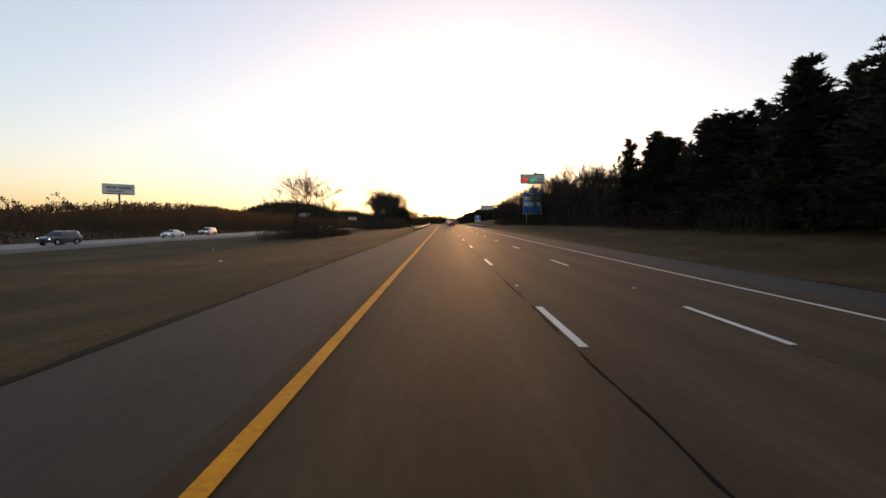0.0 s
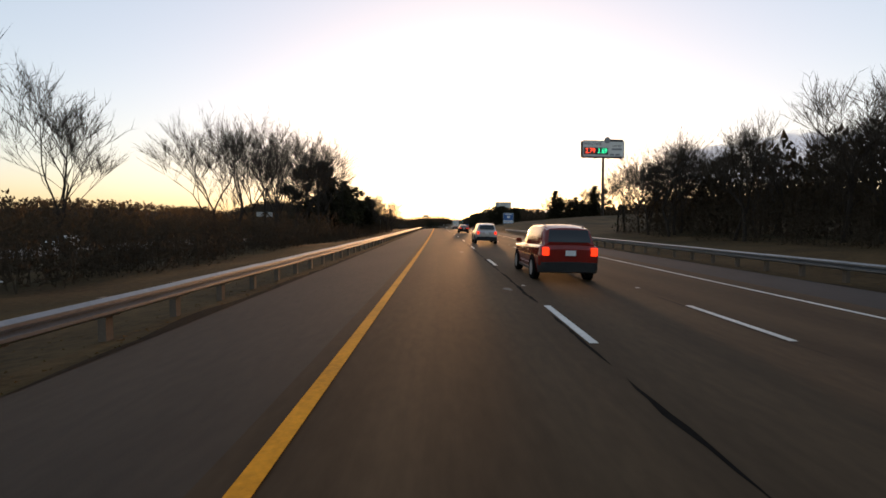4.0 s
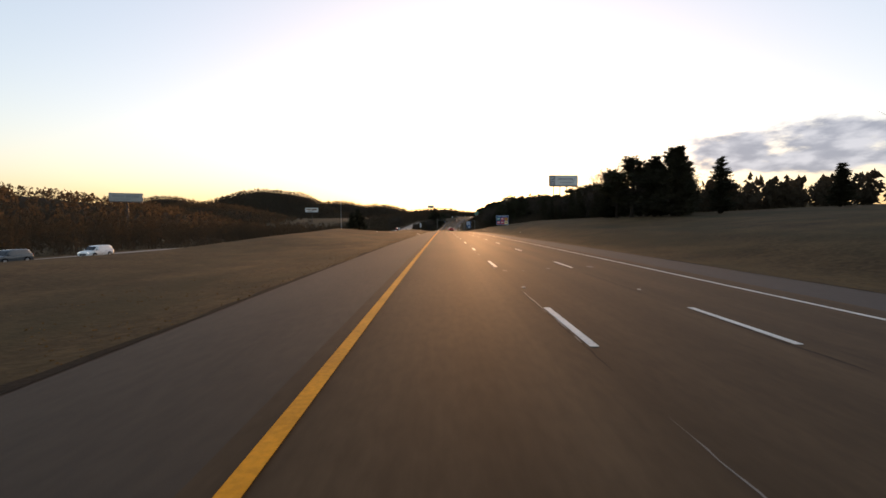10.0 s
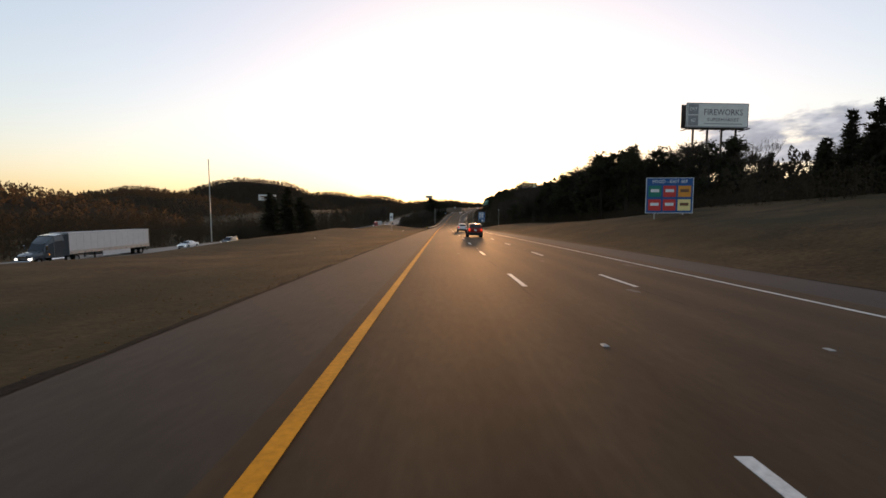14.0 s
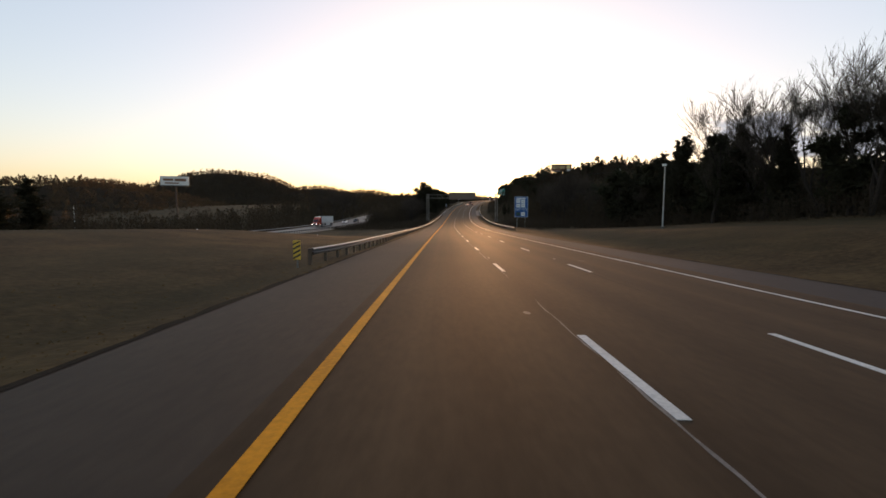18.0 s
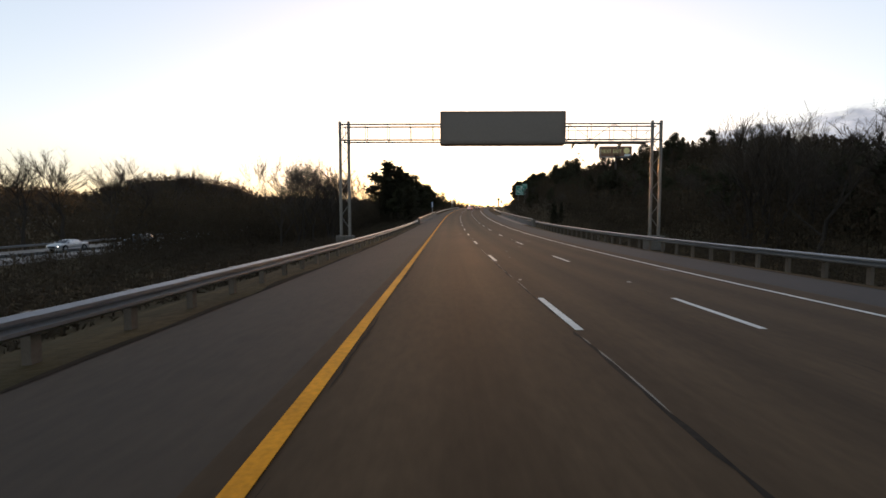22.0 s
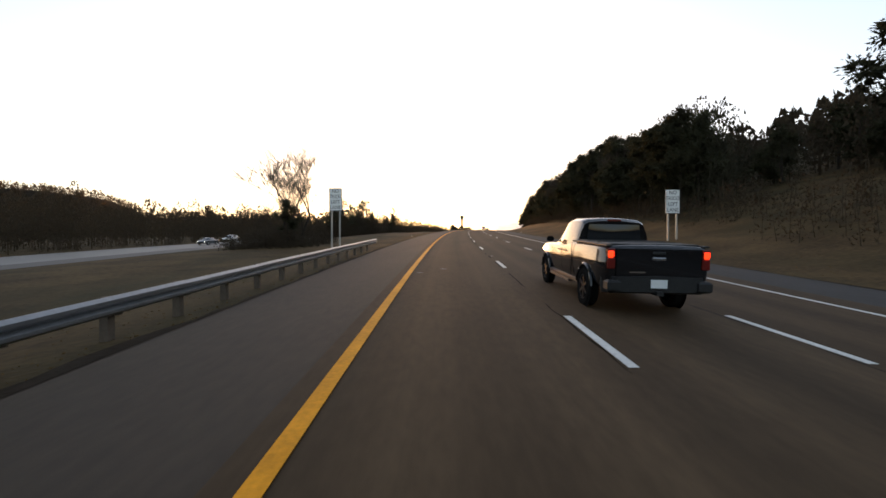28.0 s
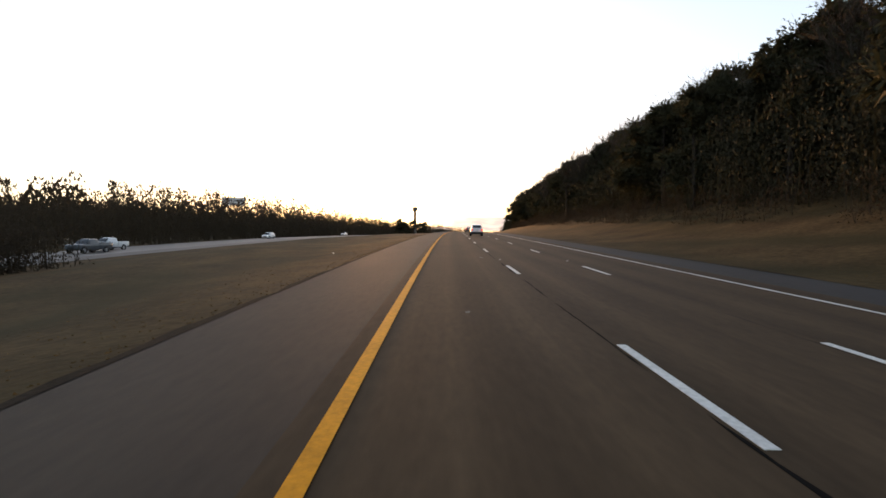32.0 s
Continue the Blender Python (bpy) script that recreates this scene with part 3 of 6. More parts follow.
for s, u, top, kind in ((936, -12.5, 9, "cedar"), (942, -13, 11.5, "cedar"), (949, -15, 14, "cedar"), (955, -18.5, 16.5, "cedar"), (960, -23, 18.5, "pine"), (962, -16, 14, "pine"), (968, -19, 15, "cedar"), (974, -15, 12, "cedar"), (980, -19, 14, "pine"),
                        (987, -16, 13, "cedar"), (994, -18, 13.5, "cedar"), (1001, -15.5, 12, "pine"), (1008, -18, 12.5, "cedar"), (1016, -16, 11.5, "pine"), (1024, -17, 11.5, "cedar"), (1031, -19, 12, "pine"), (1038, -17, 10.5, "pine"), (952, -22.5, 12, "cedar"),
                        (944, -17, 8, "pine"), (972, -26, 16, "cedar"), (982, -25, 14.5, "pine")):
    tree(kind, s, u, top, wide=1.45)
for s, u, top, kind, w in ((1078, -17, 4.5, "pine", 1.2), (1082, -22, 5, "bare", 1.2), (1145, -31, 8.9, "open", 1.35), (1147.5, -33, 7.6, "open", 1.2), (1142, -32, 6.4, "open", 1.2), (1155, -32, 8.2, "open", 1.1), (1159, -30.5, 7.6, "open", 1.2),
                           (1169, -31, 10.3, "open", 0.95), (1173, -33.5, 10.4, "open", 0.95), (1176, -31, 5.5, "cedar", 1.4), (1200.5, -29.5, 9.6, "open", 0.65), (1200, -29.3, 6.8, "cedar", 1.25), (1201, -30, 4.6, "cedar", 1.9)):
    tree(kind, s, u, top, wide=w)

for s, u, top in ((568, 60, 14.5), (577, 58, 13.5), (584, 64, 15.5)):
    tree("cedar", s, u, top, wide=1.3)
tree("bare", 1083.5, -18.2, 11.6, 1, 1.15)
tree("bare", 1085, -20.5, 9.5, 3, 1.0)
tree("bare", 1081.5, -16.8, 11.4, 0, 1.1)
for s, u, top in ((1090, 33, 14.5), (1097, 31, 16), (1104, 32, 16.5), (1112, 32, 16.5), (1121, 33, 17), (1128, 30.5, 16.5), (1136, 31, 17.5), (1144, 30, 17.5), (1072, 42, 11.5), (1077, 44, 14), (1082, 46, 15.5), (1084, 41, 13)):
    tree("pine", s, u, top, wide=1.2)

# verge woods beside the near carriageway
forest(-45, 60, 29, 42, 52, (11.5, 14.2), "ccccc", "cedar woods by the verge", wide=1.5)
forest(62, 205, 27, 46, 84, (9.5, 13), "b", "bare woods by the verge")
forest(205, 340, 84, 125, 26, (7, 13), "cbbp", "trees on the bank")
for s, u, top, kind in ((345, 60, 15.5, "cedar"), (335, 73, 20, "cedar"), (331, 76, 18, "pine"), (340, 79, 22, "bare"), (336, 68, 20, "bare"), (350, 76, 20, "bare"), (338, 63, 14, "cedar"), (342, 57, 18.3, "cedar"), (330, 66, 13, "cedar"), (352, 70, 16, "cedar"), (322, 72, 15, "bare"), (360, 66, 14, "bare"), (413, 74.8, 25.0, "bare"), (412, 86, 21.5, "bare"),
                        (405, 80, 20, "bare"), (424, 84, 20, "bare"), (398, 92, 16, "cedar"), (435, 78, 14, "cedar")):
    tree(kind, s, u, top, wide=2.0 if kind == "cedar" else 1.1)
forest(440, 565, 46, 62, 30, (7.5, 11), "cccb", "cedar woods on the bank")
forest(512, 550, 56, 72, 12, (12.5, 16), "ccppb", "tall woods on the bank", wide=1.7)
forest(590, 665, 46, 70, 27, (15, 18.5), "cpppb", "tall woods on the bank", wide=1.5)
forest(1418, 1475, -38, -24, 12, (6.5, 9.5), "pppcb", "trees on the median past the crest", wide=1.4)
forest(588, 760, 42, 66, 74, (11, 16.5), "pccpbp", "woods on the bank")
forest(686, 716, 39, 46, 10, (15.5, 19.5), "b", "tall bare trees at the woods' edge")
forest(760, 905, 60, 110, 40, (12, 17), "bbcpp", "trees below the road")
forest(806, 882, 46, 62, 18, (19, 23), "b", "tall bare trees below the road")
forest(735, 800, 44, 64, 14, (11, 15), "pcb", "woods on the bank")
forest(900, 990, 58, 150, 42, (10, 15), "pbpbc", "woods on the hill")
forest(990, 1090, 52, 140, 52, (12, 16.5), "pppbc", "woods on the hill")
forest(940, 1085, 32, 60, 36, (5, 8.5), "bpbc", "woods on the hill")
def hill_top(s, u):
    """Height that the canopy reaches on the wooded hill."""
    return min(1.6 + 0.575 * (u - 1), float(np.interp(s, [1086, 1120, 1145, 1175], [16.2, 17.2, 20.5, 60])))


for i in range(165):        # the canopy rises evenly up the bank
    s = 1086 + 340 * (i + R.random()) / 165
    u = 30.5 + 21 * R.random() ** 1.4
    tree({"b": "bare", "c": "cedar", "p": "pine"}[R.choice("pppcpb")], s, u, hill_top(s, u) + R.uniform(-2.4, 0.7), wide=R.uniform(0.9, 1.3), group="woods on the hill")
forest(1420, 1800, 34, 80, 50, (10, 15), "ppbc", "woods on the hill")
forest(428, 477, 43, 58, 17, (10.5, 13.5), "ccpcb", "cedar woods on the bank", wide=1.5)
for s, u, top in ((98, 29, 13.2), (104, 30, 13.6), (110, 28.5, 14), (115, 31, 14.4), (121, 29, 14.4), (127, 31, 14.2), (133, 29.5, 13.6), (140, 31, 13)):
    tree("bare", s, u, top, wide=1.1, group="bare woods by the verge")
for s, u, top in ((255, -15, 9.5), (262, -16, 10), (267, -14, 9), (272, -14, 8.2), (278, -13.5, 9), (283, -14.5, 8)):
    tree("bare", s, u, top, wide=1.15)


# ---------- woods too far off to count, and thickets ----------
def tuft_tree(sh, p, height, r, n=36, fine=1.0):
    """A small far tree: a thin stem and a ragged crown of many small blades."""
    w = height * r.uniform(0.20, 0.34)
    low, tall = r.uniform(0.02, 0.2), r.uniform(0.8, 1.0)
    sh.add([p + Vector((-0.012 * height, 0, 0)), p + Vector((0.012 * height, 0, 0)), p + Vector((0, 0, height * 0.8))], [(0, 1, 2)])
    for _ in range(n):
        f = r.random()
        a, rad = r.uniform(0, 6.28), w * math.sqrt(r.random()) * math.sin(math.pi * min(0.96, 0.16 + 0.8 * f))
        q = p + Vector((math.cos(a) * rad, math.sin(a) * rad, height * (low + (tall - low) * f)))
        size = height * r.uniform(0.07, 0.15) * fine
        b = r.uniform(0, 6.28)
        side = Vector((math.cos(b), math.sin(b), r.uniform(-0.5, 0.5))) * size * (0.3 + 0.7 * fine)
        sh.add([q - side * r.uniform(0.4, 1), q + side, q + Vector((r.uniform(-0.6, 0.6) * size, r.uniform(-0.6, 0.6) * size, size * r.uniform(0.6, 1.7)))], [(0, 1, 2)])


def woods_band(s0, s1, u0, u1, n, tops, label, seed, mat=None, blades=36, fine=1.0):
    r, sh = random.Random(seed), Shape()
    for _ in range(n):
        s, u = r.uniform(s0, s1), r.uniform(u0, u1)
        g = ground_h(s, u)
        h = under_sightline(s, u, g + r.uniform(*tops)) - g
        if h > 2:
            tuft_tree(sh, P(s, u, g - 0.4), h, r, blades, fine)
    ob = part("woods", sh, mat or M_WOODS)
    tagged(ob, label, "woods", kind="stuff")


for i, (a, c, tops) in enumerate(((-60, 420, (5, 10)), (420, 900, (6, 11)), (900, 1250, (8, 13)), (1250, 1800, (12, 17)))):
    n = int((c - a) * 1.3)
    woods_band(a, c, -88, -66, n, tops, "dark winter woods beyond the far carriageway", 40 + i, None, 120, 0.3)
    woods_band(a, c, -71, -63, n, (1.5, 3.5), "low dark brush at the foot of the far woods", 50 + i, M_BRUSH, 60, 0.5)
    woods_band(a, c, -150, -88, n, tops, "dark winter woods beyond the far carriageway", 1 + i, None, 70, 0.5)
woods_band(852, 965, -38, -24, 480, (6.5, 9.5), "dark young woods between the carriageways", 18, None, 130, 0.3)
woods_band(985, 1034, -24, -14, 150, (4, 9), "dark brush under the median trees", 19, None, 130, 0.3)
woods_band(60, 205, 31, 60, 620, (6, 12), "dense bare woods behind the verge trees", 4, None, 90, 0.4)
woods_band(-50, 62, 31, 60, 460, (7, 12), "dense dark woods behind the cedars", 5, None, 100, 0.42)
woods_band(205, 460, 100, 180, 500, (5, 10), "winter woods beyond the grassy bank", 6)
woods_band(460, 780, 50, 76, 700, (5, 10), "dense woods on the bank", 7, None, 80, 0.5)
woods_band(460, 780, 76, 130, 800, (5, 10), "dense woods on the bank", 14)
woods_band(760, 930, 45, 75, 420, (5, 12), "dark woods below the road", 8, None, 90, 0.4)
woods_band(760, 930, 75, 150, 400, (5, 12), "dark woods below the road", 15)
woods_band(920, 1100, 40, 80, 700, (5, 10), "wooded hill beside the road", 9, None, 90, 0.4)
woods_band(920, 1100, 80, 200, 1000, (6, 11), "wooded hill beside the road", 16, None, 60, 0.6)


def canopy(s0, s1, u0, u1, n, label, seed, blades=150, fine=0.3):
    """Close-set young trees whose tops rise evenly up the bank."""
    r, sh = random.Random(seed), Shape()
    for _ in range(n):
        s, u = r.uniform(s0, s1), r.uniform(u0, u1)
        g = ground_h(s, u)
        tuft_tree(sh, P(s, u, g - 0.4), max(3.0, hill_top(s, u) - 1.2 - g) * r.uniform(0.5, 1.0), r, blades, fine)
    tagged(part("woods", sh, M_NEEDLE), label, "woods", kind="stuff")


canopy(1084, 1250, 30, 46, 620, "dense young evergreens at the foot of the hill", 12, 420, 0.17)
canopy(1084, 1430, 44, 78, 900, "dense woods rising up the hill beside the road", 10)
canopy(1250, 1430, 30, 46, 420, "dense young evergreens at the foot of the hill", 13)
woods_band(1085, 1800, 75, 160, 1200, (7, 13), "dense woods on the hill beside the road", 17)


def wooded_hill(x, y, z, rx, ry, height, n, tops, seed, turn=0.0):
    """A far rounded hill under winter woods."""
    r, sh = random.Random(seed), Shape()
    c, w = math.cos(radians(turn)), math.sin(radians(turn))

    def top(a, b):
        q = a * a + b * b
        k = max(0.0, 1 - q) ** 1.4
        return height * k * (1 + 0.16 * noise.noise(Vector((a * 3.1 + seed, b * 3.1, 0.5))) * min(1.0, 3 * q + 0.2))

    def place(a, b):
        return Vector((x + c * a * rx - w * b * ry, y + w * a * rx + c * b * ry, z + top(a, b)))
    g = [i / 14 - 1 for i in range(29)]
    sh.grid([[place(a, b) for a in g] for b in g])
    for _ in range(n):
        a, b = r.uniform(-0.97, 0.97), r.uniform(-0.97, 0.4)
        if a * a + b * b < 0.97:
            tuft_tree(sh, place(a, b), r.uniform(*tops), r, 13)
    ob = part("wooded_hill", sh, M_HAZED_HILL)
    tagged(ob, "far brown hill covered with winter woods", "hill", kind="structure")


wooded_hill(-630, 1924, -12, 370, 300, 125, 3600, (8, 16), 1)
wooded_hill(-1010, 1950, -12, 330, 300, 99, 2600, (8, 15), 2)
wooded_hill(-441, 2200, -12, 300, 260, 94, 2800, (8, 15), 5)
wooded_hill(-270, 2230, -12, 270, 240, 82, 2400, (8, 15), 6)
wooded_hill(-20, 2260, -14, 320, 240, 72, 2000, (7, 12), 11)
wooded_hill(300, 2280, -16, 300, 240, 60, 1500, (7, 12), 7)
wooded_hill(620, 2100, -16, 420, 400, 64, 1500, (8, 13), 8)
wooded_hill(-430, 740, -10, 230, 470, 41, 3000, (7, 13), 3)
wooded_hill(-450, 1180, -10, 210, 340, 41, 2400, (7, 13), 12)
wooded_hill(-520, 250, -10, 240, 500, 46, 1600, (7, 12), 4)
wooded_hill(-1100, 700, -14, 450, 900, 75, 900, (9, 14), 9)
wooded_hill(520, 300, -4, 260, 700, 30, 900, (8, 13), 10)


def thicket(s0, s1, u0, u1, n, height, label, seed):
    """Low brush: stems with ragged leaf and twig tufts."""
    r, sh = random.Random(seed), Shape()
    for _ in range(n):
        s, u = r.uniform(s0, s1), r.uniform(u0, u1)
        p = P(s, u, ground_h(s, u))
        h = height * r.uniform(0.4, 1.0) * (0.55 + 0.45 * math.sin(math.pi * (u - u0) / (u1 - u0)))
        for _ in range(30):
            d = Vector((r.uniform(-1, 1), r.uniform(-1, 1), r.uniform(0.2, 1.2))).normalized()
            q = p + Vector((r.uniform(-0.9, 0.9), r.uniform(-0.9, 0.9), h * r.uniform(0.0, 0.9)))
            spray(sh, q, d, 0.23, r, 3, 0.7)
        sh.tube([p, p + Vector((r.uniform(-0.4, 0.4), r.uniform(-0.4, 0.4), h))], [0.03, 0.008], 3, caps=False)
    tagged(part("thicket", sh, M_BRUSH), label, "brush", kind="stuff")


thicket(62, 85, -28, -17, 260, 4.2, "dark tangled brush on the median", 21)
thicket(150, 284, -30, -14, 900, 4.5, "dark tangled brush behind the guardrail", 22)
woods_band(144, 225, -32, -15, 300, (2.6, 5.2), "dark low brush under the bare median trees", 37, M_BRUSH, 130, 0.3)
thicket(640, 720, -70, -61, 700, 5.5, "dark brush beyond the grassy rise", 23)
thicket(800, 930, -39, -8, 1900, 2.6, "dark brush below the road", 24)
thicket(930, 1018, -26, -9, 550, 5.0, "dark brush under the median cedars", 25)
thicket(1074, 1088, -23, -14, 220, 3.2, "brush under a bare median tree", 26)
thicket(1139, 1181, -38, -28, 420, 4.4, "dark brush along the far carriageway", 27)
woods_band(1139, 1180, -38, -28, 210, (4.2, 7.0), "dark young trees along the far carriageway", 20, None, 130, 0.3)
thicket(896, 968, -40, -24, 1150, 9.0, "dark brush between the carriageways", 35)
thicket(848, 905, -38, -22, 600, 5.5, "dark brush between the carriageways", 36)
thicket(1194, 1206, -34, -25, 190, 5.4, "dark bush at the foot of a median cedar", 33)
thicket(-50, 200, 26, 35, 1300, 5.0, "dark brush at the foot of the verge woods", 28)
thicket(530, 770, 36, 46, 800, 4.0, "dark brush at the foot of the woods", 29)
thicket(760, 935, 24, 46, 1000, 5.0, "dark brush below the road", 30)
thicket(1060, 1420, 26, 34, 1100, 4.0, "dark brush at the foot of the hill woods", 31)
thicket(938, 1060, 22, 50, 1100, 5.0, "dark brush at the foot of the hill", 32)


def grass_tufts(s0, s1, u0, u1, n, size, label, seed):
    r, sh = random.Random(seed), Shape()
    for _ in range(n):
        s, u = r.uniform(s0, s1), u0 + (u1 - u0) * r.random() ** 2
        p = P(s, u, ground_h(s, u) - 0.02)
        for _ in range(3):
            a, h = r.uniform(0, 6.28), size * r.uniform(0.5, 1.2)
            d = Vector((math.cos(a), math.sin(a), 0)) * h * r.uniform(0.5, 1.3)
            t = Vector((r.uniform(-0.9, 0.9) * h, r.uniform(-0.9, 0.9) * h, h * 0.7))
            sh.add([p - d, p + d, p + t], [(0, 1, 2)])
    tagged(part("grass", sh, M_TUFT), label, "grass", kind="stuff")


grass_tufts(-20, 420, -3.5, -9, 20000, 0.05, "ragged dry grass along the median shoulder", 41)
grass_tufts(420, 720, -3.5, -9, 15000, 0.05, "ragged dry grass along the median shoulder", 42)
grass_tufts(1000, 1260, -3.5, -9, 13000, 0.05, "ragged dry grass along the median shoulder", 43)
grass_tufts(-20, 740, 14.3, 20, 20000, 0.05, "ragged dry grass along the verge", 44)
grass_tufts(980, 1300, 14.3, 20, 9000, 0.05, "ragged dry grass along the verge", 45)



def soil_edge(s0, s1, u, side, seed, label):
    """A ragged band of bare dark soil where the asphalt meets the grass."""
    r, sh, rows = random.Random(seed), Shape(), []
    for i in range(int((s1 - s0) / 0.8)):
        s = s0 + 0.8 * i
        w = 0.24 + 0.26 * noise.noise(Vector((s * 0.21, seed, 0))) + 0.12 * noise.noise(Vector((s * 0.9, seed, 3))) + r.uniform(-0.06, 0.1)
        rows.append([P(s, u, cross_fall(u) + 0.004), P(s, u + side * max(0.06, w), ground_h(s, u + side * 0.25) + 0.045)])
    tagged(part("soil_edge", sh.grid(rows), M_SOIL), label, "soil", kind="structure")


soil_edge(-20, 880, -3.36, -1, 91, "ragged dark soil along the median shoulder")
soil_edge(935, 1300, -3.36, -1, 92, "ragged dark soil along the median shoulder")
soil_edge(-20, 880, 14.06, 1, 93, "ragged dark soil along the verge shoulder")
soil_edge(935, 1300, 14.06, 1, 94, "ragged dark soil along the verge shoulder")

# ---------- guardrails ----------
def rail_profile():
    """The waved section of a steel crash rail: (out towards the road, up)."""
    return [(0.0, 0.0), (0.03, 0.02), (0.08, 0.05), (0.08, 0.10), (0.02, 0.14), (0.0, 0.155), (0.02, 0.17), (0.08, 0.21), (0.08, 0.26), (0.03, 0.29), (0.0, 0.31)]


POST_MESH = Shape().box(-0.07, 0.07, -0.08, 0.08, -0.5, 0.70).mesh("post", M_POST)
BLOCK_MESH = Shape().box(-0.06, 0.06, -0.07, 0.07, 0.40, 0.72).mesh("spacer_block", M_POST)


def guardrail(s0, s1, u, side, label, height=0.43, curl=False, far=False):
    """side: +1 when the road lies at larger u."""
    ob = thing("guardrail", label, "guardrail", "guardrails")

    def edge(s):
        return _col(LEFT, 2, s) + 0.02 * (u + 50) + 0.1 if far else ground_edge(u)
    n = int((s1 - s0) / 3.81) + 1
    prof = rail_profile()
    for i in range(n):
        a, b = s0 + i * 3.81, min(s1, s0 + (i + 1) * 3.81 + 0.05)
        if b <= a:
            break
        rows = []
        for s in (a, 0.5 * (a + b), b):
            fl = max(0, (8 - (s - s0)) / 8) ** 2 * 0.5 if curl else 0
            rows.append([P(s, u + side * (o - 0.10 - fl), edge(s) + height + z + (0.006 if i % 2 else 0)) for o, z in prof]
                        + [P(s, u + side * (o - 0.112 - fl), edge(s) + height + z + (0.006 if i % 2 else 0)) for o, z in reversed(prof)])
            rows[-1].append(rows[-1][0])
        part("beam", Shape().grid(rows), M_STEEL, ob)
    for i in range(int((s1 - s0) / 1.905)):
        s = s0 + 0.3 + i * 1.905
        fl = max(0, (8 - (s - s0)) / 8) ** 2 * 0.5 if curl else 0
        p = P(s, u - side * (0.34 + fl), edge(s))
        piece("post", POST_MESH, ob, pose(p.x, p.y, p.z, 0, 0, heading(s)))
        p = P(s, u - side * (0.19 + fl), edge(s))
        piece("spacer_block", BLOCK_MESH, ob, pose(p.x, p.y, p.z, 0, 0, heading(s)))
    return ob


def ground_edge(u):
    return -0.20 if u < 0 else -0.36


guardrail(88, 276, -4.0, 1, "long galvanised steel guardrail on posts beside the median shoulder", curl=True)
guardrail(140, 229, 15.4, -1, "galvanised steel guardrail on posts beside the verge shoulder")
guardrail(670.5, 879, -4.0, 1, "long galvanised steel guardrail running up to a bridge", curl=True)
guardrail(747, 879, 16.4, -1, "galvanised steel guardrail beside the verge, running up to a bridge")
guardrail(932, 1062, -4.0, 1, "galvanised steel guardrail leaving a bridge on the median side")
guardrail(936, 1026, 16.4, -1, "galvanised steel guardrail leaving a bridge on the verge side")
# across the median, along the far carriageway
guardrail(724, 905, -41.6, -1, "low galvanised guardrail along the far carriageway", far=True)
guardrail(735, 905, -59.0, 1, "galvanised guardrail on the outer side of the far carriageway", far=True)
guardrail(1010, 1045, -41.6, -1, "short galvanised guardrail along the far carriageway", far=True)

# ---------- striped end markers ----------
M_SIGN_YELLOW = material("reflective_yellow", (0.65, 0.42, 0.04), 0.5, vary=0.15, scale=8)
M_BLACK = material("black_film", (0.015, 0.015, 0.015), 0.5, vary=0.2, scale=8)
M_BLUE = material("blue_sign_film", (0.008, 0.075, 0.24), 0.45, vary=0.15, scale=3)
M_GREEN = material("green_sign_film", (0.005, 0.16, 0.115), 0.45, vary=0.15, scale=3)
M_SIGN_WHITE = material("white_sign_film", (0.72, 0.72, 0.70), 0.45, vary=0.1, scale=4)
M_ALU = material("sign_back", (0.30, 0.30, 0.30), 0.5, 0.6, vary=0.2, scale=3)
M_RED_FILM = material("red_film", (0.55, 0.04, 0.03), 0.45, vary=0.15, scale=6)
M_TEAL = material("teal_paint", (0.0, 0.22, 0.17), 0.45, vary=0.15, scale=6)
M_BROWN_FILM = material("brown_film", (0.16, 0.07, 0.03), 0.5, vary=0.2, scale=6)
M_ORANGE_FILM = material("orange_film", (0.7, 0.28, 0.03), 0.5, vary=0.2, scale=6)
M_GOLD_FILM = material("pale_yellow_film", (0.8, 0.66, 0.28), 0.5, vary=0.15, scale=6)
M_PURPLE_FILM = material("dark_purple_film", (0.05, 0.032, 0.055), 0.5, vary=0.2, scale=6)
M_GREYWHITE = material("billboard_vinyl", (0.62, 0.61, 0.58), 0.55, vary=0.12, scale=1.5)
M_GREYTEXT = material("grey_film", (0.22, 0.22, 0.23), 0.5, vary=0.2, scale=6)


def end_marker(s, u, side):
    ob = thing("end_marker", "yellow and black striped marker board at a guardrail's end", "marker", "end markers", spot(s, u, ground_edge(u)))
    part("board", Shape().box(-0.16, 0.16, -0.012, 0.012, 0.28, 1.12, bev=0.008), M_SIGN_YELLOW, ob)
    part("post", Shape().box(-0.03, 0.03, 0.015, 0.06, -0.4, 1.1), M_STEEL, ob)
    for k in range(4):
        z = 0.30 + k * 0.20
        a, b = (z, z + 0.16) if side > 0 else (z + 0.16, z)
        part("stripe", Shape().add([(-0.155, -0.016, a), (0.155, -0.016, b), (0.155, -0.016, min(1.10, b + 0.09)), (-0.155, -0.016, min(1.10, a + 0.09))], [(0, 1, 2, 3)]), M_BLACK, ob)


end_marker(87.2, -5.0, 1)
end_marker(669.6, -5.0, 1)


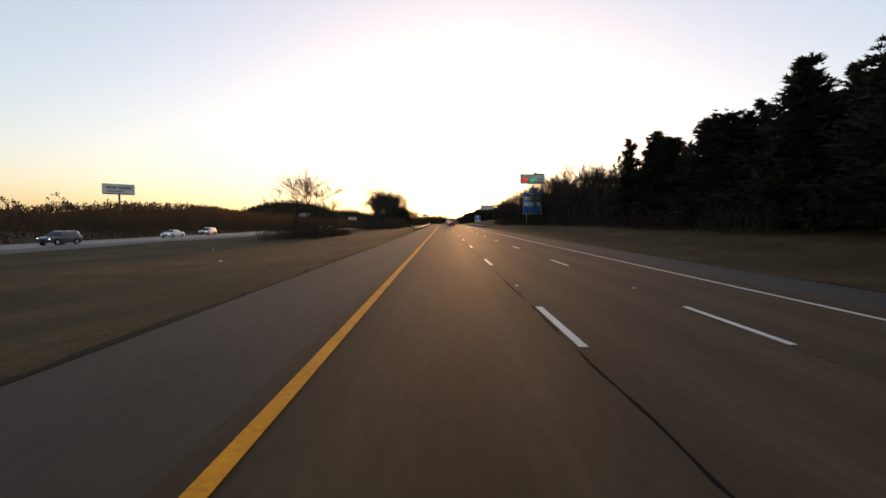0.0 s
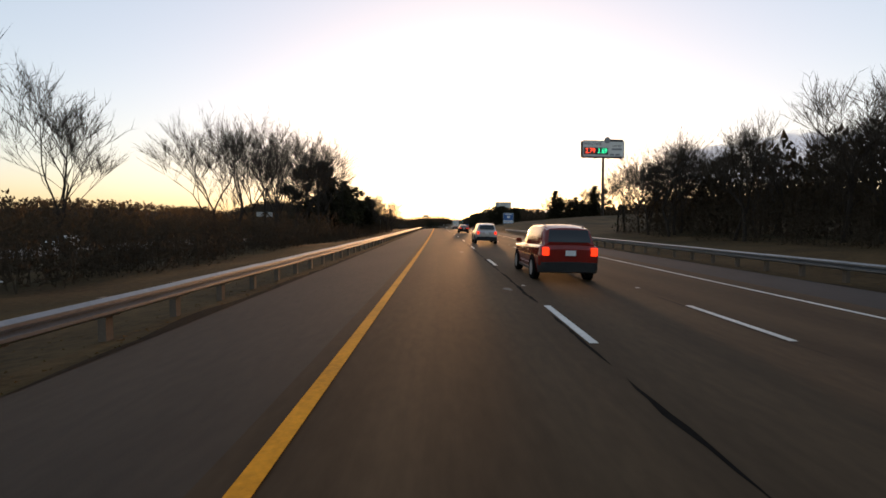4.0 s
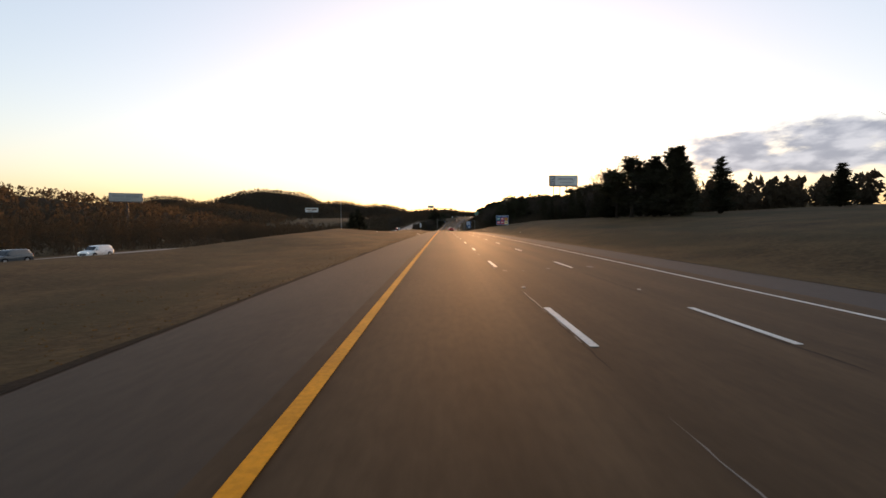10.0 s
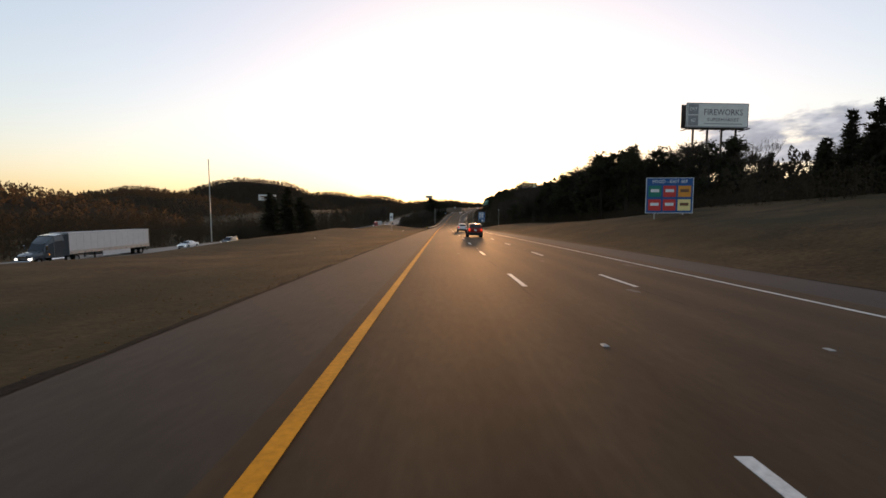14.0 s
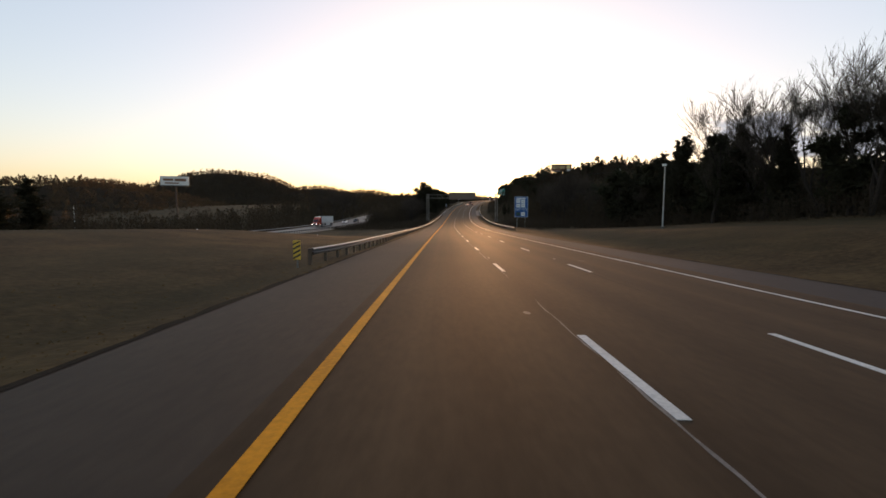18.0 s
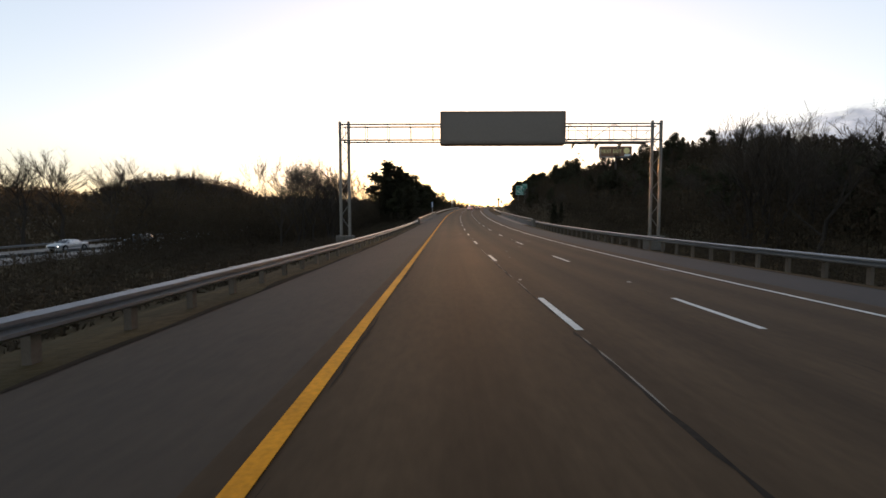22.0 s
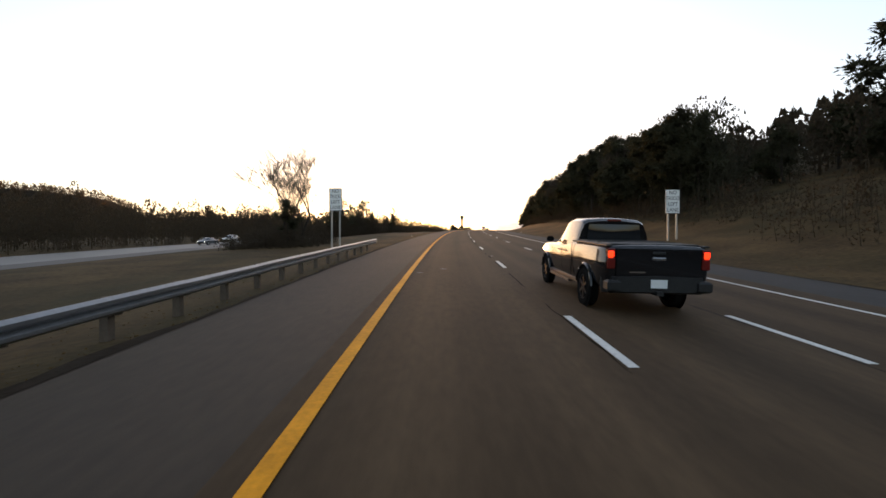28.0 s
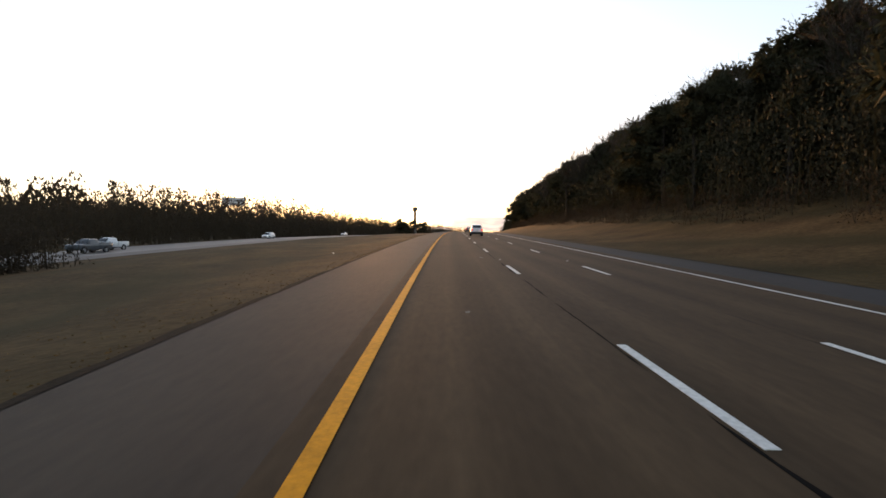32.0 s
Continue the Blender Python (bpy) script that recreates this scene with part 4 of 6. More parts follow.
# ---------- writing ----------
def words(text, mat, parent, x, z, size, y=-0.03, name="lettering", align="CENTER", squeeze=1.0):
    c = bpy.data.curves.new(name, "FONT")
    c.body, c.size, c.extrude, c.align_x, c.align_y = text, size, 0.004, align, "CENTER"
    c.resolution_u = 2
    tmp = bpy.data.objects.new(name, c)
    scene.collection.objects.link(tmp)
    me = bpy.data.meshes.new_from_object(tmp.evaluated_get(bpy.context.evaluated_depsgraph_get()))
    bpy.data.objects.remove(tmp)
    me.materials.clear()
    me.materials.append(mat)
    ob = new(name, me)
    ob.parent = parent
    ob.matrix_basis = pose(x, y, z, 90, 0, 0) @ Matrix.Diagonal((squeeze, 1, 1, 1))
    return ob


def bar(parent, x, z, w, h, mat, y=-0.03, name="line_of_print"):
    return part(name, Shape().box(x - w / 2, x + w / 2, y - 0.006, y + 0.01, z - h / 2, z + h / 2), mat, parent)


def frame_bars(parent, w, z0, z1, mat, t=0.06, y=-0.024, name="border"):
    for x0, x1, a, b in ((-w / 2, w / 2, z0, z0 + t), (-w / 2, w / 2, z1 - t, z1), (-w / 2, -w / 2 + t, z0 + t, z1 - t), (w / 2 - t, w / 2, z0 + t, z1 - t)):
        part(name, Shape().box(x0, x1, y - 0.004, y + 0.008, a, b), mat, parent)


def road_sign(name, label, s, u, w, z0, z1, mat, turn=0.0, posts=2, group="road signs"):
    """A flat board on posts that faces the traffic; z over the edge line."""
    g = ground_h(s, u)
    ob = thing(name, label, "sign", group, spot(s, u, 0, turn))
    part("board", Shape().box(-w / 2, w / 2, -0.02, 0.02, z0, z1, bev=0.01), mat, ob)
    for k in range(posts):
        x = 0 if posts == 1 else (k / (posts - 1) - 0.5) * w * 0.6
        part("post", Shape().box(x - 0.06, x + 0.06, 0.02, 0.14, g - 0.5, z1 - 0.2, bev=0.01), M_POLE, ob)
    for k in range(3):
        z = z0 + (z1 - z0) * (0.2 + 0.3 * k)
        part("rail", Shape().box(-w / 2 + 0.1, w / 2 - 0.1, 0.02, 0.05, z - 0.03, z + 0.03), M_ALU, ob)
    return ob


# services board with six pictures and an empty lower field
b = road_sign("services_sign", "large blue motorway services board with six white logo panels", 120, 27.4, 5.2, 3.9, 10.2, M_BLUE, turn=-3)
frame_bars(b, 5.2, 3.9, 10.2, M_SIGN_WHITE)
part("exit_tab", Shape().box(-0.7, 2.55, -0.02, 0.02, 10.2, 10.85, bev=0.01), M_BLUE, b)
words("EXIT 407", M_SIGN_WHITE, b, 0.9, 10.42, 0.62, -0.03)
bar(b, 0.1, 9.72, 1.9, 0.26, M_SIGN_WHITE)
for i in range(3):
    for j in range(2):
        x, z = -1.6 + 1.6 * i, 8.35 - 1.5 * j
        pn = part("logo_panel", Shape().box(x - 0.68, x + 0.68, -0.045, -0.02, z - 0.52, z + 0.52), M_SIGN_WHITE, b)
        bar(pn, x, z, 0.9, 0.3, (M_BROWN_FILM, M_GREYTEXT, M_RED_FILM, M_GREYTEXT, M_TEAL, M_GOLD_FILM)[i + 3 * j], -0.052, "logo_shape")
bar(b, 0, 5.95, 5.0, 0.06, M_SIGN_WHITE)

b = road_sign("services_sign", "blue motorway board with four white logo panels on the grassy bank", 320, 31.2, 4.2, 2.2, 6.6, M_BLUE, turn=-4)
frame_bars(b, 4.2, 2.2, 6.6, M_SIGN_WHITE)
bar(b, 0, 6.1, 2.8, 0.3, M_SIGN_WHITE)
for x, z, w in ((0.05, 4.9, 1.2), (-1.3, 3.0, 1.15), (0.05, 2.95, 1.15), (1.35, 3.0, 1.15)):
    pn = part("logo_panel", Shape().box(x - w / 2, x + w / 2, -0.045, -0.02, z - 0.5, z + 0.5), M_SIGN_WHITE, b)
    bar(pn, x, z, w * 0.7, 0.3, M_GREYTEXT, -0.052, "logo_shape")

b = road_sign("food_sign", "blue food services board with six coloured logo panels", 553, 28.9, 5.6, 2.9, 7.2, M_BLUE, turn=-4)
frame_bars(b, 5.6, 2.9, 7.2, M_SIGN_WHITE)
words("FOOD - EXIT 407", M_SIGN_WHITE, b, 0, 6.72, 0.55, -0.03)
for i in range(3):
    for j in range(2):
        x, z = -1.75 + 1.75 * i, 5.55 - 1.65 * j
        col = (M_GREEN, M_RED_FILM, M_ORANGE_FILM, M_RED_FILM, M_RED_FILM, M_GOLD_FILM)[i + 3 * j]
        pn = part("logo_panel", Shape().box(x - 0.75, x + 0.75, -0.045, -0.02, z - 0.68, z + 0.68), col, b)
        bar(pn, x, z + 0.08, 1.0, 0.36, M_SIGN_WHITE if i + 3 * j not in (2, 5) else M_BROWN_FILM, -0.052, "logo_shape")

b = road_sign("services_sign", "tall blue services board with four logo panels above and two below", 795, 25.5, 4.3, 2.2, 8.9, M_BLUE, turn=-2)
frame_bars(b, 4.3, 2.2, 8.9, M_SIGN_WHITE)
bar(b, 0, 8.3, 2.9, 0.34, M_SIGN_WHITE)
bar(b, 0, 5.05, 4.1, 0.06, M_SIGN_WHITE)
words("CAMPING - EXIT 407", M_SIGN_WHITE, b, 0.0, 4.55, 0.46, -0.03, squeeze=0.85)
for x, z, col in ((-1.0, 7.45, M_SIGN_WHITE), (0.6, 7.3, M_SIGN_WHITE), (-1.0, 5.95, M_SIGN_WHITE), (0.6, 5.95, M_SIGN_WHITE), (-1.0, 3.2, M_BLACK), (0.6, 3.2, M_SIGN_WHITE)):
    pn = part("logo_panel", Shape().box(x - 0.62, x + 0.62, -0.045, -0.02, z - 0.58, z + 0.58), col, b)
    bar(pn, x, z, 0.8, 0.26, M_GREYTEXT if col is M_SIGN_WHITE else M_GREEN, -0.052, "logo_shape")

b = road_sign("exit_sign", "green exit sign with a small tab and white print", 1054, 31.8, 6.2, 7.4, 12.4, M_GREEN, turn=4)
frame_bars(b, 6.2, 7.4, 12.4, M_SIGN_WHITE, 0.1)
part("exit_tab", Shape().box(0.2, 3.1, -0.02, 0.02, 12.45, 13.5, bev=0.01), M_GREEN, b)
words("EXIT 407", M_SIGN_WHITE, b, 1.65, 12.92, 0.7, squeeze=0.9)
shield = bar(b, 0, 11.6, 0.9, 0.9, M_SIGN_WHITE, name="route_shield")
bar(shield, 0, 11.6, 0.5, 0.4, M_BLACK, -0.04, "route_mark")
for z, text, size in ((10.65, "Sevierville", 1.05), (9.72, "Pigeon Forge", 1.05), (8.8, "Gatlinburg", 1.05), (7.98, "1 MILE", 0.6)):
    words(text, M_SIGN_WHITE, b, 0, z, size, squeeze=0.9)

for s, u, turn, zs in ((1068.4, 20.7, 2, 2.5), (1070, -9.3, -2, 2.85)):
    b = road_sign("lane_sign", "white regulation sign with black lettering on two posts", s, u, 1.25, zs, zs + 2.1, M_SIGN_WHITE, turn=turn)
    frame_bars(b, 1.25, zs, zs + 2.1, M_BLACK, 0.04)
    for k, text in enumerate(("NO", "TRUCKS", "LEFT", "LANE")):
        words(text, M_BLACK, b, 0, zs + 1.80 - 0.50 * k, 0.47, -0.024, squeeze=0.66 if k == 1 else 0.9)
b = road_sign("median_sign", "narrow tall blue sign with white print behind the median guardrail", 941, -5.7, 0.55, 2.0, 3.7, M_BLUE, posts=1)
for k in range(5):
    bar(b, 0, 3.5 - 0.31 * k, 0.38, 0.18, M_SIGN_WHITE)
b = road_sign("median_sign", "narrow white sign on a thin post behind the median guardrail", 612, -12, 0.8, 2.4, 4.4, M_SIGN_WHITE, posts=1)
bar(b, 0, 3.4, 0.5, 0.5, M_GREYTEXT)


# ---------- billboards ----------
# poles stand dark against the bright sky: that shade is in this colour
M_SHADED_STEEL = material("shaded_brown_steel", (0.07, 0.05, 0.04), 0.7, 0.2, vary=0.3, scale=3)


def billboard(label, s, u, z_mid, w, h, face, turn=0.0, poles=1, back=False, dark=False):
    """An advertising board on a steel pole with a walkway and struts."""
    g = ground_h(s, u) if -140 < u < 140 else -6.0
    ob = thing("billboard", label, "billboard", "billboards", spot(s, u, 0, turn))
    z0, z1 = z_mid - h / 2, z_mid + h / 2
    part("panel", Shape().box(-w / 2, w / 2, -0.15, 0.15, z0, z1, bev=0.05), face, ob)
    frame_bars(ob, w, z0, z1, M_GREYTEXT, 0.22, -0.16)
    for k in range(poles):
        x = 0.3 if poles == 1 else (k / (poles - 1) - 0.5) * w * 0.7
        part("pole", Shape().tube([(x, 0.9, g - 1), (x, 0.9, z0 + 0.6)], 0.55 if poles == 1 else 0.28, 12), M_SHADED_STEEL, ob)
    part("rear_panel", Shape().box(-w / 2, w / 2, 2.1, 2.3, z0, z1, bev=0.04), M_SHADED_STEEL, ob, "dark back of a second board")
    for x in (-w / 2 + 0.4, -w / 6, w / 6, w / 2 - 0.4):
        part("joist", Shape().box(x - 0.12, x + 0.12, -1.2, 2.9, z0 - 0.62, z0 - 0.4), M_SHADED_STEEL, ob)
    part("beam", Shape().box(-w / 2 + 0.5, w / 2 - 0.5, 0.55, 1.15, z0 - 0.5, z0 + 0.1), M_SHADED_STEEL, ob)
    part("walkway", Shape().box(-w / 2, w / 2, -1.25, -0.5, z0 - 0.35, z0 - 0.27), M_GREYTEXT, ob)
    for k in range(7):
        x = -w / 2 + w * (k + 0.5) / 7
        part("bracket", Shape().tube([(x, -1.2, z0 - 0.36), (x, 0.6, z0 - 0.7)], 0.06, 5), M_GREYTEXT, ob)
        part("stringer", Shape().box(x - 0.07, x + 0.07, 0.15, 0.45, z0 + 0.1, z1 - 0.1), M_GREYTEXT, ob)
    return ob, z0, z1


M_LED_RED = glow("red_led", (1.0, 0.06, 0.02), 0.6)
M_LED_GREEN = glow("green_led", (0.03, 1.0, 0.42), 0.35, (0.02, 0.2, 0.08))
bb, z0, z1 = billboard("white fuel billboard with lit red and green prices", 329.2, 74.7, 35.3, 19.0, 7.0, M_GREYWHITE, turn=5)
part("price_box", Shape().box(-9.1, 2.0, -0.26, -0.15, z0 + 0.9, z0 + 3.9), M_BLACK, bb)
words("2.79", M_LED_RED, bb, -6.2, z0 + 2.4, 3.1, -0.28, squeeze=0.85)
words("3.69", M_LED_GREEN, bb, -0.7, z0 + 2.4, 3.1, -0.28, squeeze=0.85)
words("WELCOME", M_PURPLE_FILM, bb, -5.0, z1 - 1.5, 1.7, -0.18)
for k, (x, z, w) in enumerate(((6.0, z1 - 3.7, 4.8), (3.8, z0 + 0.9, 2.0), (6.4, z0 + 0.9, 2.0))):
    bar(bb, x, z, w, 0.8, M_GREYTEXT, -0.17)
words("EXIT 407", M_PURPLE_FILM, bb, 6.0, z1 - 2.3, 1.2, -0.18, squeeze=0.9)
bar(bb, 5.6, z1 + 0.1, 6.4, 1.0, M_BLACK, -0.17, "name_board")
part("round_mark", Shape().tube([(1.6, -0.35, z1 + 0.2), (1.6, 0.0, z1 + 0.2)], 1.35, 20), M_GREYTEXT, bb)

bb, z0, z1 = billboard("white billboard with a purple-grey name and two small squares", 619.8, 75.5, 31.0, 17.5, 6.4, M_GREYWHITE, turn=4, poles=4)
for k in (0, 1):
    pn = part("square_panel", Shape().box(-8.3, -5.5, -0.22, -0.15, z0 + 0.35 + 3.0 * k, z0 + 3.05 + 3.0 * k), M_GREYTEXT, bb)
    words(("407", "EXIT")[k], M_SIGN_WHITE, pn, -6.9, z0 + 1.7 + 3.0 * k, 1.3, -0.23, squeeze=0.8)
words("FIREWORKS", M_PURPLE_FILM, bb, 1.6, z0 + 3.9, 2.3, -0.17, squeeze=0.9)
words("SUPERMARKET", M_PURPLE_FILM, bb, 1.6, z0 + 1.95, 1.25, -0.17, squeeze=1.1)
bar(bb, 1.6, z0 + 0.9, 10.8, 0.2, M_GREYTEXT, -0.17)

bb, z0, z1 = billboard("dark brown billboard with pale yellow lettering on one pole", 1067.9, 85.8, 31.8, 18.0, 6.0, M_BROWN_FILM, turn=7)
words("NEXT EXIT", M_GOLD_FILM, bb, -2.9, z0 + 3.0, 3.0, -0.18, squeeze=0.82)
part("round_mark", Shape().tube([(6.0, -0.3, z0 + 3.4), (6.0, -0.15, z0 + 3.4)], 1.7, 20), M_GOLD_FILM, bb)
bar(bb, 6.4, z0 + 0.9, 3.6, 1.0, M_SIGN_WHITE, -0.32)

for s, u, z, w, h, turn, face, text in ((281.4, -205.3, 22.8, 17, 6.2, 38, M_GREYWHITE, M_GREYTEXT), (603.5, -181.7, 19.5, 16, 4.8, 30, M_ALU, M_GREYTEXT), (928.7, -186, 19.7, 17, 6.0, 22, M_GREYWHITE, M_BROWN_FILM),
                                        (1520, -197, 27.0, 18, 6.5, 24, M_GREYWHITE, M_GREYTEXT)):
    bb, z0, z1 = billboard("grey-white billboard on a tall pole above the woods", s, u, z, w, h, face, turn)
    for k, (x, dz, bw, bh) in enumerate(((-w * 0.22, h * 0.62, w * 0.35, h * 0.24), (w * 0.2, h * 0.6, w * 0.4, h * 0.3), (-w * 0.1, h * 0.25, w * 0.5, h * 0.14))):
        bar(bb, x, z0 + dz, bw, bh, text, -0.17)


# ---------- message board on its gantry ----------
gan = thing("sign_gantry", "grey steel truss gantry with a dark blank message board", "gantry", m=spot(845, 0, 0, 0))
TOPZ, LOWZ = 10.6, 9.1
for x in (-8.6, 21.7):
    for dx in (-0.42, 0.42):
        part("post", Shape().tube([(x + dx, 0, -1.2), (x + dx, 0, TOPZ + 0.4)], 0.15, 10), M_TUBE, gan)
    for k in range(8):
        z = 0.6 + k * 1.2
        part("brace", Shape().tube([(x - 0.42 if k % 2 else x + 0.42, 0, z), (x + 0.42 if k % 2 else x - 0.42, 0, z + 1.2)], 0.04, 5), M_TUBE, gan)
    part("footing", Shape().box(x - 0.8, x + 0.8, -0.6, 0.6, -1.5, -0.1, bev=0.05), M_CONCRETE, gan)
for z in (LOWZ, TOPZ):
    for y in (-0.6, 0.6):
        part("chord", Shape().tube([(-8.8, y, z), (21.9, y, z)], 0.075, 8), M_TUBE, gan)
for k in range(15):
    x = -8.6 + 30.3 * k / 14
    for y in (-0.6, 0.6):
        part("upright", Shape().tube([(x, y, LOWZ), (x, y, TOPZ)], 0.035, 5), M_TUBE, gan)
    part("crosspiece", Shape().tube([(x, -0.6, LOWZ), (x, 0.6, LOWZ)], 0.035, 5), M_TUBE, gan)
    if x > 12 and k < 14:
        part("lacing", Shape().tube([(x, -0.6, LOWZ if k % 2 else TOPZ), (x + 30.3 / 14, -0.6, TOPZ if k % 2 else LOWZ)], 0.03, 5), M_TUBE, gan)
part("catwalk", Shape().box(12.5, 20.2, -1.75, -0.75, 8.62, 8.70), M_TUBE, gan, "narrow grated catwalk")
for x in (13.4, 15.6, 17.8, 20.0):
    part("bracket", Shape().add([(x - 0.03, -1.75, 8.62), (x - 0.03, -0.5, 8.62), (x - 0.03, -0.5, 8.2), (x + 0.03, -1.75, 8.62), (x + 0.03, -0.5, 8.62), (x + 0.03, -0.5, 8.2)], [(0, 1, 2), (5, 4, 3), (0, 3, 4, 1), (1, 4, 5, 2), (2, 5, 3, 0)]), M_TUBE, gan)
    part("handrail_post", Shape().tube([(x, -1.72, 8.7), (x, -1.72, 9.7)], 0.025, 5), M_TUBE, gan)
part("handrail", Shape().tube([(12.5, -1.72, 9.7), (20.2, -1.72, 9.7)], 0.03, 6), M_TUBE, gan)
dms = part("message_board", Shape().box(0.8, 12.5, -1.7, -0.75, 8.45, 11.55, bev=0.08), material("dark_casing", (0.12, 0.085, 0.062), 0.6, vary=0.2, scale=2), gan, "dark blank message board")
part("display_window", Shape().box(1.1, 12.2, -1.73, -1.69, 8.72, 11.28), material("display_glass", (0.10, 0.07, 0.052), 0.3, vary=0.15, scale=2), dms)

# ---------- bridge parapets ----------
for u, side, a, c in ((-4.0, 1, 880, 930), (16.2, -1, 880, 936)):
    ob = thing("bridge_parapet", "weathered concrete bridge kerb with a round steel rail on short posts", "parapet", "bridge parapets")
    n = int((c - a) / 6)
    for i in range(n):
        s0, s1 = a + (c - a) * i / n, a + (c - a) * (i + 1) / n - 0.02
        rows = []
        for s in (s0, 0.5 * (s0 + s1), s1):
            prof = ((0.44, -0.12), (0.42, 0.07), (0.38, 0.10), (0.30, 0.11), (0.27, 0.46), (0.24, 0.49), (-0.22, 0.49), (-0.25, -1.2))
            rows.append([P(s, u + side * o, z + ground_edge(u) + 0.14) for o, z in prof])
        part("kerb_wall", Shape().grid(rows), M_CONCRETE, ob)
        part("rail", Shape().tube([P(s, u, ground_edge(u) + 0.98) for s in (s0, 0.5 * (s0 + s1), s1 + 0.02)], 0.115, 12, caps=False), M_TUBE, ob)
        for s in (s0 + 1.5, s0 + 4.4):
            p = P(s, u, ground_edge(u))
            part("rail_post", Shape().box(-0.09, 0.09, -0.06, 0.06, 0.55, 0.95, pose(p.x, p.y, p.z, 0, 0, heading(s))), M_TUBE, ob)
    for s in (a - 0.8, c + 0.4):
        p = P(s, u, ground_edge(u))
        m = pose(p.x, p.y, p.z, 0, 0, heading(s))
        part("end_block", Shape().box(-0.3, 0.32, -0.7, 0.7, -0.5, 0.95, m, bev=0.07), M_CONCRETE, ob)
tagged(strip("bridge_deck", 880, 934, -4.6, 16.8, -0.05, M_CONCRETE, "concrete bridge deck carrying the carriageway", cuts=6, thick=0.9), category="bridge", kind="structure")
for s in (880, 933):
    rows = [[P(s + 0.14 * k + 0.12 * noise.noise(Vector((u, k, s))), u, cross_fall(u) + 0.005) for u in np.linspace(-3.2, 14, 30)] for k in (0, 1)]
    tagged(part("expansion_joint", Shape().grid(rows), M_SEAM), "dark expansion joint across the carriageway at the bridge", "joint", kind="structure")


# ---------- lamp and utility poles, wires ----------
def pole(label, s, u, height, rad, arm=0.0, base=None, category="pole"):
    g = ground_h(s, u) if base is None else base
    ob = thing("pole", label, category, "", spot(s, u, g))
    part("shaft", Shape().tube([(0, 0, -0.4), (0, 0, height * 0.5), (0, 0, height)], [rad, rad * 0.8, rad * 0.6], 8), M_POLE, ob)
    part("foundation", Shape().tube([(0, 0, -0.4), (0, 0, 0.25)], rad * 2.6, 10), M_CONCRETE, ob)
    return ob


q = pole("slim grey camera pole on a concrete foot in the grass", 701.6, 26.8, 7.4, 0.11)
part("camera_box", Shape().box(-0.3, 0.12, -0.12, 0.12, 7.2, 7.45, bev=0.03), M_SIGN_WHITE, q)
tw = thing("tower", "tall slim grey tower with a wider head above far trees", "tower", "", spot(1634, -63, -3))
part("shaft", Shape().tube([(0, 0, -0.5), (0, 0, 12), (0, 0, 29)], [1.9, 1.6, 1.4], 14), M_CONCRETE, tw)
part("head", Shape().tube([(0, 0, 28.5), (0, 0, 29.8), (0, 0, 32.6), (0, 0, 33.4)], [1.4, 2.7, 2.7, 1.8], 16), M_CONCRETE, tw)
q = pole("tall slim grey light mast beyond the far carriageway", 615.7, -60.5, 22.0, 0.18)
q = pole("slim grey pole beyond the far carriageway", 798, -127.6, 13.0, 0.2)
part("crossarm", Shape().box(-1.2, 1.2, -0.06, 0.06, 12.2, 12.35), M_POST, q)
q = pole("wooden utility pole among the verge trees", 808, 62, 19.0, 0.17)
part("crossarm", Shape().box(-1.2, 1.2, -0.06, 0.06, 18.0, 18.15), M_POST, q)
for k, off in enumerate((-1.0, 1.0)):
    ob = thing("power_line", "thin dark overhead wire crossing the motorway", "wire", "power lines")
    a, c = P(798 + off, -127.6, ground_h(798, -127.6) + 13.0), P(808 + off, 62, ground_h(808, 62) + 18.0)
    part("wire", Shape().tube([a.lerp(c, i / 24) - Vector((0, 0, 5.0 * 4 * (i / 24) * (1 - i / 24))) + Vector((0, 0, 4.0 * math.sin(math.pi * i / 24))) for i in range(25)], 0.014, 4), M_BLACK, ob)

# ---------- vehicles ----------
def paint(name, color, rough=0.12):
    return material(name, color, rough, 0.0, vary=0.12, scale=2.0, coat=0.3, spec=0.3)


M_GLASS = bpy.data.materials.new("tinted_glass")
M_GLASS.use_nodes = True
_g = M_GLASS.node_tree.nodes["Principled BSDF"]
_g.inputs["Base Color"].default_value, _g.inputs["Roughness"].default_value = (0.012, 0.013, 0.015, 1), 0.04
_g.inputs["Specular IOR Level"].default_value = 0.42
M_TYRE = material("tyre_rubber", (0.014, 0.0132, 0.0125), 0.95, spec=0.0, vary=0.3, scale=12, bump=0.3)
M_RIM = material("alloy", (0.42, 0.42, 0.42), 0.35, 0.4, vary=0.15, scale=8)
M_DARKRIM = material("dark_alloy", (0.025, 0.025, 0.025), 0.5, 0.0, spec=0.05, vary=0.2, scale=8)
M_TRIM = material("black_plastic", (0.02, 0.02, 0.02), 0.55, spec=0.2, vary=0.25, scale=10)
M_GAP_SHADE = material("gap_shade_black", (0.01, 0.01, 0.01), 0.95, spec=0.0, vary=0.3, scale=10)
M_CHROME = material("chrome", (0.62, 0.62, 0.62), 0.12, 1.0, vary=0.08, scale=6)
M_TAIL = glow("tail_light", (1.0, 0.035, 0.005), 0.34)
M_HEAD = glow("head_light", (1.0, 0.93, 0.8), 0.9, (0.5, 0.5, 0.5))
M_DARKRED = material("dark_red_lens", (0.12, 0.008, 0.006), 0.2, vary=0.2, scale=6)
M_LAMP = material("lamp_glass", (0.5, 0.5, 0.5), 0.1, 0.2, vary=0.1, scale=6)
M_AMBER = glow("amber_lamp", (1.0, 0.4, 0.05), 0.5)
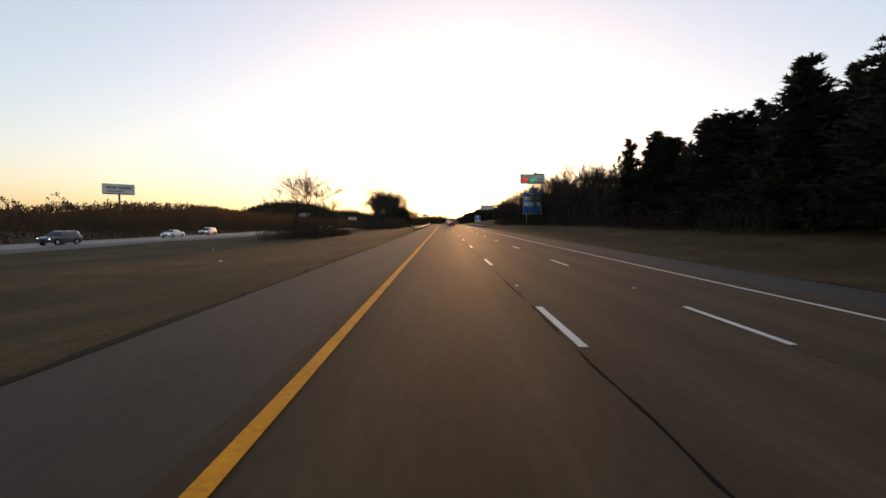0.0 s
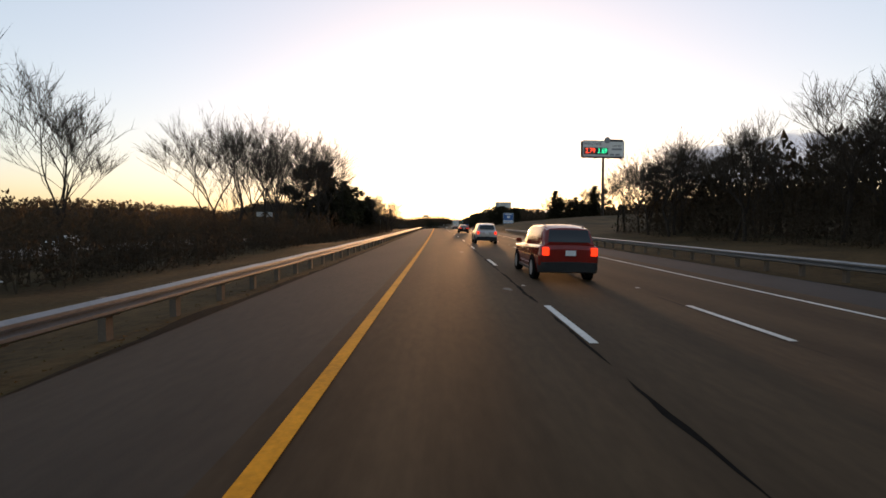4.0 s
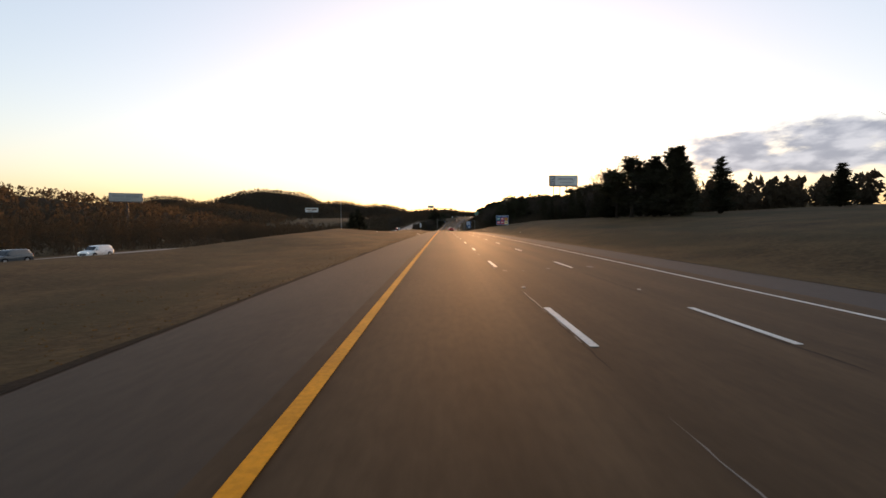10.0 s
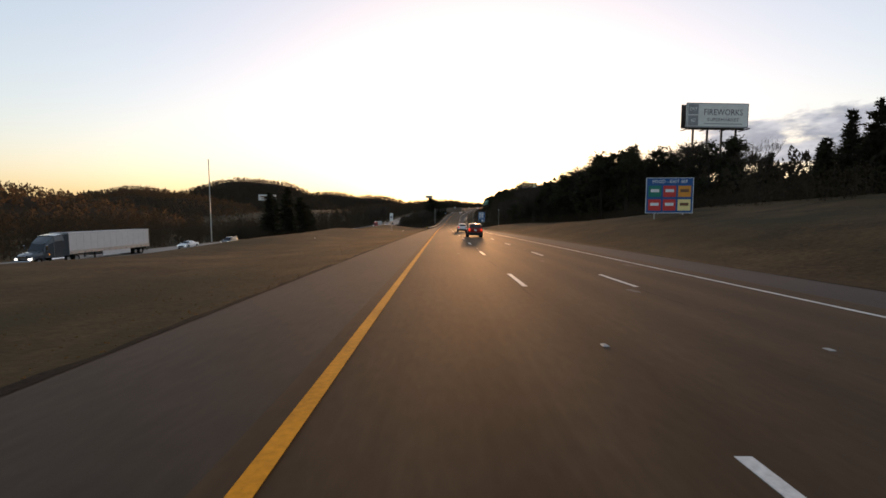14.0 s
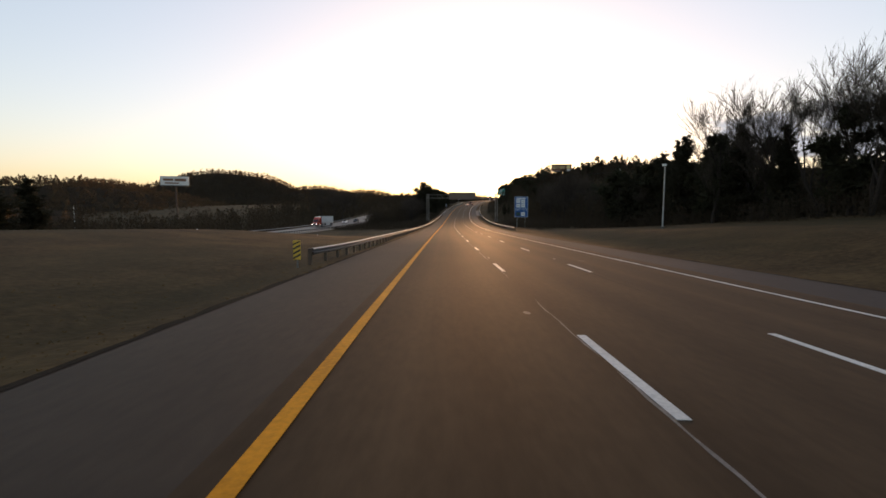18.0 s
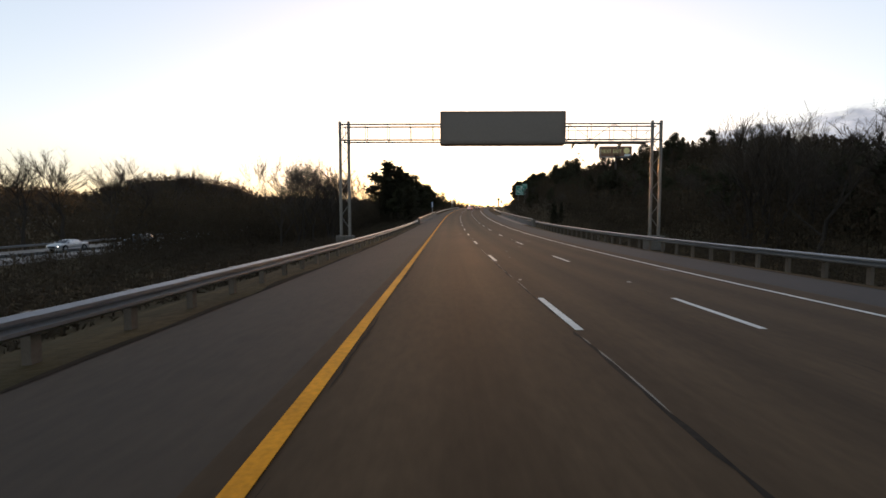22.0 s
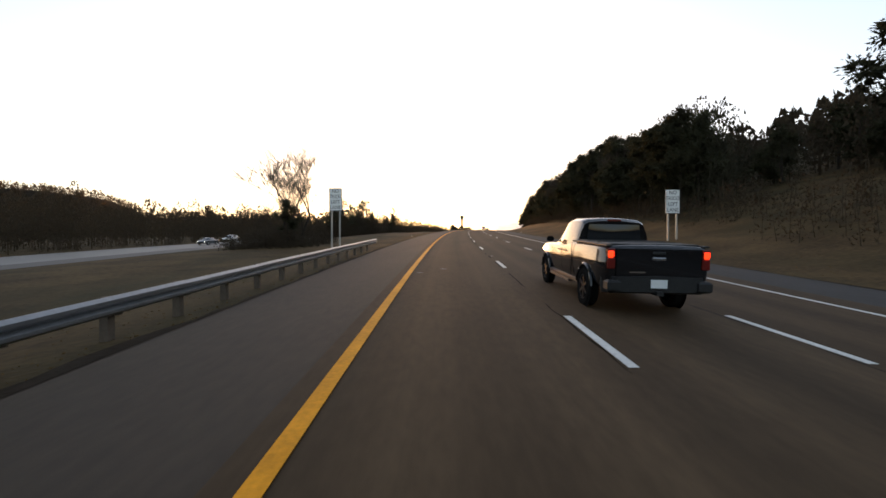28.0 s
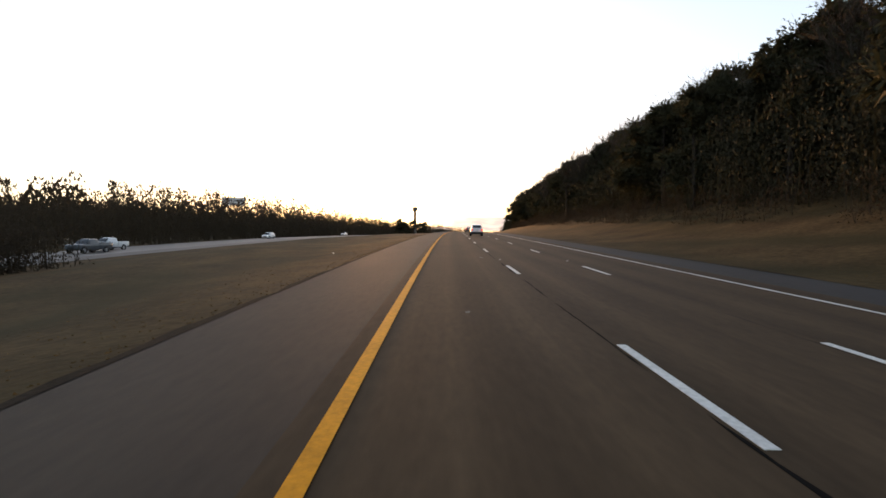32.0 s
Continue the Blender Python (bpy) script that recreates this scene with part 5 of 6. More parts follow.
M_PLATE = material("plate", (0.6, 0.62, 0.62), 0.5, vary=0.1, scale=10)
M_BLACK_PAINT = paint("black_car_paint", (0.006, 0.006, 0.007))
M_TRUCK_WHITE = material("white_truck_panel", (0.64, 0.64, 0.63), 0.14, vary=0.08, scale=1.2, bump=0.02, bump_scale=3)


def lathe(profile, n=24):
    """Turn (x, radius) pairs about the x axis."""
    sh = Shape()
    rows = [[(x, r * math.cos(2 * math.pi * k / n), r * math.sin(2 * math.pi * k / n)) for k in range(n + 1)] for x, r in profile]
    return sh.grid(rows)


WHEELS = {}


def wheel_meshes(rad, width, rim, spokes, dark):
    key = (rad, width, rim, spokes, dark)
    if key not in WHEELS:
        w = width / 2
        tyre = lathe([(-w, rim), (-w, rad - 0.03), (-w + 0.03, rad), (w - 0.03, rad), (w, rad - 0.03), (w, rim), (w - 0.03, rim - 0.01)]).mesh("tyre", M_TYRE, True)
        sh = lathe([(w - 0.012, rim), (w - 0.012, rim - 0.025), (w - 0.07, rim - 0.04), (-w, rim - 0.04)])
        for k in range(spokes):
            a = 2 * math.pi * k / spokes
            sh.box(w - 0.06, w - 0.012, -0.028, 0.028, 0.03, rim - 0.02, Matrix.Rotation(a, 4, "X"))
        sh.add(*_disc(w - 0.016, 0.07, 14))
        metal = sh.mesh("rim", M_DARKRIM if dark else M_RIM)
        back = Shape().add(*_disc(w - 0.09, rim, 20)).mesh("brake_disc", M_TRIM)
        WHEELS[key] = (tyre, metal, back)
    return WHEELS[key]


def _disc(x, r, n):
    return [(x, 0, 0)] + [(x, r * math.cos(2 * math.pi * k / n), r * math.sin(2 * math.pi * k / n)) for k in range(n)], [(0, 1 + k, 1 + (k + 1) % n) for k in range(n)]


def wheel(parent, x, y, rad, width=0.24, rim=None, spokes=10, dark=False, name="wheel"):
    side = 1 if x > 0 else -1
    tyre, metal, back = wheel_meshes(rad, width, rim or rad * 0.68, spokes, dark)
    w = part(name, tyre, None, parent)
    w.matrix_basis = pose(x, y, rad, 0, 0, 0 if side > 0 else 180)
    part("rim", metal, None, w)
    part("brake_disc", back, None, w)
    return w


def loft(sections):
    """Skin over cross sections given as half outlines (x, z) at each y, mirrored, with closed ends."""
    sh, rows = Shape(), []
    for y, half in sections:
        right = [(x, y, z) for x, z in half]
        rows.append(right + [(-x, y, z) for x, y, z in reversed(right)])
        rows[-1].append(rows[-1][0])
    sh.grid(rows)
    n = len(rows[0]) - 1
    sh.f.append(tuple(range(n)))
    o = (len(rows) - 1) * len(rows[0])
    sh.f.append(tuple(o + i for i in reversed(range(n))))
    return sh


def body_half(w, z0, z1, crown=0.03):
    m = 0.5 * (z0 + z1)
    return [(0, z0), (w * 0.84, z0), (w * 0.93, z0 + 0.03), (w * 0.965, z0 + 0.10), (w * 0.985, m - 0.12), (w * 0.99, m - 0.02), (w, m + 0.10), (w * 0.992, m + 0.125), (w * 0.975, z1 - 0.10),
            (w * 0.955, z1 - 0.04), (w * 0.90, z1 - 0.004), (w * 0.7, z1 + crown * 0.5), (w * 0.4, z1 + crown * 0.9), (0, z1 + crown)]


def eased(rows, steps=4):
    """Rows of numbers, the first one rising, filled in along smooth curves."""
    out = []
    for i in range(len(rows) - 1):
        p, a, b, q = rows[max(0, i - 1)], rows[i], rows[i + 1], rows[min(len(rows) - 1, i + 2)]
        for k in range(steps):
            t = k / steps
            y = a[0] + (b[0] - a[0]) * t
            row = [y]
            for j in range(1, len(a)):
                h = b[0] - a[0]
                ma = (b[j] - p[j]) / max(1e-6, b[0] - p[0]) * h
                mb = (q[j] - a[j]) / max(1e-6, q[0] - a[0]) * h
                if (a[j] - p[j]) * (b[j] - a[j]) <= 0:
                    ma = 0.0
                if (b[j] - a[j]) * (q[j] - b[j]) <= 0:
                    mb = 0.0
                row.append((2 * t ** 3 - 3 * t ** 2 + 1) * a[j] + (t ** 3 - 2 * t ** 2 + t) * ma + (3 * t ** 2 - 2 * t ** 3) * b[j] + (t ** 3 - t ** 2) * mb)
            out.append(row)
    return out + [list(rows[-1])]


def cabin_half(wb, zb, wt, zt):
    return [(0, zb - 0.03), (wb, zb - 0.03), (wb * 0.5 + wt * 0.5 + 0.015, 0.5 * (zb + zt)), (wt + 0.01, zt - 0.07), (wt * 0.86, zt - 0.01), (wt * 0.4, zt + 0.02), (0, zt + 0.025)]


def pane(parent, name, corners, label="", off=0.016, flip=False):
    """A slightly bowed window pane laid over four corners."""
    a, b, c, d = (Vector(p) for p in corners)
    nrm = (b - a).cross(d - a).normalized() * off
    rows = []
    for i in range(5):
        f = i / 4
        l, r = a.lerp(d, f), b.lerp(c, f)
        rows.append([l.lerp(r, g / 4) + nrm * (1 + 2.0 * math.sin(math.pi * g / 4) * math.sin(math.pi * f)) for g in range(5)])
    return part(name, Shape().grid(rows), M_GLASS, parent, label, smooth=True)


def car(kind, label, mat, m, lights=True, spokes=10, dark_rims=False, heads=False):
    """kind: sedan, suv or pickup; y runs forward, the wheels stand on z = 0."""
    ob = thing({"sedan": "car", "suv": "suv", "pickup": "pickup_truck"}[kind], label, {"sedan": "car", "suv": "car", "pickup": "pickup truck"}[kind], "traffic", m)
    if kind == "sedan":
        L, W, rad, axles, z0 = 4.9, 0.93, 0.345, (-1.48, 1.47), 0.20
        hull = [(-2.455, .72, .40, .93), (-2.43, .80, .33, .985), (-2.38, .86, .29, 1.015), (-2.2, .91, .24, 1.045), (-1.6, .93, .2, 1.03), (-0.6, .93, .2, .99), (0.6, .93, .2, .96), (1.2, .925, .2, .95), (1.9, .90, .22, .88), (2.25, .84, .26, .76), (2.45, .70, .36, .62)]
        cab = [(-1.95, .74, 1.03, .62, 1.06), (-1.35, .77, 1.02, .60, 1.255), (-1.0, .78, 1.01, .60, 1.39), (-0.75, .79, 1.0, .60, 1.44), (0.0, .80, .98, .60, 1.455), (0.45, .80, .97, .60, 1.40), (1.25, .78, .95, .68, .98)]
        rear_glass = [(-.57, -1.86, 1.09), (.57, -1.86, 1.09), (.50, -1.04, 1.405), (-.50, -1.04, 1.405)]
        front_glass = [(.66, 1.22, .99), (-.66, 1.22, .99), (-.54, .46, 1.40), (.54, .46, 1.40)]
        sides = [((0.80, 1.0, 0.99), (0.80, -0.02, 1.0), (0.64, -0.02, 1.40), (0.63, 0.40, 1.35)), ((0.80, -0.08, 1.0), (0.79, -0.95, 1.02), (0.63, -0.86, 1.36), (0.64, -0.08, 1.40)), ((0.785, -1.0, 1.03), (0.77, -1.5, 1.06), (0.64, -1.18, 1.28), (0.63, -0.91, 1.35))]
    elif kind == "suv":
        L, W, rad, axles, z0 = 4.8, 0.95, 0.37, (-1.42, 1.42), 0.26
        hull = [(-2.4, .84, .45, 1.0), (-2.33, .90, .34, 1.12), (-2.1, .94, .28, 1.14), (-0.6, .95, .26, 1.10), (0.9, .95, .26, 1.06), (1.5, .94, .26, 1.04), (2.1, .89, .30, .96), (2.4, .76, .42, .80)]
        cab = [(-2.3, .80, 1.12, .66, 1.25), (-2.12, .81, 1.12, .66, 1.66), (-1.0, .83, 1.11, .68, 1.76), (0.2, .83, 1.08, .68, 1.74), (0.6, .82, 1.07, .66, 1.62), (1.3, .80, 1.05, .72, 1.08)]
        rear_glass = [(-.66, -2.31, 1.24), (.66, -2.31, 1.24), (.60, -2.15, 1.62), (-.60, -2.15, 1.62)]
        front_glass = [(.70, 1.27, 1.09), (-.70, 1.27, 1.09), (-.60, .62, 1.62), (.60, .62, 1.62)]
        sides = [((0.835, 1.0, 1.1), (0.835, 0.0, 1.11), (0.71, 0.0, 1.66), (0.70, 0.48, 1.60)), ((0.835, -0.07, 1.11), (0.835, -1.0, 1.13), (0.71, -1.0, 1.67), (0.71, -0.07, 1.66)), ((0.83, -1.07, 1.14), (0.82, -2.05, 1.18), (0.70, -1.98, 1.58), (0.71, -1.07, 1.67))]
    else:
        L, W, rad, axles, z0 = 5.85, 1.0, 0.41, (-1.67, 1.98), 0.42
        hull = [(-2.9, .94, .58, 1.32), (-2.84, .99, .52, 1.36), (-0.62, 1.0, .46, 1.34), (0.4, 1.0, .44, 1.24), (1.2, 1.0, .44, 1.22), (2.3, .98, .46, 1.20), (2.75, .94, .5, 1.14), (2.92, .84, .58, 1.02)]
        cab = [(-0.62, .86, 1.28, .70, 1.84), (-0.5, .87, 1.27, .71, 1.90), (0.2, .88, 1.25, .72, 1.92), (0.75, .88, 1.24, .70, 1.84), (1.5, .86, 1.21, .78, 1.24)]
        rear_glass = [(-.66, -.63, 1.36), (.66, -.63, 1.36), (.60, -.63, 1.78), (-.60, -.63, 1.78)]
        front_glass = [(.74, 1.47, 1.26), (-.74, 1.47, 1.26), (-.62, .78, 1.84), (.62, .78, 1.84)]
        sides = [((0.885, 1.2, 1.27), (0.885, 0.30, 1.28), (0.735, 0.30, 1.84), (0.73, 0.62, 1.80)), ((0.885, 0.22, 1.28), (0.875, -0.48, 1.30), (0.73, -0.44, 1.82), (0.735, 0.22, 1.84))]
    part("body", loft([(y, body_half(w, a, b)) for y, w, a, b in eased(hull)]), mat, ob, smooth=True)
    part("cabin", loft([(y, cabin_half(*c)) for y, *c in eased(cab, 3)]), mat, ob, smooth=True)
    pane(ob, "rear_window", rear_glass)
    pane(ob, "windscreen", front_glass)
    for side in (1, -1):
        for q in sides:
            c = [(x * side, y, z) for x, y, z in q]
            pane(ob, "side_window", c if side > 0 else [c[1], c[0], c[3], c[2]])
        for y in axles:
            # flat black disc on the body paints the shade inside the wheel opening
            sh = Shape().add(*_disc(0, rad + 0.075, 24))
            ar = part("arch_shade", sh, M_GAP_SHADE, ob)
            ar.matrix_basis = pose(side * (W + 0.003), y, rad + 0.01, 0, 0, 0 if side > 0 else 180)
            wheel(ob, side * (W - 0.085), y, rad, spokes=spokes, dark=dark_rims)
        mz = cab[-1][2] + 0.06
        part("mirror", loft([(axles[1] - 0.62, [(0, mz), (0.09, mz), (0.11, mz + 0.09), (0.06, mz + 0.15), (0, mz + 0.15)]), (axles[1] - 0.48, [(0, mz + 0.03), (0.06, mz + 0.03), (0.07, mz + 0.08), (0.04, mz + 0.12), (0, mz + 0.12)])]).mesh("mirror", mat), None, ob).matrix_basis = pose(side * (W + 0.05), 0, 0)
        zl = hull[1][3] - 0.13
        y0 = hull[0][0]
        if kind == "sedan":
            tl = Shape().grid([[(side * x, y - 0.02, z) for x, y, z in r] for r in (((.40, -2.46, .90), (.64, -2.45, .915), (.82, -2.41, .93), (.885, -2.30, .945), (.925, -2.10, .95)), ((.40, -2.47, .80), (.64, -2.465, .78), (.84, -2.425, .77), (.91, -2.31, .79), (.94, -2.10, .83)))])
        elif kind == "suv":
            tl = Shape().box(side * .74 - .1, side * .74 + .1, y0 - 0.03, y0 + 0.06, zl - 0.16, zl + 0.10, bev=0.02)
        else:
            tl = Shape().box(side * .91 - .05, side * .91 + .06, y0 - 0.03, y0 + 0.1, zl - 0.09, zl + 0.055, bev=0.02)
            part("lamp_cover", Shape().box(side * .90 - .07, side * .90 + .075, y0 - 0.02, y0 + 0.1, zl - 0.091, zl + 0.09, bev=0.015), M_DARKRED, ob)
            part("lamp_cover", Shape().box(side * .90 - .07, side * .90 + .075, y0 - 0.028, y0 + 0.1, zl - 0.30, zl - 0.092, bev=0.015), M_DARKRED, ob)
        lamp = part("tail_light", tl, M_DARKRED if kind == "sedan" else M_TAIL if lights else M_RED_FILM, ob, "lit red tail light" if lights else "")
        if kind == "sedan" and lights:
            v = tl.v
            for lo, hi in ((0.06, 0.26), (0.42, 0.60), (0.76, 0.92)):
                rows = [[Vector(v[j]).lerp(Vector(v[j + 5]), f) + Vector((side * 0.004, -0.006, 0)) for j in range(4 if lo < 0.5 else 3)] for f in (lo, hi)]
                part("light_bar", Shape().grid(rows), M_TAIL, lamp)
        yf = hull[-1][0]
        part("headlight", Shape().box(side * .62 - .16, side * .62 + .16, yf - 0.30, yf - 0.06, hull[-1][3] - 0.10, hull[-1][3] + 0.04, bev=0.03), M_HEAD if heads else M_LAMP, ob)
        for k, y in enumerate((0.28, -0.72) if kind != "pickup" else (0.55, 0.0)):
            part("door_handle", Shape().box(side * (W - 0.012) - 0.012, side * (W - 0.012) + 0.022, y - 0.11, y + 0.11, hull[4 if kind != "pickup" else 3][3] - 0.16, hull[4 if kind != "pickup" else 3][3] - 0.12, bev=0.008), M_CHROME if kind == "sedan" else M_TRIM, ob)
        part("sill", Shape().box(side * (W - 0.03) - 0.03, side * (W - 0.03) + 0.035, axles[0] + rad + 0.1, axles[1] - rad - 0.1, z0 + 0.0, z0 + 0.10, bev=0.02), M_CHROME if kind == "sedan" else M_TRIM, ob)
    gaps = {"sedan": (1.02, -0.05, -0.98), "suv": (1.02, -0.03, -1.03), "pickup": (1.42, 0.27, -0.5)}[kind]
    for side in (1, -1):
        for y in gaps:
            za, zb = z0 + 0.12, {"sedan": 0.95, "suv": 1.06, "pickup": 1.20}[kind]
            part("door_gap", Shape().grid([[(side * (W * k + 0.003), y + dy, z) for k, z in ((0.968, za), (0.992, 0.5 * (za + zb) - 0.03), (1.0, 0.5 * (za + zb) + 0.09), (0.975, zb))] for dy in (-0.006, 0.006)]), M_GAP_SHADE, ob)
        if kind == "sedan":
            part("window_trim", Shape().tube([(side * 0.818, 1.05, 0.985), (side * 0.822, 0.0, 0.995), (side * 0.812, -0.95, 1.015), (side * 0.79, -1.5, 1.055), (side * 0.66, -1.2, 1.29)], 0.009, 5), M_CHROME, ob)
    yb = {"sedan": -2.45}.get(kind, hull[0][0])
    part("rear_bumper", loft([(yb - 0.07, [(0, z0 + .08), (W * .78, z0 + .08), (W * .82, z0 + .2), (W * .80, z0 + .36), (0, z0 + .38)]), (yb + 0.02, [(0, z0 + .04), (W * .88, z0 + .04), (W * .92, z0 + .2), (W * .90, z0 + .37), (0, z0 + .40)]), (yb + 0.3, [(0, z0 + .02), (W * .95, z0 + .02), (W * .99, z0 + .2), (W * .97, z0 + .36), (0, z0 + .36)])]), M_TRIM if kind != "sedan" else mat, ob, smooth=True)
    pz = {"sedan": 0.80, "suv": 0.92, "pickup": 0.66}[kind]
    part("number_plate", Shape().box(-0.155, 0.155, yb - 0.095, yb - 0.07, pz - 0.08, pz + 0.08), M_PLATE, ob)
    part("grille", Shape().box(-0.45, 0.45, hull[-1][0] - 0.02, hull[-1][0] + 0.02, z0 + 0.18, z0 + 0.42, bev=0.02), M_TRIM, ob)
    if kind == "sedan":
        part("antenna_fin", loft([(-1.05, [(0, 1.44), (.03, 1.44), (.012, 1.49), (0, 1.50)]), (-0.85, [(0, 1.45), (.012, 1.45), (.006, 1.462), (0, 1.463)])]), M_TRIM, ob)
        part("badge", Shape().tube([(0, -2.452, 0.955), (0, -2.44, 0.955)], 0.04, 12), M_CHROME, ob)
        part("boot_lip", Shape().box(-0.62, 0.62, -2.40, -2.28, 1.04, 1.065, bev=0.01), mat, ob)
    if kind == "pickup":
        part("bed_cover", Shape().box(-0.86, 0.86, -2.74, -0.68, 1.36, 1.41, bev=0.015), M_TRIM, ob, "black folding bed cover")
        part("tailgate", Shape().box(-0.80, 0.80, -2.935, -2.88, 0.78, 1.34, bev=0.02), mat, ob)
        part("badge", Shape().box(-0.13, 0.13, -2.955, -2.935, 1.10, 1.16, bev=0.01), M_CHROME, ob)
        part("brake_lamp", Shape().box(-0.16, 0.16, -0.64, -0.60, 1.86, 1.90), M_DARKRED, ob)
        for side in (1, -1):
            part("bed_rail", Shape().box(side * 0.93 - 0.06, side * 0.93 + 0.06, -2.86, -0.66, 1.35, 1.39, bev=0.01), M_TRIM, ob)
        for side in (1, -1):
            for y in axles:
                part("fender_flare", Shape().tube([(side * (W + 0.005), y + (rad + 0.09) * math.cos(a), rad + (rad + 0.09) * math.sin(a)) for a in (radians(8 + 164 * k / 14) for k in range(15))], 0.035, 6), mat, ob)
            part("bed_gap", Shape().box(side * (W + 0.002) - 0.004, side * (W + 0.002) + 0.004, -0.665, -0.635, 0.55, 1.33), M_GAP_SHADE, ob)
            part("bumper_corner", Shape().box(side * 0.86 - 0.13, side * 0.86 + 0.13, -3.03, -2.80, 0.50, 0.72, bev=0.04), M_TRIM, ob)
            part("running_board", Shape().box(side * 0.97 - 0.05, side * 0.97 + 0.07, -0.5, 1.4, 0.36, 0.42, bev=0.015), M_TRIM, ob)
        part("cover_fold", Shape().box(-0.86, 0.86, -1.40, -1.37, 1.408, 1.425), M_TRIM, ob)
        part("cover_fold", Shape().box(-0.86, 0.86, -2.06, -2.03, 1.408, 1.425), M_TRIM, ob)
        part("gate_handle", Shape().box(-0.12, 0.12, -2.95, -2.93, 1.22, 1.27, bev=0.008), M_TRIM, ob)
        part("line_of_print", Shape().box(-0.55, -0.25, -2.945, -2.935, 0.86, 0.885), M_CHROME, ob)
        part("tow_hitch", Shape().box(-0.06, 0.06, -3.06, -2.8, 0.44, 0.52), M_TRIM, ob)
    if kind == "suv":
        for side in (1, -1):
            part("roof_rail", Shape().tube([(side * .62, -1.8, 1.76), (side * .63, -0.8, 1.81), (side * .62, 0.3, 1.78)], 0.018, 5), M_TRIM, ob)
    return ob


def stand(s, u, turn=0.0):
    """A pose on the near carriageway, tilted with grade and cross fall."""
    x, y, z, a, g = road_at(s)
    p = P(s, u, cross_fall(u))
    return pose(p.x, p.y, p.z, math.degrees(math.atan(g)), 1.15, math.degrees(a) + turn)


def stand_far(s, u):
    p = P(s, u, _col(LEFT, 2, s) + 0.16 + 0.02 * (u + 50))
    return pose(p.x, p.y, p.z, 0, 0, heading(s) + 180)


car("sedan", "glossy black saloon with lit red tail lights in the middle lane", M_BLACK_PAINT, stand(217.6, 5.75))
car("pickup", "black pickup truck with a covered bed and lit tail lights", paint("black_pickup_paint", (0.007, 0.007, 0.008)), stand(1041.2, 5.3), spokes=6, dark_rims=True)
M_RED_PAINT, M_WHITE_PAINT = paint("dark_red_paint", (0.16, 0.015, 0.01)), paint("white_paint_gloss", (0.68, 0.68, 0.67))
M_SILVER_PAINT, M_GREY_PAINT = material("silver_paint", (0.42, 0.42, 0.42), 0.28, 0.5, vary=0.1, scale=2, coat=0.5), paint("grey_paint", (0.07, 0.075, 0.08))
car("suv", "dark red sport utility car far ahead in the middle lane", M_RED_PAINT, stand(152, 5.2))
car("suv", "silver sport utility car far ahead in the middle lane", M_SILVER_PAINT, stand(176, 5.2))
car("suv", "dark red sport utility car with lit tail lights", M_RED_PAINT.copy(), stand(556, 5.3))
car("suv", "white sport utility car far ahead on the motorway", M_WHITE_PAINT, stand(592, 5.3))
car("suv", "white sport utility car driving up the grade", M_WHITE_PAINT, stand(997, 5.3))
car("sedan", "grey saloon driving up the grade in the outer lane", M_GREY_PAINT, stand(1016, 8.6))
car("suv", "white sport utility car ahead near the crest", M_WHITE_PAINT, stand(1243, 5.2))
car("sedan", "dark saloon ahead near the crest", M_GREY_PAINT, stand(1290, 5.2))
ONCOMING = [(49, -47, "suv", M_GREY_PAINT), (77, -50, "sedan", M_WHITE_PAINT), (95, -53, "suv", M_SILVER_PAINT), (173, -49, "sedan", M_SILVER_PAINT), (196, -50, "suv", M_WHITE_PAINT), (377, -50, "sedan", M_WHITE_PAINT),
            (415, -50, "suv", M_WHITE_PAINT), (404, -52, "suv", M_GREY_PAINT), (587, -50, "sedan", M_WHITE_PAINT), (598, -47, "suv", M_GREY_PAINT), (860, -50, "sedan", M_SILVER_PAINT), (869, -47, "suv", M_GREY_PAINT),
            (1115, -49, "sedan", M_GREY_PAINT), (1128, -52, "suv", M_SILVER_PAINT), (1233, -48, "pickup", M_GREY_PAINT), (1240, -51, "pickup", M_WHITE_PAINT), (1295, -51, "suv", M_WHITE_PAINT), (1365, -50, "sedan", M_SILVER_PAINT)]
COLOUR_WORDS = {M_GREY_PAINT.name: "dark grey", M_WHITE_PAINT.name: "white", M_SILVER_PAINT.name: "silver"}
for s, u, kind, mat in ONCOMING:
    car(kind, f"{COLOUR_WORDS[mat.name]} {dict(sedan='saloon car', suv='sport utility car', pickup='pickup truck')[kind]} with headlights on the far carriageway", mat, stand_far(s, u), lights=False, heads=True)


M_PANEL_GAP = material("panel_gap", (0.16, 0.16, 0.16), 0.6, vary=0.2, scale=3)


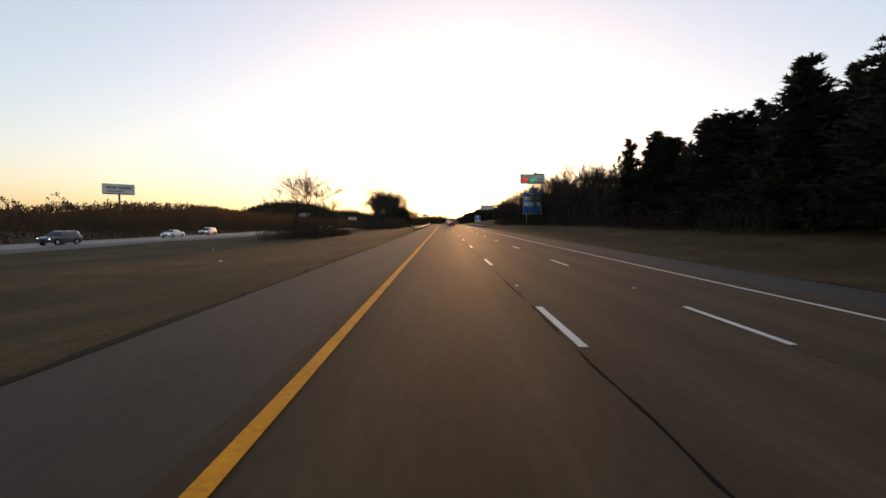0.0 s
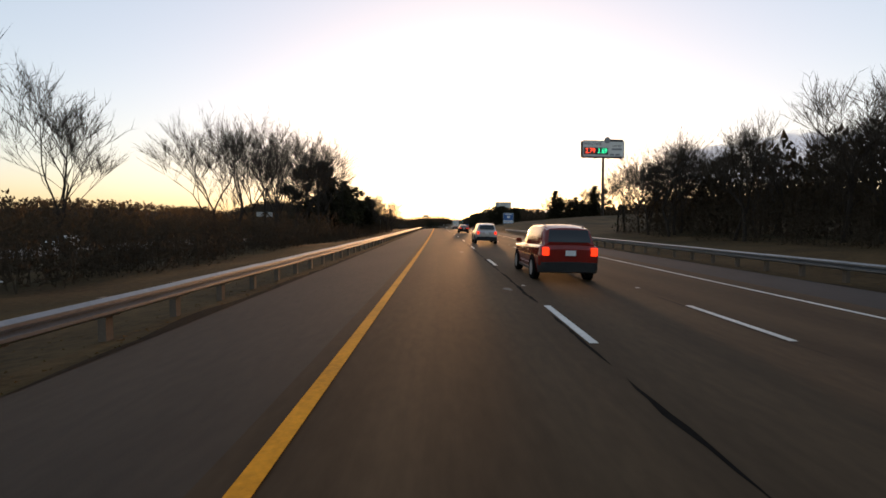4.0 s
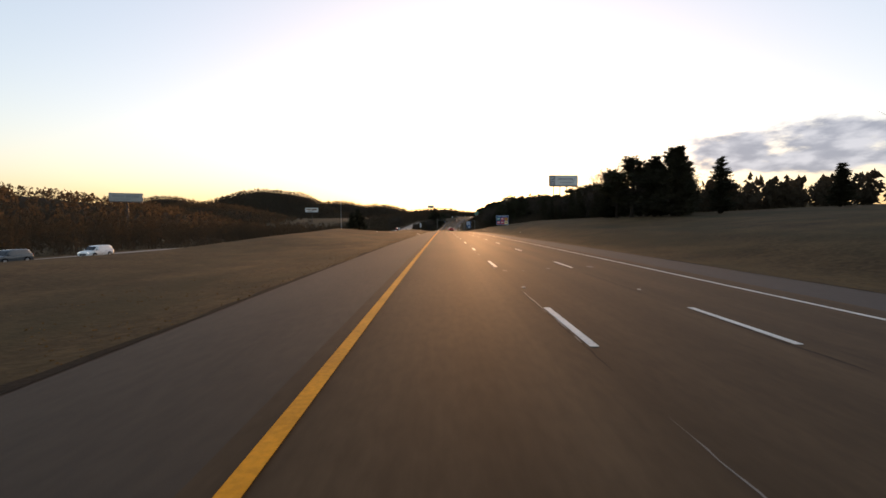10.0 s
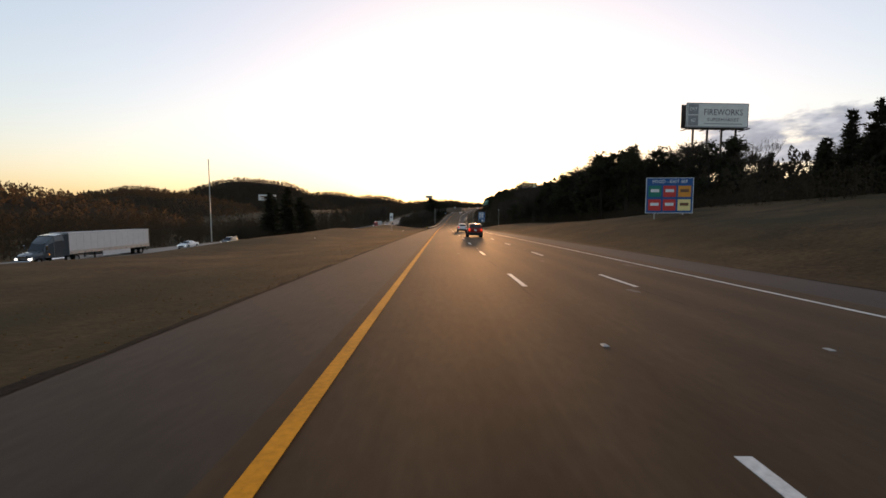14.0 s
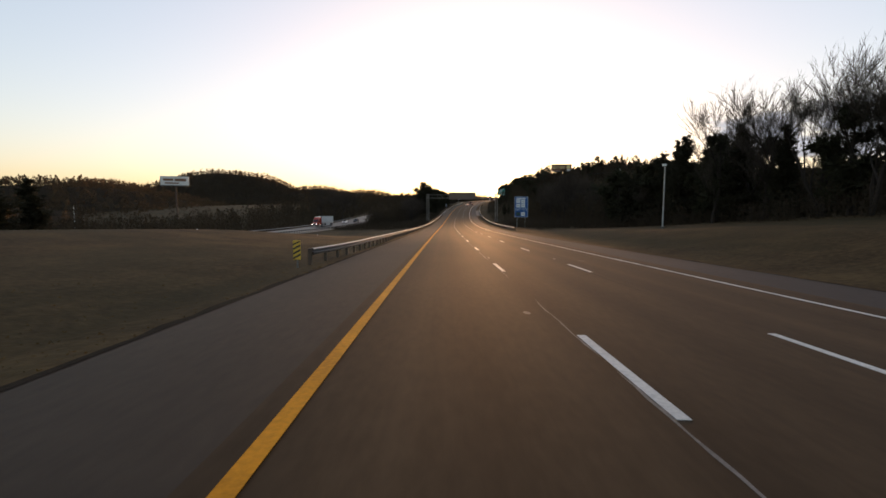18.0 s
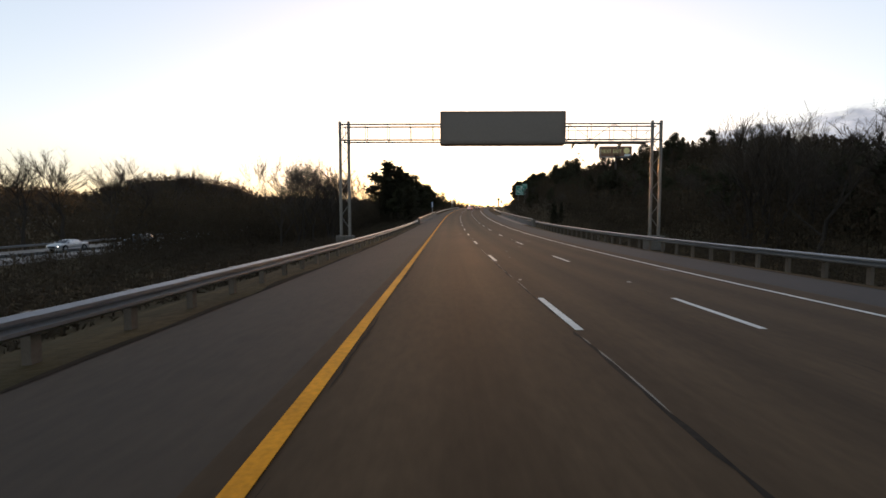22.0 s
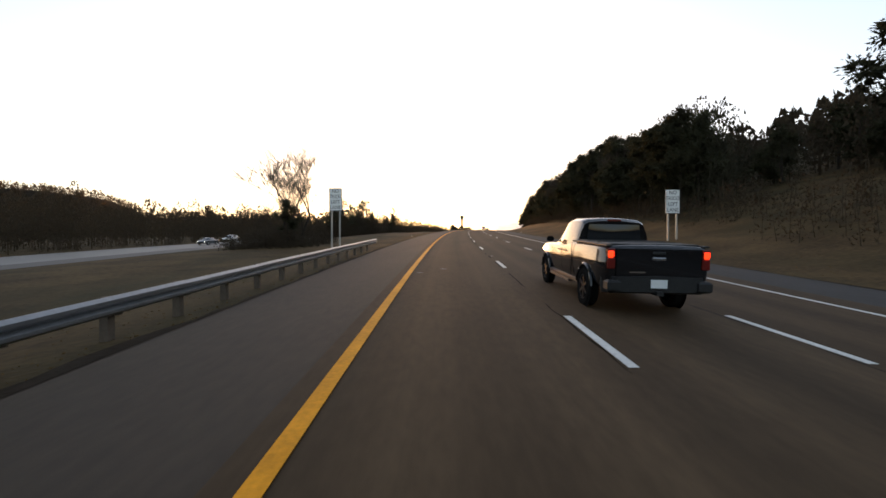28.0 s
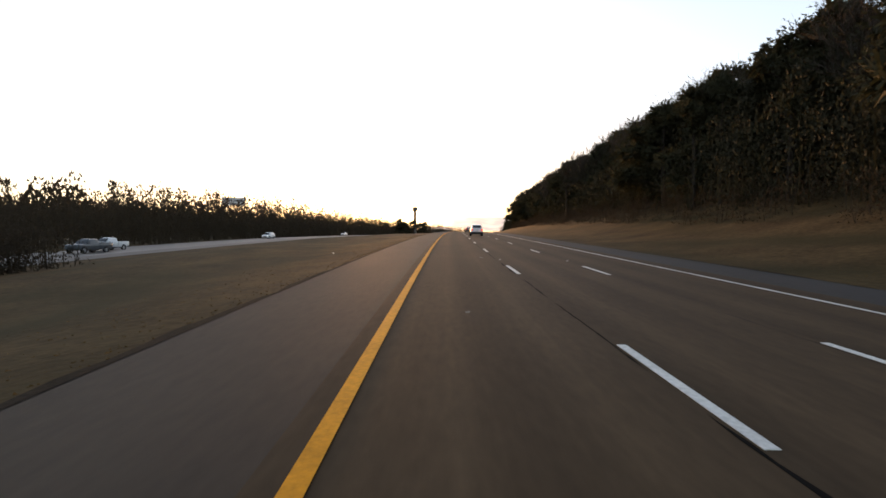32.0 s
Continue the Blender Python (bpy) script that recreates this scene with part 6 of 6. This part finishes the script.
def lorry(label, m, cab_mat, body_mat, marks=True):
    """A tractor with a long box trailer; the trailer's rear stands at y = 0."""
    ob = thing("semi_truck", label, "truck", "traffic", m)
    LT, W, Z0, Z1 = 16.2, 1.29, 1.18, 4.08
    box = part("trailer_body", Shape().box(-W, W, 0.04, LT, Z0, Z1, bev=0.02), M_PANEL_GAP, ob)
    for side in (1, -1):
        for k in range(13):
            y = 0.15 + k * 1.235
            part("side_panel", Shape().box(side * W - 0.006, side * W + 0.012, y, y + 1.205, Z0 + 0.42, Z1 - 0.14, bev=0.004), body_mat, box)
        part("bottom_rail", Shape().box(side * W - 0.02, side * W + 0.02, 0.06, LT, Z0 - 0.04, Z0 + 0.40, bev=0.01), material("rail_alloy", (0.46, 0.45, 0.43), 0.4, 0.5, vary=0.15, scale=3), box)
        part("top_rail", Shape().box(side * W - 0.02, side * W + 0.022, 0.06, LT, Z1 - 0.13, Z1 + 0.01, bev=0.01), M_TRUCK_WHITE, box)
        for k in range(14):
            y = 0.8 + k * 1.15
            part("slot", Shape().box(side * (W + 0.02), side * (W + 0.026), y, y + (0.3 if k % 3 else 0.16), Z0 + 0.10, Z0 + 0.17), M_BLACK if k % 3 else M_RED_FILM, box)
        part("side_skirt", Shape().box(side * (W - 0.03), side * (W - 0.01), 4.6, 10.4, 0.42, Z0 - 0.06), body_mat, ob)
        part("landing_leg", Shape().box(side * 0.75 - 0.06, side * 0.75 + 0.06, 11.2, 11.35, 0.32, Z0), M_TRIM, ob)
        door = part("rear_door", Shape().box(min(side * 0.02, side * (W - 0.07)), max(side * 0.02, side * (W - 0.07)), -0.01, 0.05, Z0 + 0.05, Z1 - 0.12, bev=0.012), body_mat, ob)
        for x in (0.14, 0.24):
            part("lock_rod", Shape().tube([(side * x, -0.05, Z0 + 0.1), (side * x, -0.05, Z1 - 0.16)], 0.018, 6), M_CHROME, door)
        for k in range(5):
            z = Z0 + 0.3 + k * 0.58
            part("hinge", Shape().box(side * (W - 0.06) - 0.07, side * (W - 0.06) + 0.05, -0.03, 0.0, z - 0.04, z + 0.04), M_STEEL, door)
        for x in (0.78, 1.02):
            part("tail_light", Shape().tube([(side * x, -0.03, Z0 - 0.08), (side * x, 0.03, Z0 - 0.08)], 0.065, 12), M_TAIL, ob, "lit red tail light")
        part("bumper_upright", Shape().box(side * 0.55 - 0.05, side * 0.55 + 0.05, 0.02, 0.10, 0.50, Z0 - 0.1), M_STEEL, ob)
        for y in (2.1, 3.35):
            wheel(ob, side * 1.10, y, 0.50, 0.30, 0.30, 8)
            wheel(ob, side * 0.76, y, 0.50, 0.28, 0.30, 8)
    part("door_header", Shape().box(-W, W, -0.01, 0.06, Z1 - 0.11, Z1 + 0.02, bev=0.01), M_STEEL, ob)
    for side in (1, -1):
        part("corner_post", Shape().box(side * (W - 0.03) - 0.035, side * (W - 0.03) + 0.035, -0.012, 0.08, Z0, Z1), M_STEEL, ob)
    for x in (-0.3, 0.0, 0.3):
        part("marker_lamp", Shape().box(x - 0.04, x + 0.04, -0.03, 0.0, Z1 - 0.08, Z1 - 0.04), M_TAIL, ob)
    part("rear_sill", Shape().box(-W, W, -0.02, 0.14, Z0 - 0.19, Z0 + 0.03, bev=0.01), M_STEEL, ob)
    part("underrun_bar", Shape().box(-1.1, 1.1, 0.0, 0.10, 0.46, 0.56, bev=0.01), M_STEEL, ob)
    part("bogie", Shape().box(-0.55, 0.55, 1.4, 4.1, 0.62, Z0), M_TRIM, ob)
    part("mud_flap", Shape().box(-1.2, -0.6, 1.45, 1.47, 0.25, 0.95), M_TRIM, ob)
    part("mud_flap", Shape().box(0.6, 1.2, 1.45, 1.47, 0.25, 0.95), M_TRIM, ob)
    part("number_plate", Shape().box(-1.0, -0.7, -0.035, -0.02, 0.84, 0.99), M_PLATE, ob)
    if marks:
        for k in range(4):
            z = Z1 - 0.50 - 0.42 * k
            part("name_mark", Shape().box(-0.80, -0.52, -0.018, -0.008, z - 0.17, z + 0.17, bev=0.004), M_TEAL, ob)
            y = 13.1 + 0.42 * k
            part("name_mark", Shape().box(-W - 0.014, -W - 0.004, y - 0.17, y + 0.17, Z1 - 1.25, Z1 - 0.65, bev=0.004), M_TEAL, ob)
        for x, z, w, h, mm in ((0.80, 3.55, 0.6, 0.09, M_RED_FILM), (0.80, 3.4, 0.56, 0.05, M_GREYTEXT), (0.80, 3.12, 0.5, 0.19, M_BROWN_FILM), (0.80, 2.72, 0.62, 0.11, M_GREYTEXT), (0.80, 2.24, 0.6, 0.07, M_GREYTEXT), (1.0, 1.95, 0.3, 0.14, M_GREYTEXT),
                               (0.95, 1.55, 0.2, 0.34, M_GOLD_FILM), (-0.80, 2.2, 0.6, 0.05, M_GREYTEXT), (-0.85, 1.5, 0.22, 0.16, M_BLACK)):
            part("print_mark", Shape().box(x - w / 2, x + w / 2, -0.018, -0.008, z - h / 2, z + h / 2), mm, ob)
    # tractor
    C = 16.0
    part("chassis", Shape().box(-0.45, 0.45, C - 1.6, C + 5.6, 0.62, 0.95, bev=0.02), M_TRIM, ob)
    part("sleeper", loft([(C + 0.75, [(0, 0.95), (1.20, 0.95), (1.24, 1.6), (1.22, 3.1), (1.08, 3.95), (0, 4.02)]), (C + 2.3, [(0, 0.95), (1.20, 0.95), (1.24, 1.6), (1.20, 3.0), (1.02, 3.75), (0, 3.82)])]), cab_mat, ob, smooth=False)
    part("cab", loft([(C + 2.3, [(0, 0.95), (1.19, 0.95), (1.22, 1.6), (1.16, 2.9), (1.0, 3.62), (0, 3.7)]), (C + 3.2, [(0, 0.95), (1.16, 0.95), (1.18, 1.6), (1.08, 2.6), (0.92, 2.95), (0, 3.02)]), (C + 3.75, [(0, 0.95), (1.12, 0.95), (1.12, 1.55), (1.06, 1.86), (0.98, 1.92), (0, 1.95)])]), cab_mat, ob)
    part("hood", loft([(C + 3.7, [(0, 0.8), (1.05, 0.8), (1.08, 1.4), (0.98, 1.82), (0, 1.9)]), (C + 4.9, [(0, 0.7), (0.92, 0.7), (0.95, 1.3), (0.84, 1.62), (0, 1.70)]), (C + 5.55, [(0, 0.6), (0.85, 0.6), (0.86, 1.2), (0.74, 1.42), (0, 1.48)])]), cab_mat, ob)
    part("front_bumper", Shape().box(-1.18, 1.18, C + 5.35, C + 5.75, 0.35, 0.75, bev=0.06), M_CHROME, ob)
    part("grille", Shape().box(-0.5, 0.5, C + 5.5, C + 5.6, 0.75, 1.38, bev=0.03), M_CHROME, ob)
    pane(ob, "windscreen", [(1.0, C + 3.76, 1.95), (-1.0, C + 3.76, 1.95), (-0.9, C + 3.24, 2.84), (0.9, C + 3.24, 2.84)], off=0.02)
    for side in (1, -1):
        c = [(side * 1.14, C + 3.5, 1.85), (side * 1.21, C + 2.62, 1.85), (side * 1.145, C + 2.62, 2.62), (side * 1.09, C + 3.2, 2.55)]
        pane(ob, "side_window", c if side > 0 else [c[1], c[0], c[3], c[2]], off=0.03)
        part("door_seam", Shape().box(side * 1.225, side * 1.24, C + 2.42, C + 2.45, 1.0, 2.9), M_GREYTEXT, ob)
        part("locker_door", Shape().box(side * 1.225, side * 1.25, C + 0.95, C + 1.5, 1.35, 2.9, bev=0.01), cab_mat, ob)
        part("fuel_tank", Shape().tube([(side * 0.95, C + 1.0, 0.68), (side * 0.95, C + 2.9, 0.68)], 0.30, 14), M_CHROME, ob)
        part("step", Shape().box(side * 1.05 - 0.16, side * 1.05 + 0.16, C + 2.95, C + 3.5, 0.42, 0.52, bev=0.02), M_STEEL, ob)
        part("mirror_arm", Shape().tube([(side * 1.15, C + 3.6, 1.9), (side * 1.48, C + 3.75, 1.85), (side * 1.48, C + 3.75, 2.6)], 0.02, 5), M_TRIM, ob)
        part("mirror", Shape().box(side * 1.48 - 0.1, side * 1.48 + 0.1, C + 3.68, C + 3.82, 1.95, 2.6, bev=0.02), M_CHROME, ob)
        part("fender", loft([(C + 4.0, [(0.0, 0.62), (0.36, 0.62), (0.36, 0.8), (0, 0.8)]), (C + 4.3, [(0, 1.0), (0.36, 1.0), (0.36, 1.2), (0, 1.22)]), (C + 4.8, [(0, 1.08), (0.36, 1.08), (0.36, 1.28), (0, 1.3)]), (C + 5.4, [(0, 0.8), (0.36, 0.8), (0.36, 1.1), (0, 1.15)])]).mesh("fender", cab_mat), None, ob).matrix_basis = pose(side * 0.9, 0, 0)
        part("headlight", Shape().box(side * 0.85 - 0.16, side * 0.85 + 0.16, C + 5.35, C + 5.58, 0.85, 1.08, bev=0.04), M_HEAD, ob)
        part("side_fairing", Shape().box(side * 1.22 - 0.02, side * 1.22 + 0.02, C + 0.2, C + 0.8, 1.0, 3.9), cab_mat, ob)
        part("marker_lamp", Shape().box(side * 1.25, side * 1.28, C + 3.2, C + 3.3, 1.35, 1.42), M_AMBER, ob)
        wheel(ob, side * 1.06, C + 4.65, 0.51, 0.30, 0.29, 8)
        for y in (C - 1.0, C + 0.32):
            wheel(ob, side * 1.08, y, 0.51, 0.30, 0.30, 8)
            wheel(ob, side * 0.74, y, 0.51, 0.28, 0.30, 8)
    return ob


lorry("white box semi-trailer with teal marks behind a white tractor", stand(327.8, 9.5), M_TRUCK_WHITE, M_TRUCK_WHITE)
lorry("white box semi-trailer behind a dark tractor on the far carriageway", stand_far(575, -51) , M_GREY_PAINT, M_TRUCK_WHITE, marks=False)
lorry("white box semi-trailer behind a red tractor on the far carriageway", stand_far(843, -52), paint("truck_red", (0.3, 0.03, 0.02)), M_TRUCK_WHITE, marks=False)

# ---------- clouds low over the woods ----------
def cloud_material(name, cells, cover, dark, light):
    """Soft broken cloud: noise thins it out towards its edges."""
    m = bpy.data.materials.new(name)
    m.use_nodes = True
    n, l = m.node_tree.nodes, m.node_tree.links
    n.remove(n["Principled BSDF"])
    tc, mp, sep = n.new("ShaderNodeTexCoord"), n.new("ShaderNodeMapping"), n.new("ShaderNodeSeparateXYZ")
    mp.inputs["Scale"].default_value = (cells[0], cells[1], 1)
    l.new(tc.outputs["UV"], mp.inputs["Vector"])
    l.new(tc.outputs["UV"], sep.inputs[0])
    puff, tone = n.new("ShaderNodeTexNoise"), n.new("ShaderNodeTexNoise")
    puff.inputs["Scale"].default_value, puff.inputs["Detail"].default_value, puff.inputs["Roughness"].default_value = 1.0, 7, 0.58
    tone.inputs["Scale"].default_value, tone.inputs["Detail"].default_value = 2.3, 5
    l.new(mp.outputs[0], puff.inputs["Vector"])
    l.new(mp.outputs[0], tone.inputs["Vector"])

    def ranged(src, a, b, c, d, smooth=True):
        k = n.new("ShaderNodeMapRange")
        k.interpolation_type = "SMOOTHSTEP" if smooth else "LINEAR"
        for i, v in zip(("From Min", "From Max", "To Min", "To Max"), (a, b, c, d)):
            k.inputs[i].default_value = v
        l.new(src, k.inputs["Value"])
        return k.outputs[0]

    def joined(op, a, b):
        k = n.new("ShaderNodeMath")
        k.operation = op
        l.new(a, k.inputs[0])
        l.new(b, k.inputs[1])
        return k.outputs[0]
    body = joined("MULTIPLY", ranged(sep.outputs["Y"], 0.0, 0.3, 0, 1), ranged(sep.outputs["Y"], 0.55, 1.0, 1, 0))
    body = joined("MULTIPLY", body, joined("MULTIPLY", ranged(sep.outputs["X"], 0.0, 0.3, 0, 1), ranged(sep.outputs["X"], 0.9, 1.0, 1, 0)))
    dens = joined("ADD", puff.outputs["Fac"], ranged(body, 0, 1, -cover, 0.12, False))
    alpha = ranged(dens, 0.42, 0.60, 0, 0.92)
    # both cloud tones are emitted: the evening light is put into the colour
    glow_node, clear, mix, col = n.new("ShaderNodeEmission"), n.new("ShaderNodeBsdfTransparent"), n.new("ShaderNodeMixShader"), n.new("ShaderNodeMix")
    col.data_type = "RGBA"
    col.inputs["A"].default_value, col.inputs["B"].default_value = (*dark, 1), (*light, 1)
    l.new(ranged(tone.outputs["Fac"], 0.35, 0.68, 0, 1), col.inputs["Factor"])
    l.new(col.outputs["Result"], glow_node.inputs["Color"])
    l.new(alpha, mix.inputs[0])
    l.new(clear.outputs[0], mix.inputs[1])
    l.new(glow_node.outputs[0], mix.inputs[2])
    l.new(mix.outputs[0], n["Material Output"].inputs["Surface"])
    return m


def cloud_bank(label, az0, az1, el0, el1, mat):
    """Far bank of cloud between two bearings and two heights, in degrees."""
    d, na, ne = 4200.0, 24, 8
    rows = []
    for j in range(ne + 1):
        e = radians(el0 + (el1 - el0) * j / ne)
        rows.append([Vector((math.sin(a) * d, 600 + math.cos(a) * d, math.tan(e) * d)) for a in (radians(az0 + (az1 - az0) * i / na) for i in range(na + 1))])
    ob = part("cloud_bank", Shape().grid(rows), mat)
    lay = ob.data.uv_layers.new(name="UVMap")
    for lp in ob.data.loops:
        j, i = divmod(lp.vertex_index, na + 1)
        lay.data[lp.index].uv = (i / na, j / ne)
    tagged(ob, label, "cloud", kind="structure")


cloud_bank("grey-blue evening cloud bank above the woods", 20, 76, 3.5, 13.0, cloud_material("evening_cloud", (8, 3.2), 0.30, (0.066, 0.070, 0.085), (0.13, 0.13, 0.142)))
cloud_bank("low grey cloud streak over the horizon", 6, 27, 0.3, 3.8, cloud_material("horizon_cloud", (3.5, 3.0), 0.40, (0.085, 0.078, 0.085), (0.16, 0.135, 0.12)))


# ---------- wear on the asphalt ----------
def seam(name, s0, s1, u, width, seed, label, gap=0.35, mat=M_SEAM):
    """A ragged dark joint between two lanes, broken here and there."""
    r, sh = random.Random(seed), Shape()
    s = s0
    while s < s1:
        n = r.randrange(6, 26)
        rows, w0 = [], width * r.uniform(0.35, 1.0)
        for i in range(n):
            k = min(1.0, i / 2, (n - 1 - i) / 2)
            c = u + 0.05 * noise.noise(Vector((s * 0.6, seed, 0))) + r.uniform(-0.012, 0.012)
            w = w0 * k * r.uniform(0.4, 1.3) + 0.002
            rows.append([P(s, c - w / 2, cross_fall(c) + 0.0035), P(s, c + w / 2, cross_fall(c) + 0.0035)])
            s += r.uniform(0.16, 0.4)
        sh.grid(rows)
        s += r.expovariate(1 / gap)
    tagged(part(name, sh, mat), label, "road seam", kind="stuff")


seam("road_seam", -12, 330, 3.46, 0.105, 61, "ragged dark joint beside the broken lane line", 0.4)
seam("road_seam", 330, 770, 3.46, 0.06, 62, "thin faint joint beside the broken lane line", 7.0, M_CRACK)
seam("road_seam", 770, 960, 3.47, 0.08, 68, "thin dark joint beside the broken lane line", 1.5, M_CRACK)
seam("road_seam", 960, 1260, 3.47, 0.085, 63, "dark joint beside the broken lane line", 0.8)
seam("road_seam", -12, 1260, 6.76, 0.05, 64, "thin dark joint in the outer lanes", 3.5, M_CRACK)
seam("road_seam", 1085, 1125, 0.5, 0.035, 65, "thin crack along the inner lane", 1.5, M_CRACK)
seam("road_seam", 780, 960, 0.16, 0.05, 66, "thin crack beside the yellow line", 1.5, M_CRACK)
M_OLD_PAINT = material("old_paint", (0.13, 0.115, 0.10), 0.8, vary=0.4, scale=12.0)
seam("old_line", 640, 965, 3.50, 0.045, 67, "thin pale remains of an old lane line", 1.2, M_OLD_PAINT)
seam("old_line", 290, 420, 3.49, 0.05, 69, "pale flakes of an old lane line", 9, M_OLD_PAINT)

marks = tagged(new("pavement_markers"), "small pale marker pads between the lane dashes", "road marking", kind="structure")
pad = Shape().add([(-0.055, -0.06, 0.004), (0.055, -0.06, 0.004), (0.05, 0.09, 0.004), (-0.05, 0.09, 0.004), (-0.03, -0.03, 0.018), (0.03, -0.03, 0.018), (0.03, 0.06, 0.018), (-0.03, 0.06, 0.018)],
                  [(4, 5, 6, 7), (0, 1, 5, 4), (1, 2, 6, 5), (2, 3, 7, 6), (3, 0, 4, 7)]).mesh("marker_pad", material("marker_ceramic", (0.30, 0.28, 0.25), 0.6, vary=0.25, scale=9.0))
for j in range(-1, 52):
    for u in (3.66, 6.96):
        s = 23.8 * j + 6.0
        p = P(s, u, cross_fall(u))
        x, y, z, a, g = road_at(s)
        piece("marker_pad", pad, marks, pose(p.x, p.y, p.z, math.degrees(math.atan(g)), 1.15, math.degrees(a)))


def blots(label, n, seed, mat, sizes, spots_u, height=0.0032, s_range=(-10, 1240)):
    """Flat irregular stains and patches on the carriageway."""
    r, sh = random.Random(seed), Shape()
    for _ in range(n):
        s, u = r.uniform(*s_range), r.choice(spots_u) + r.gauss(0, 0.25)
        rad, m = r.uniform(*sizes), 12
        ln = r.uniform(1.0, 3.2)
        pts = []
        for k in range(m):
            w = rad * r.uniform(0.5, 1.15)
            uu = u + w * math.cos(2 * math.pi * k / m)
            pts.append(P(s + ln * w * math.sin(2 * math.pi * k / m), uu, cross_fall(uu) + height))
        sh.add(pts, [tuple(range(m))])
    tagged(part("stain", sh, mat), label, "stain", kind="stuff")


M_STAIN = material("oil_stain", (0.024, 0.021, 0.019), 0.6, vary=0.35, scale=8.0)
M_PATCH = material("pale_scuff", (0.058, 0.045, 0.034), 0.8, vary=0.3, scale=8.0)
blots("dark oil stains on the lanes", 90, 71, M_STAIN, (0.04, 0.16), (0.6, 1.9, 3.0, 4.4, 5.2, 6.2, 8.0))
blots("pale scuffs on the lanes", 50, 72, M_PATCH, (0.05, 0.22), (4.0, 5.2, 7.2, 8.2, 9.4))
blots("pale worn patches on the bridge approach", 26, 73, M_PATCH, (0.08, 0.3), (6.5, 7.2, 8.0, 9.0), s_range=(925, 945))


def litter(n, seed):
    r = random.Random(seed)
    meshes = []
    for k in range(3):
        pts = [(x * r.uniform(0.5, 1.3), y * r.uniform(0.5, 1.3), z * r.uniform(0.5, 1.3)) for x, y, z in ((0.15, 0, 0.02), (0, 0.12, 0.03), (-0.15, 0, 0.02), (0, -0.12, 0.03), (0.02, 0.01, 0.10), (0, 0, -0.01))]
        me = Shape().add(pts, [(0, 1, 4), (1, 2, 4), (2, 3, 4), (3, 0, 4), (1, 0, 5), (2, 1, 5), (3, 2, 5), (0, 3, 5)]).mesh("litter", M_SIGN_WHITE)
        meshes.append(me)
    for i in range(n):
        s = r.uniform(0, 1230)
        u = r.choice((r.uniform(15, 24), r.uniform(-12, -4.5), r.uniform(-24, -12)))
        ob = new("litter", r.choice(meshes))
        p = P(s, u, ground_h(s, u))
        ob.matrix_basis = pose(p.x, p.y, p.z, 0, 0, r.uniform(0, 360)) @ Matrix.Scale(r.uniform(0.6, 1.3), 4)
        tagged(ob, "scrap of pale litter lying in the dry grass", "litter", "litter")


litter(44, 77)
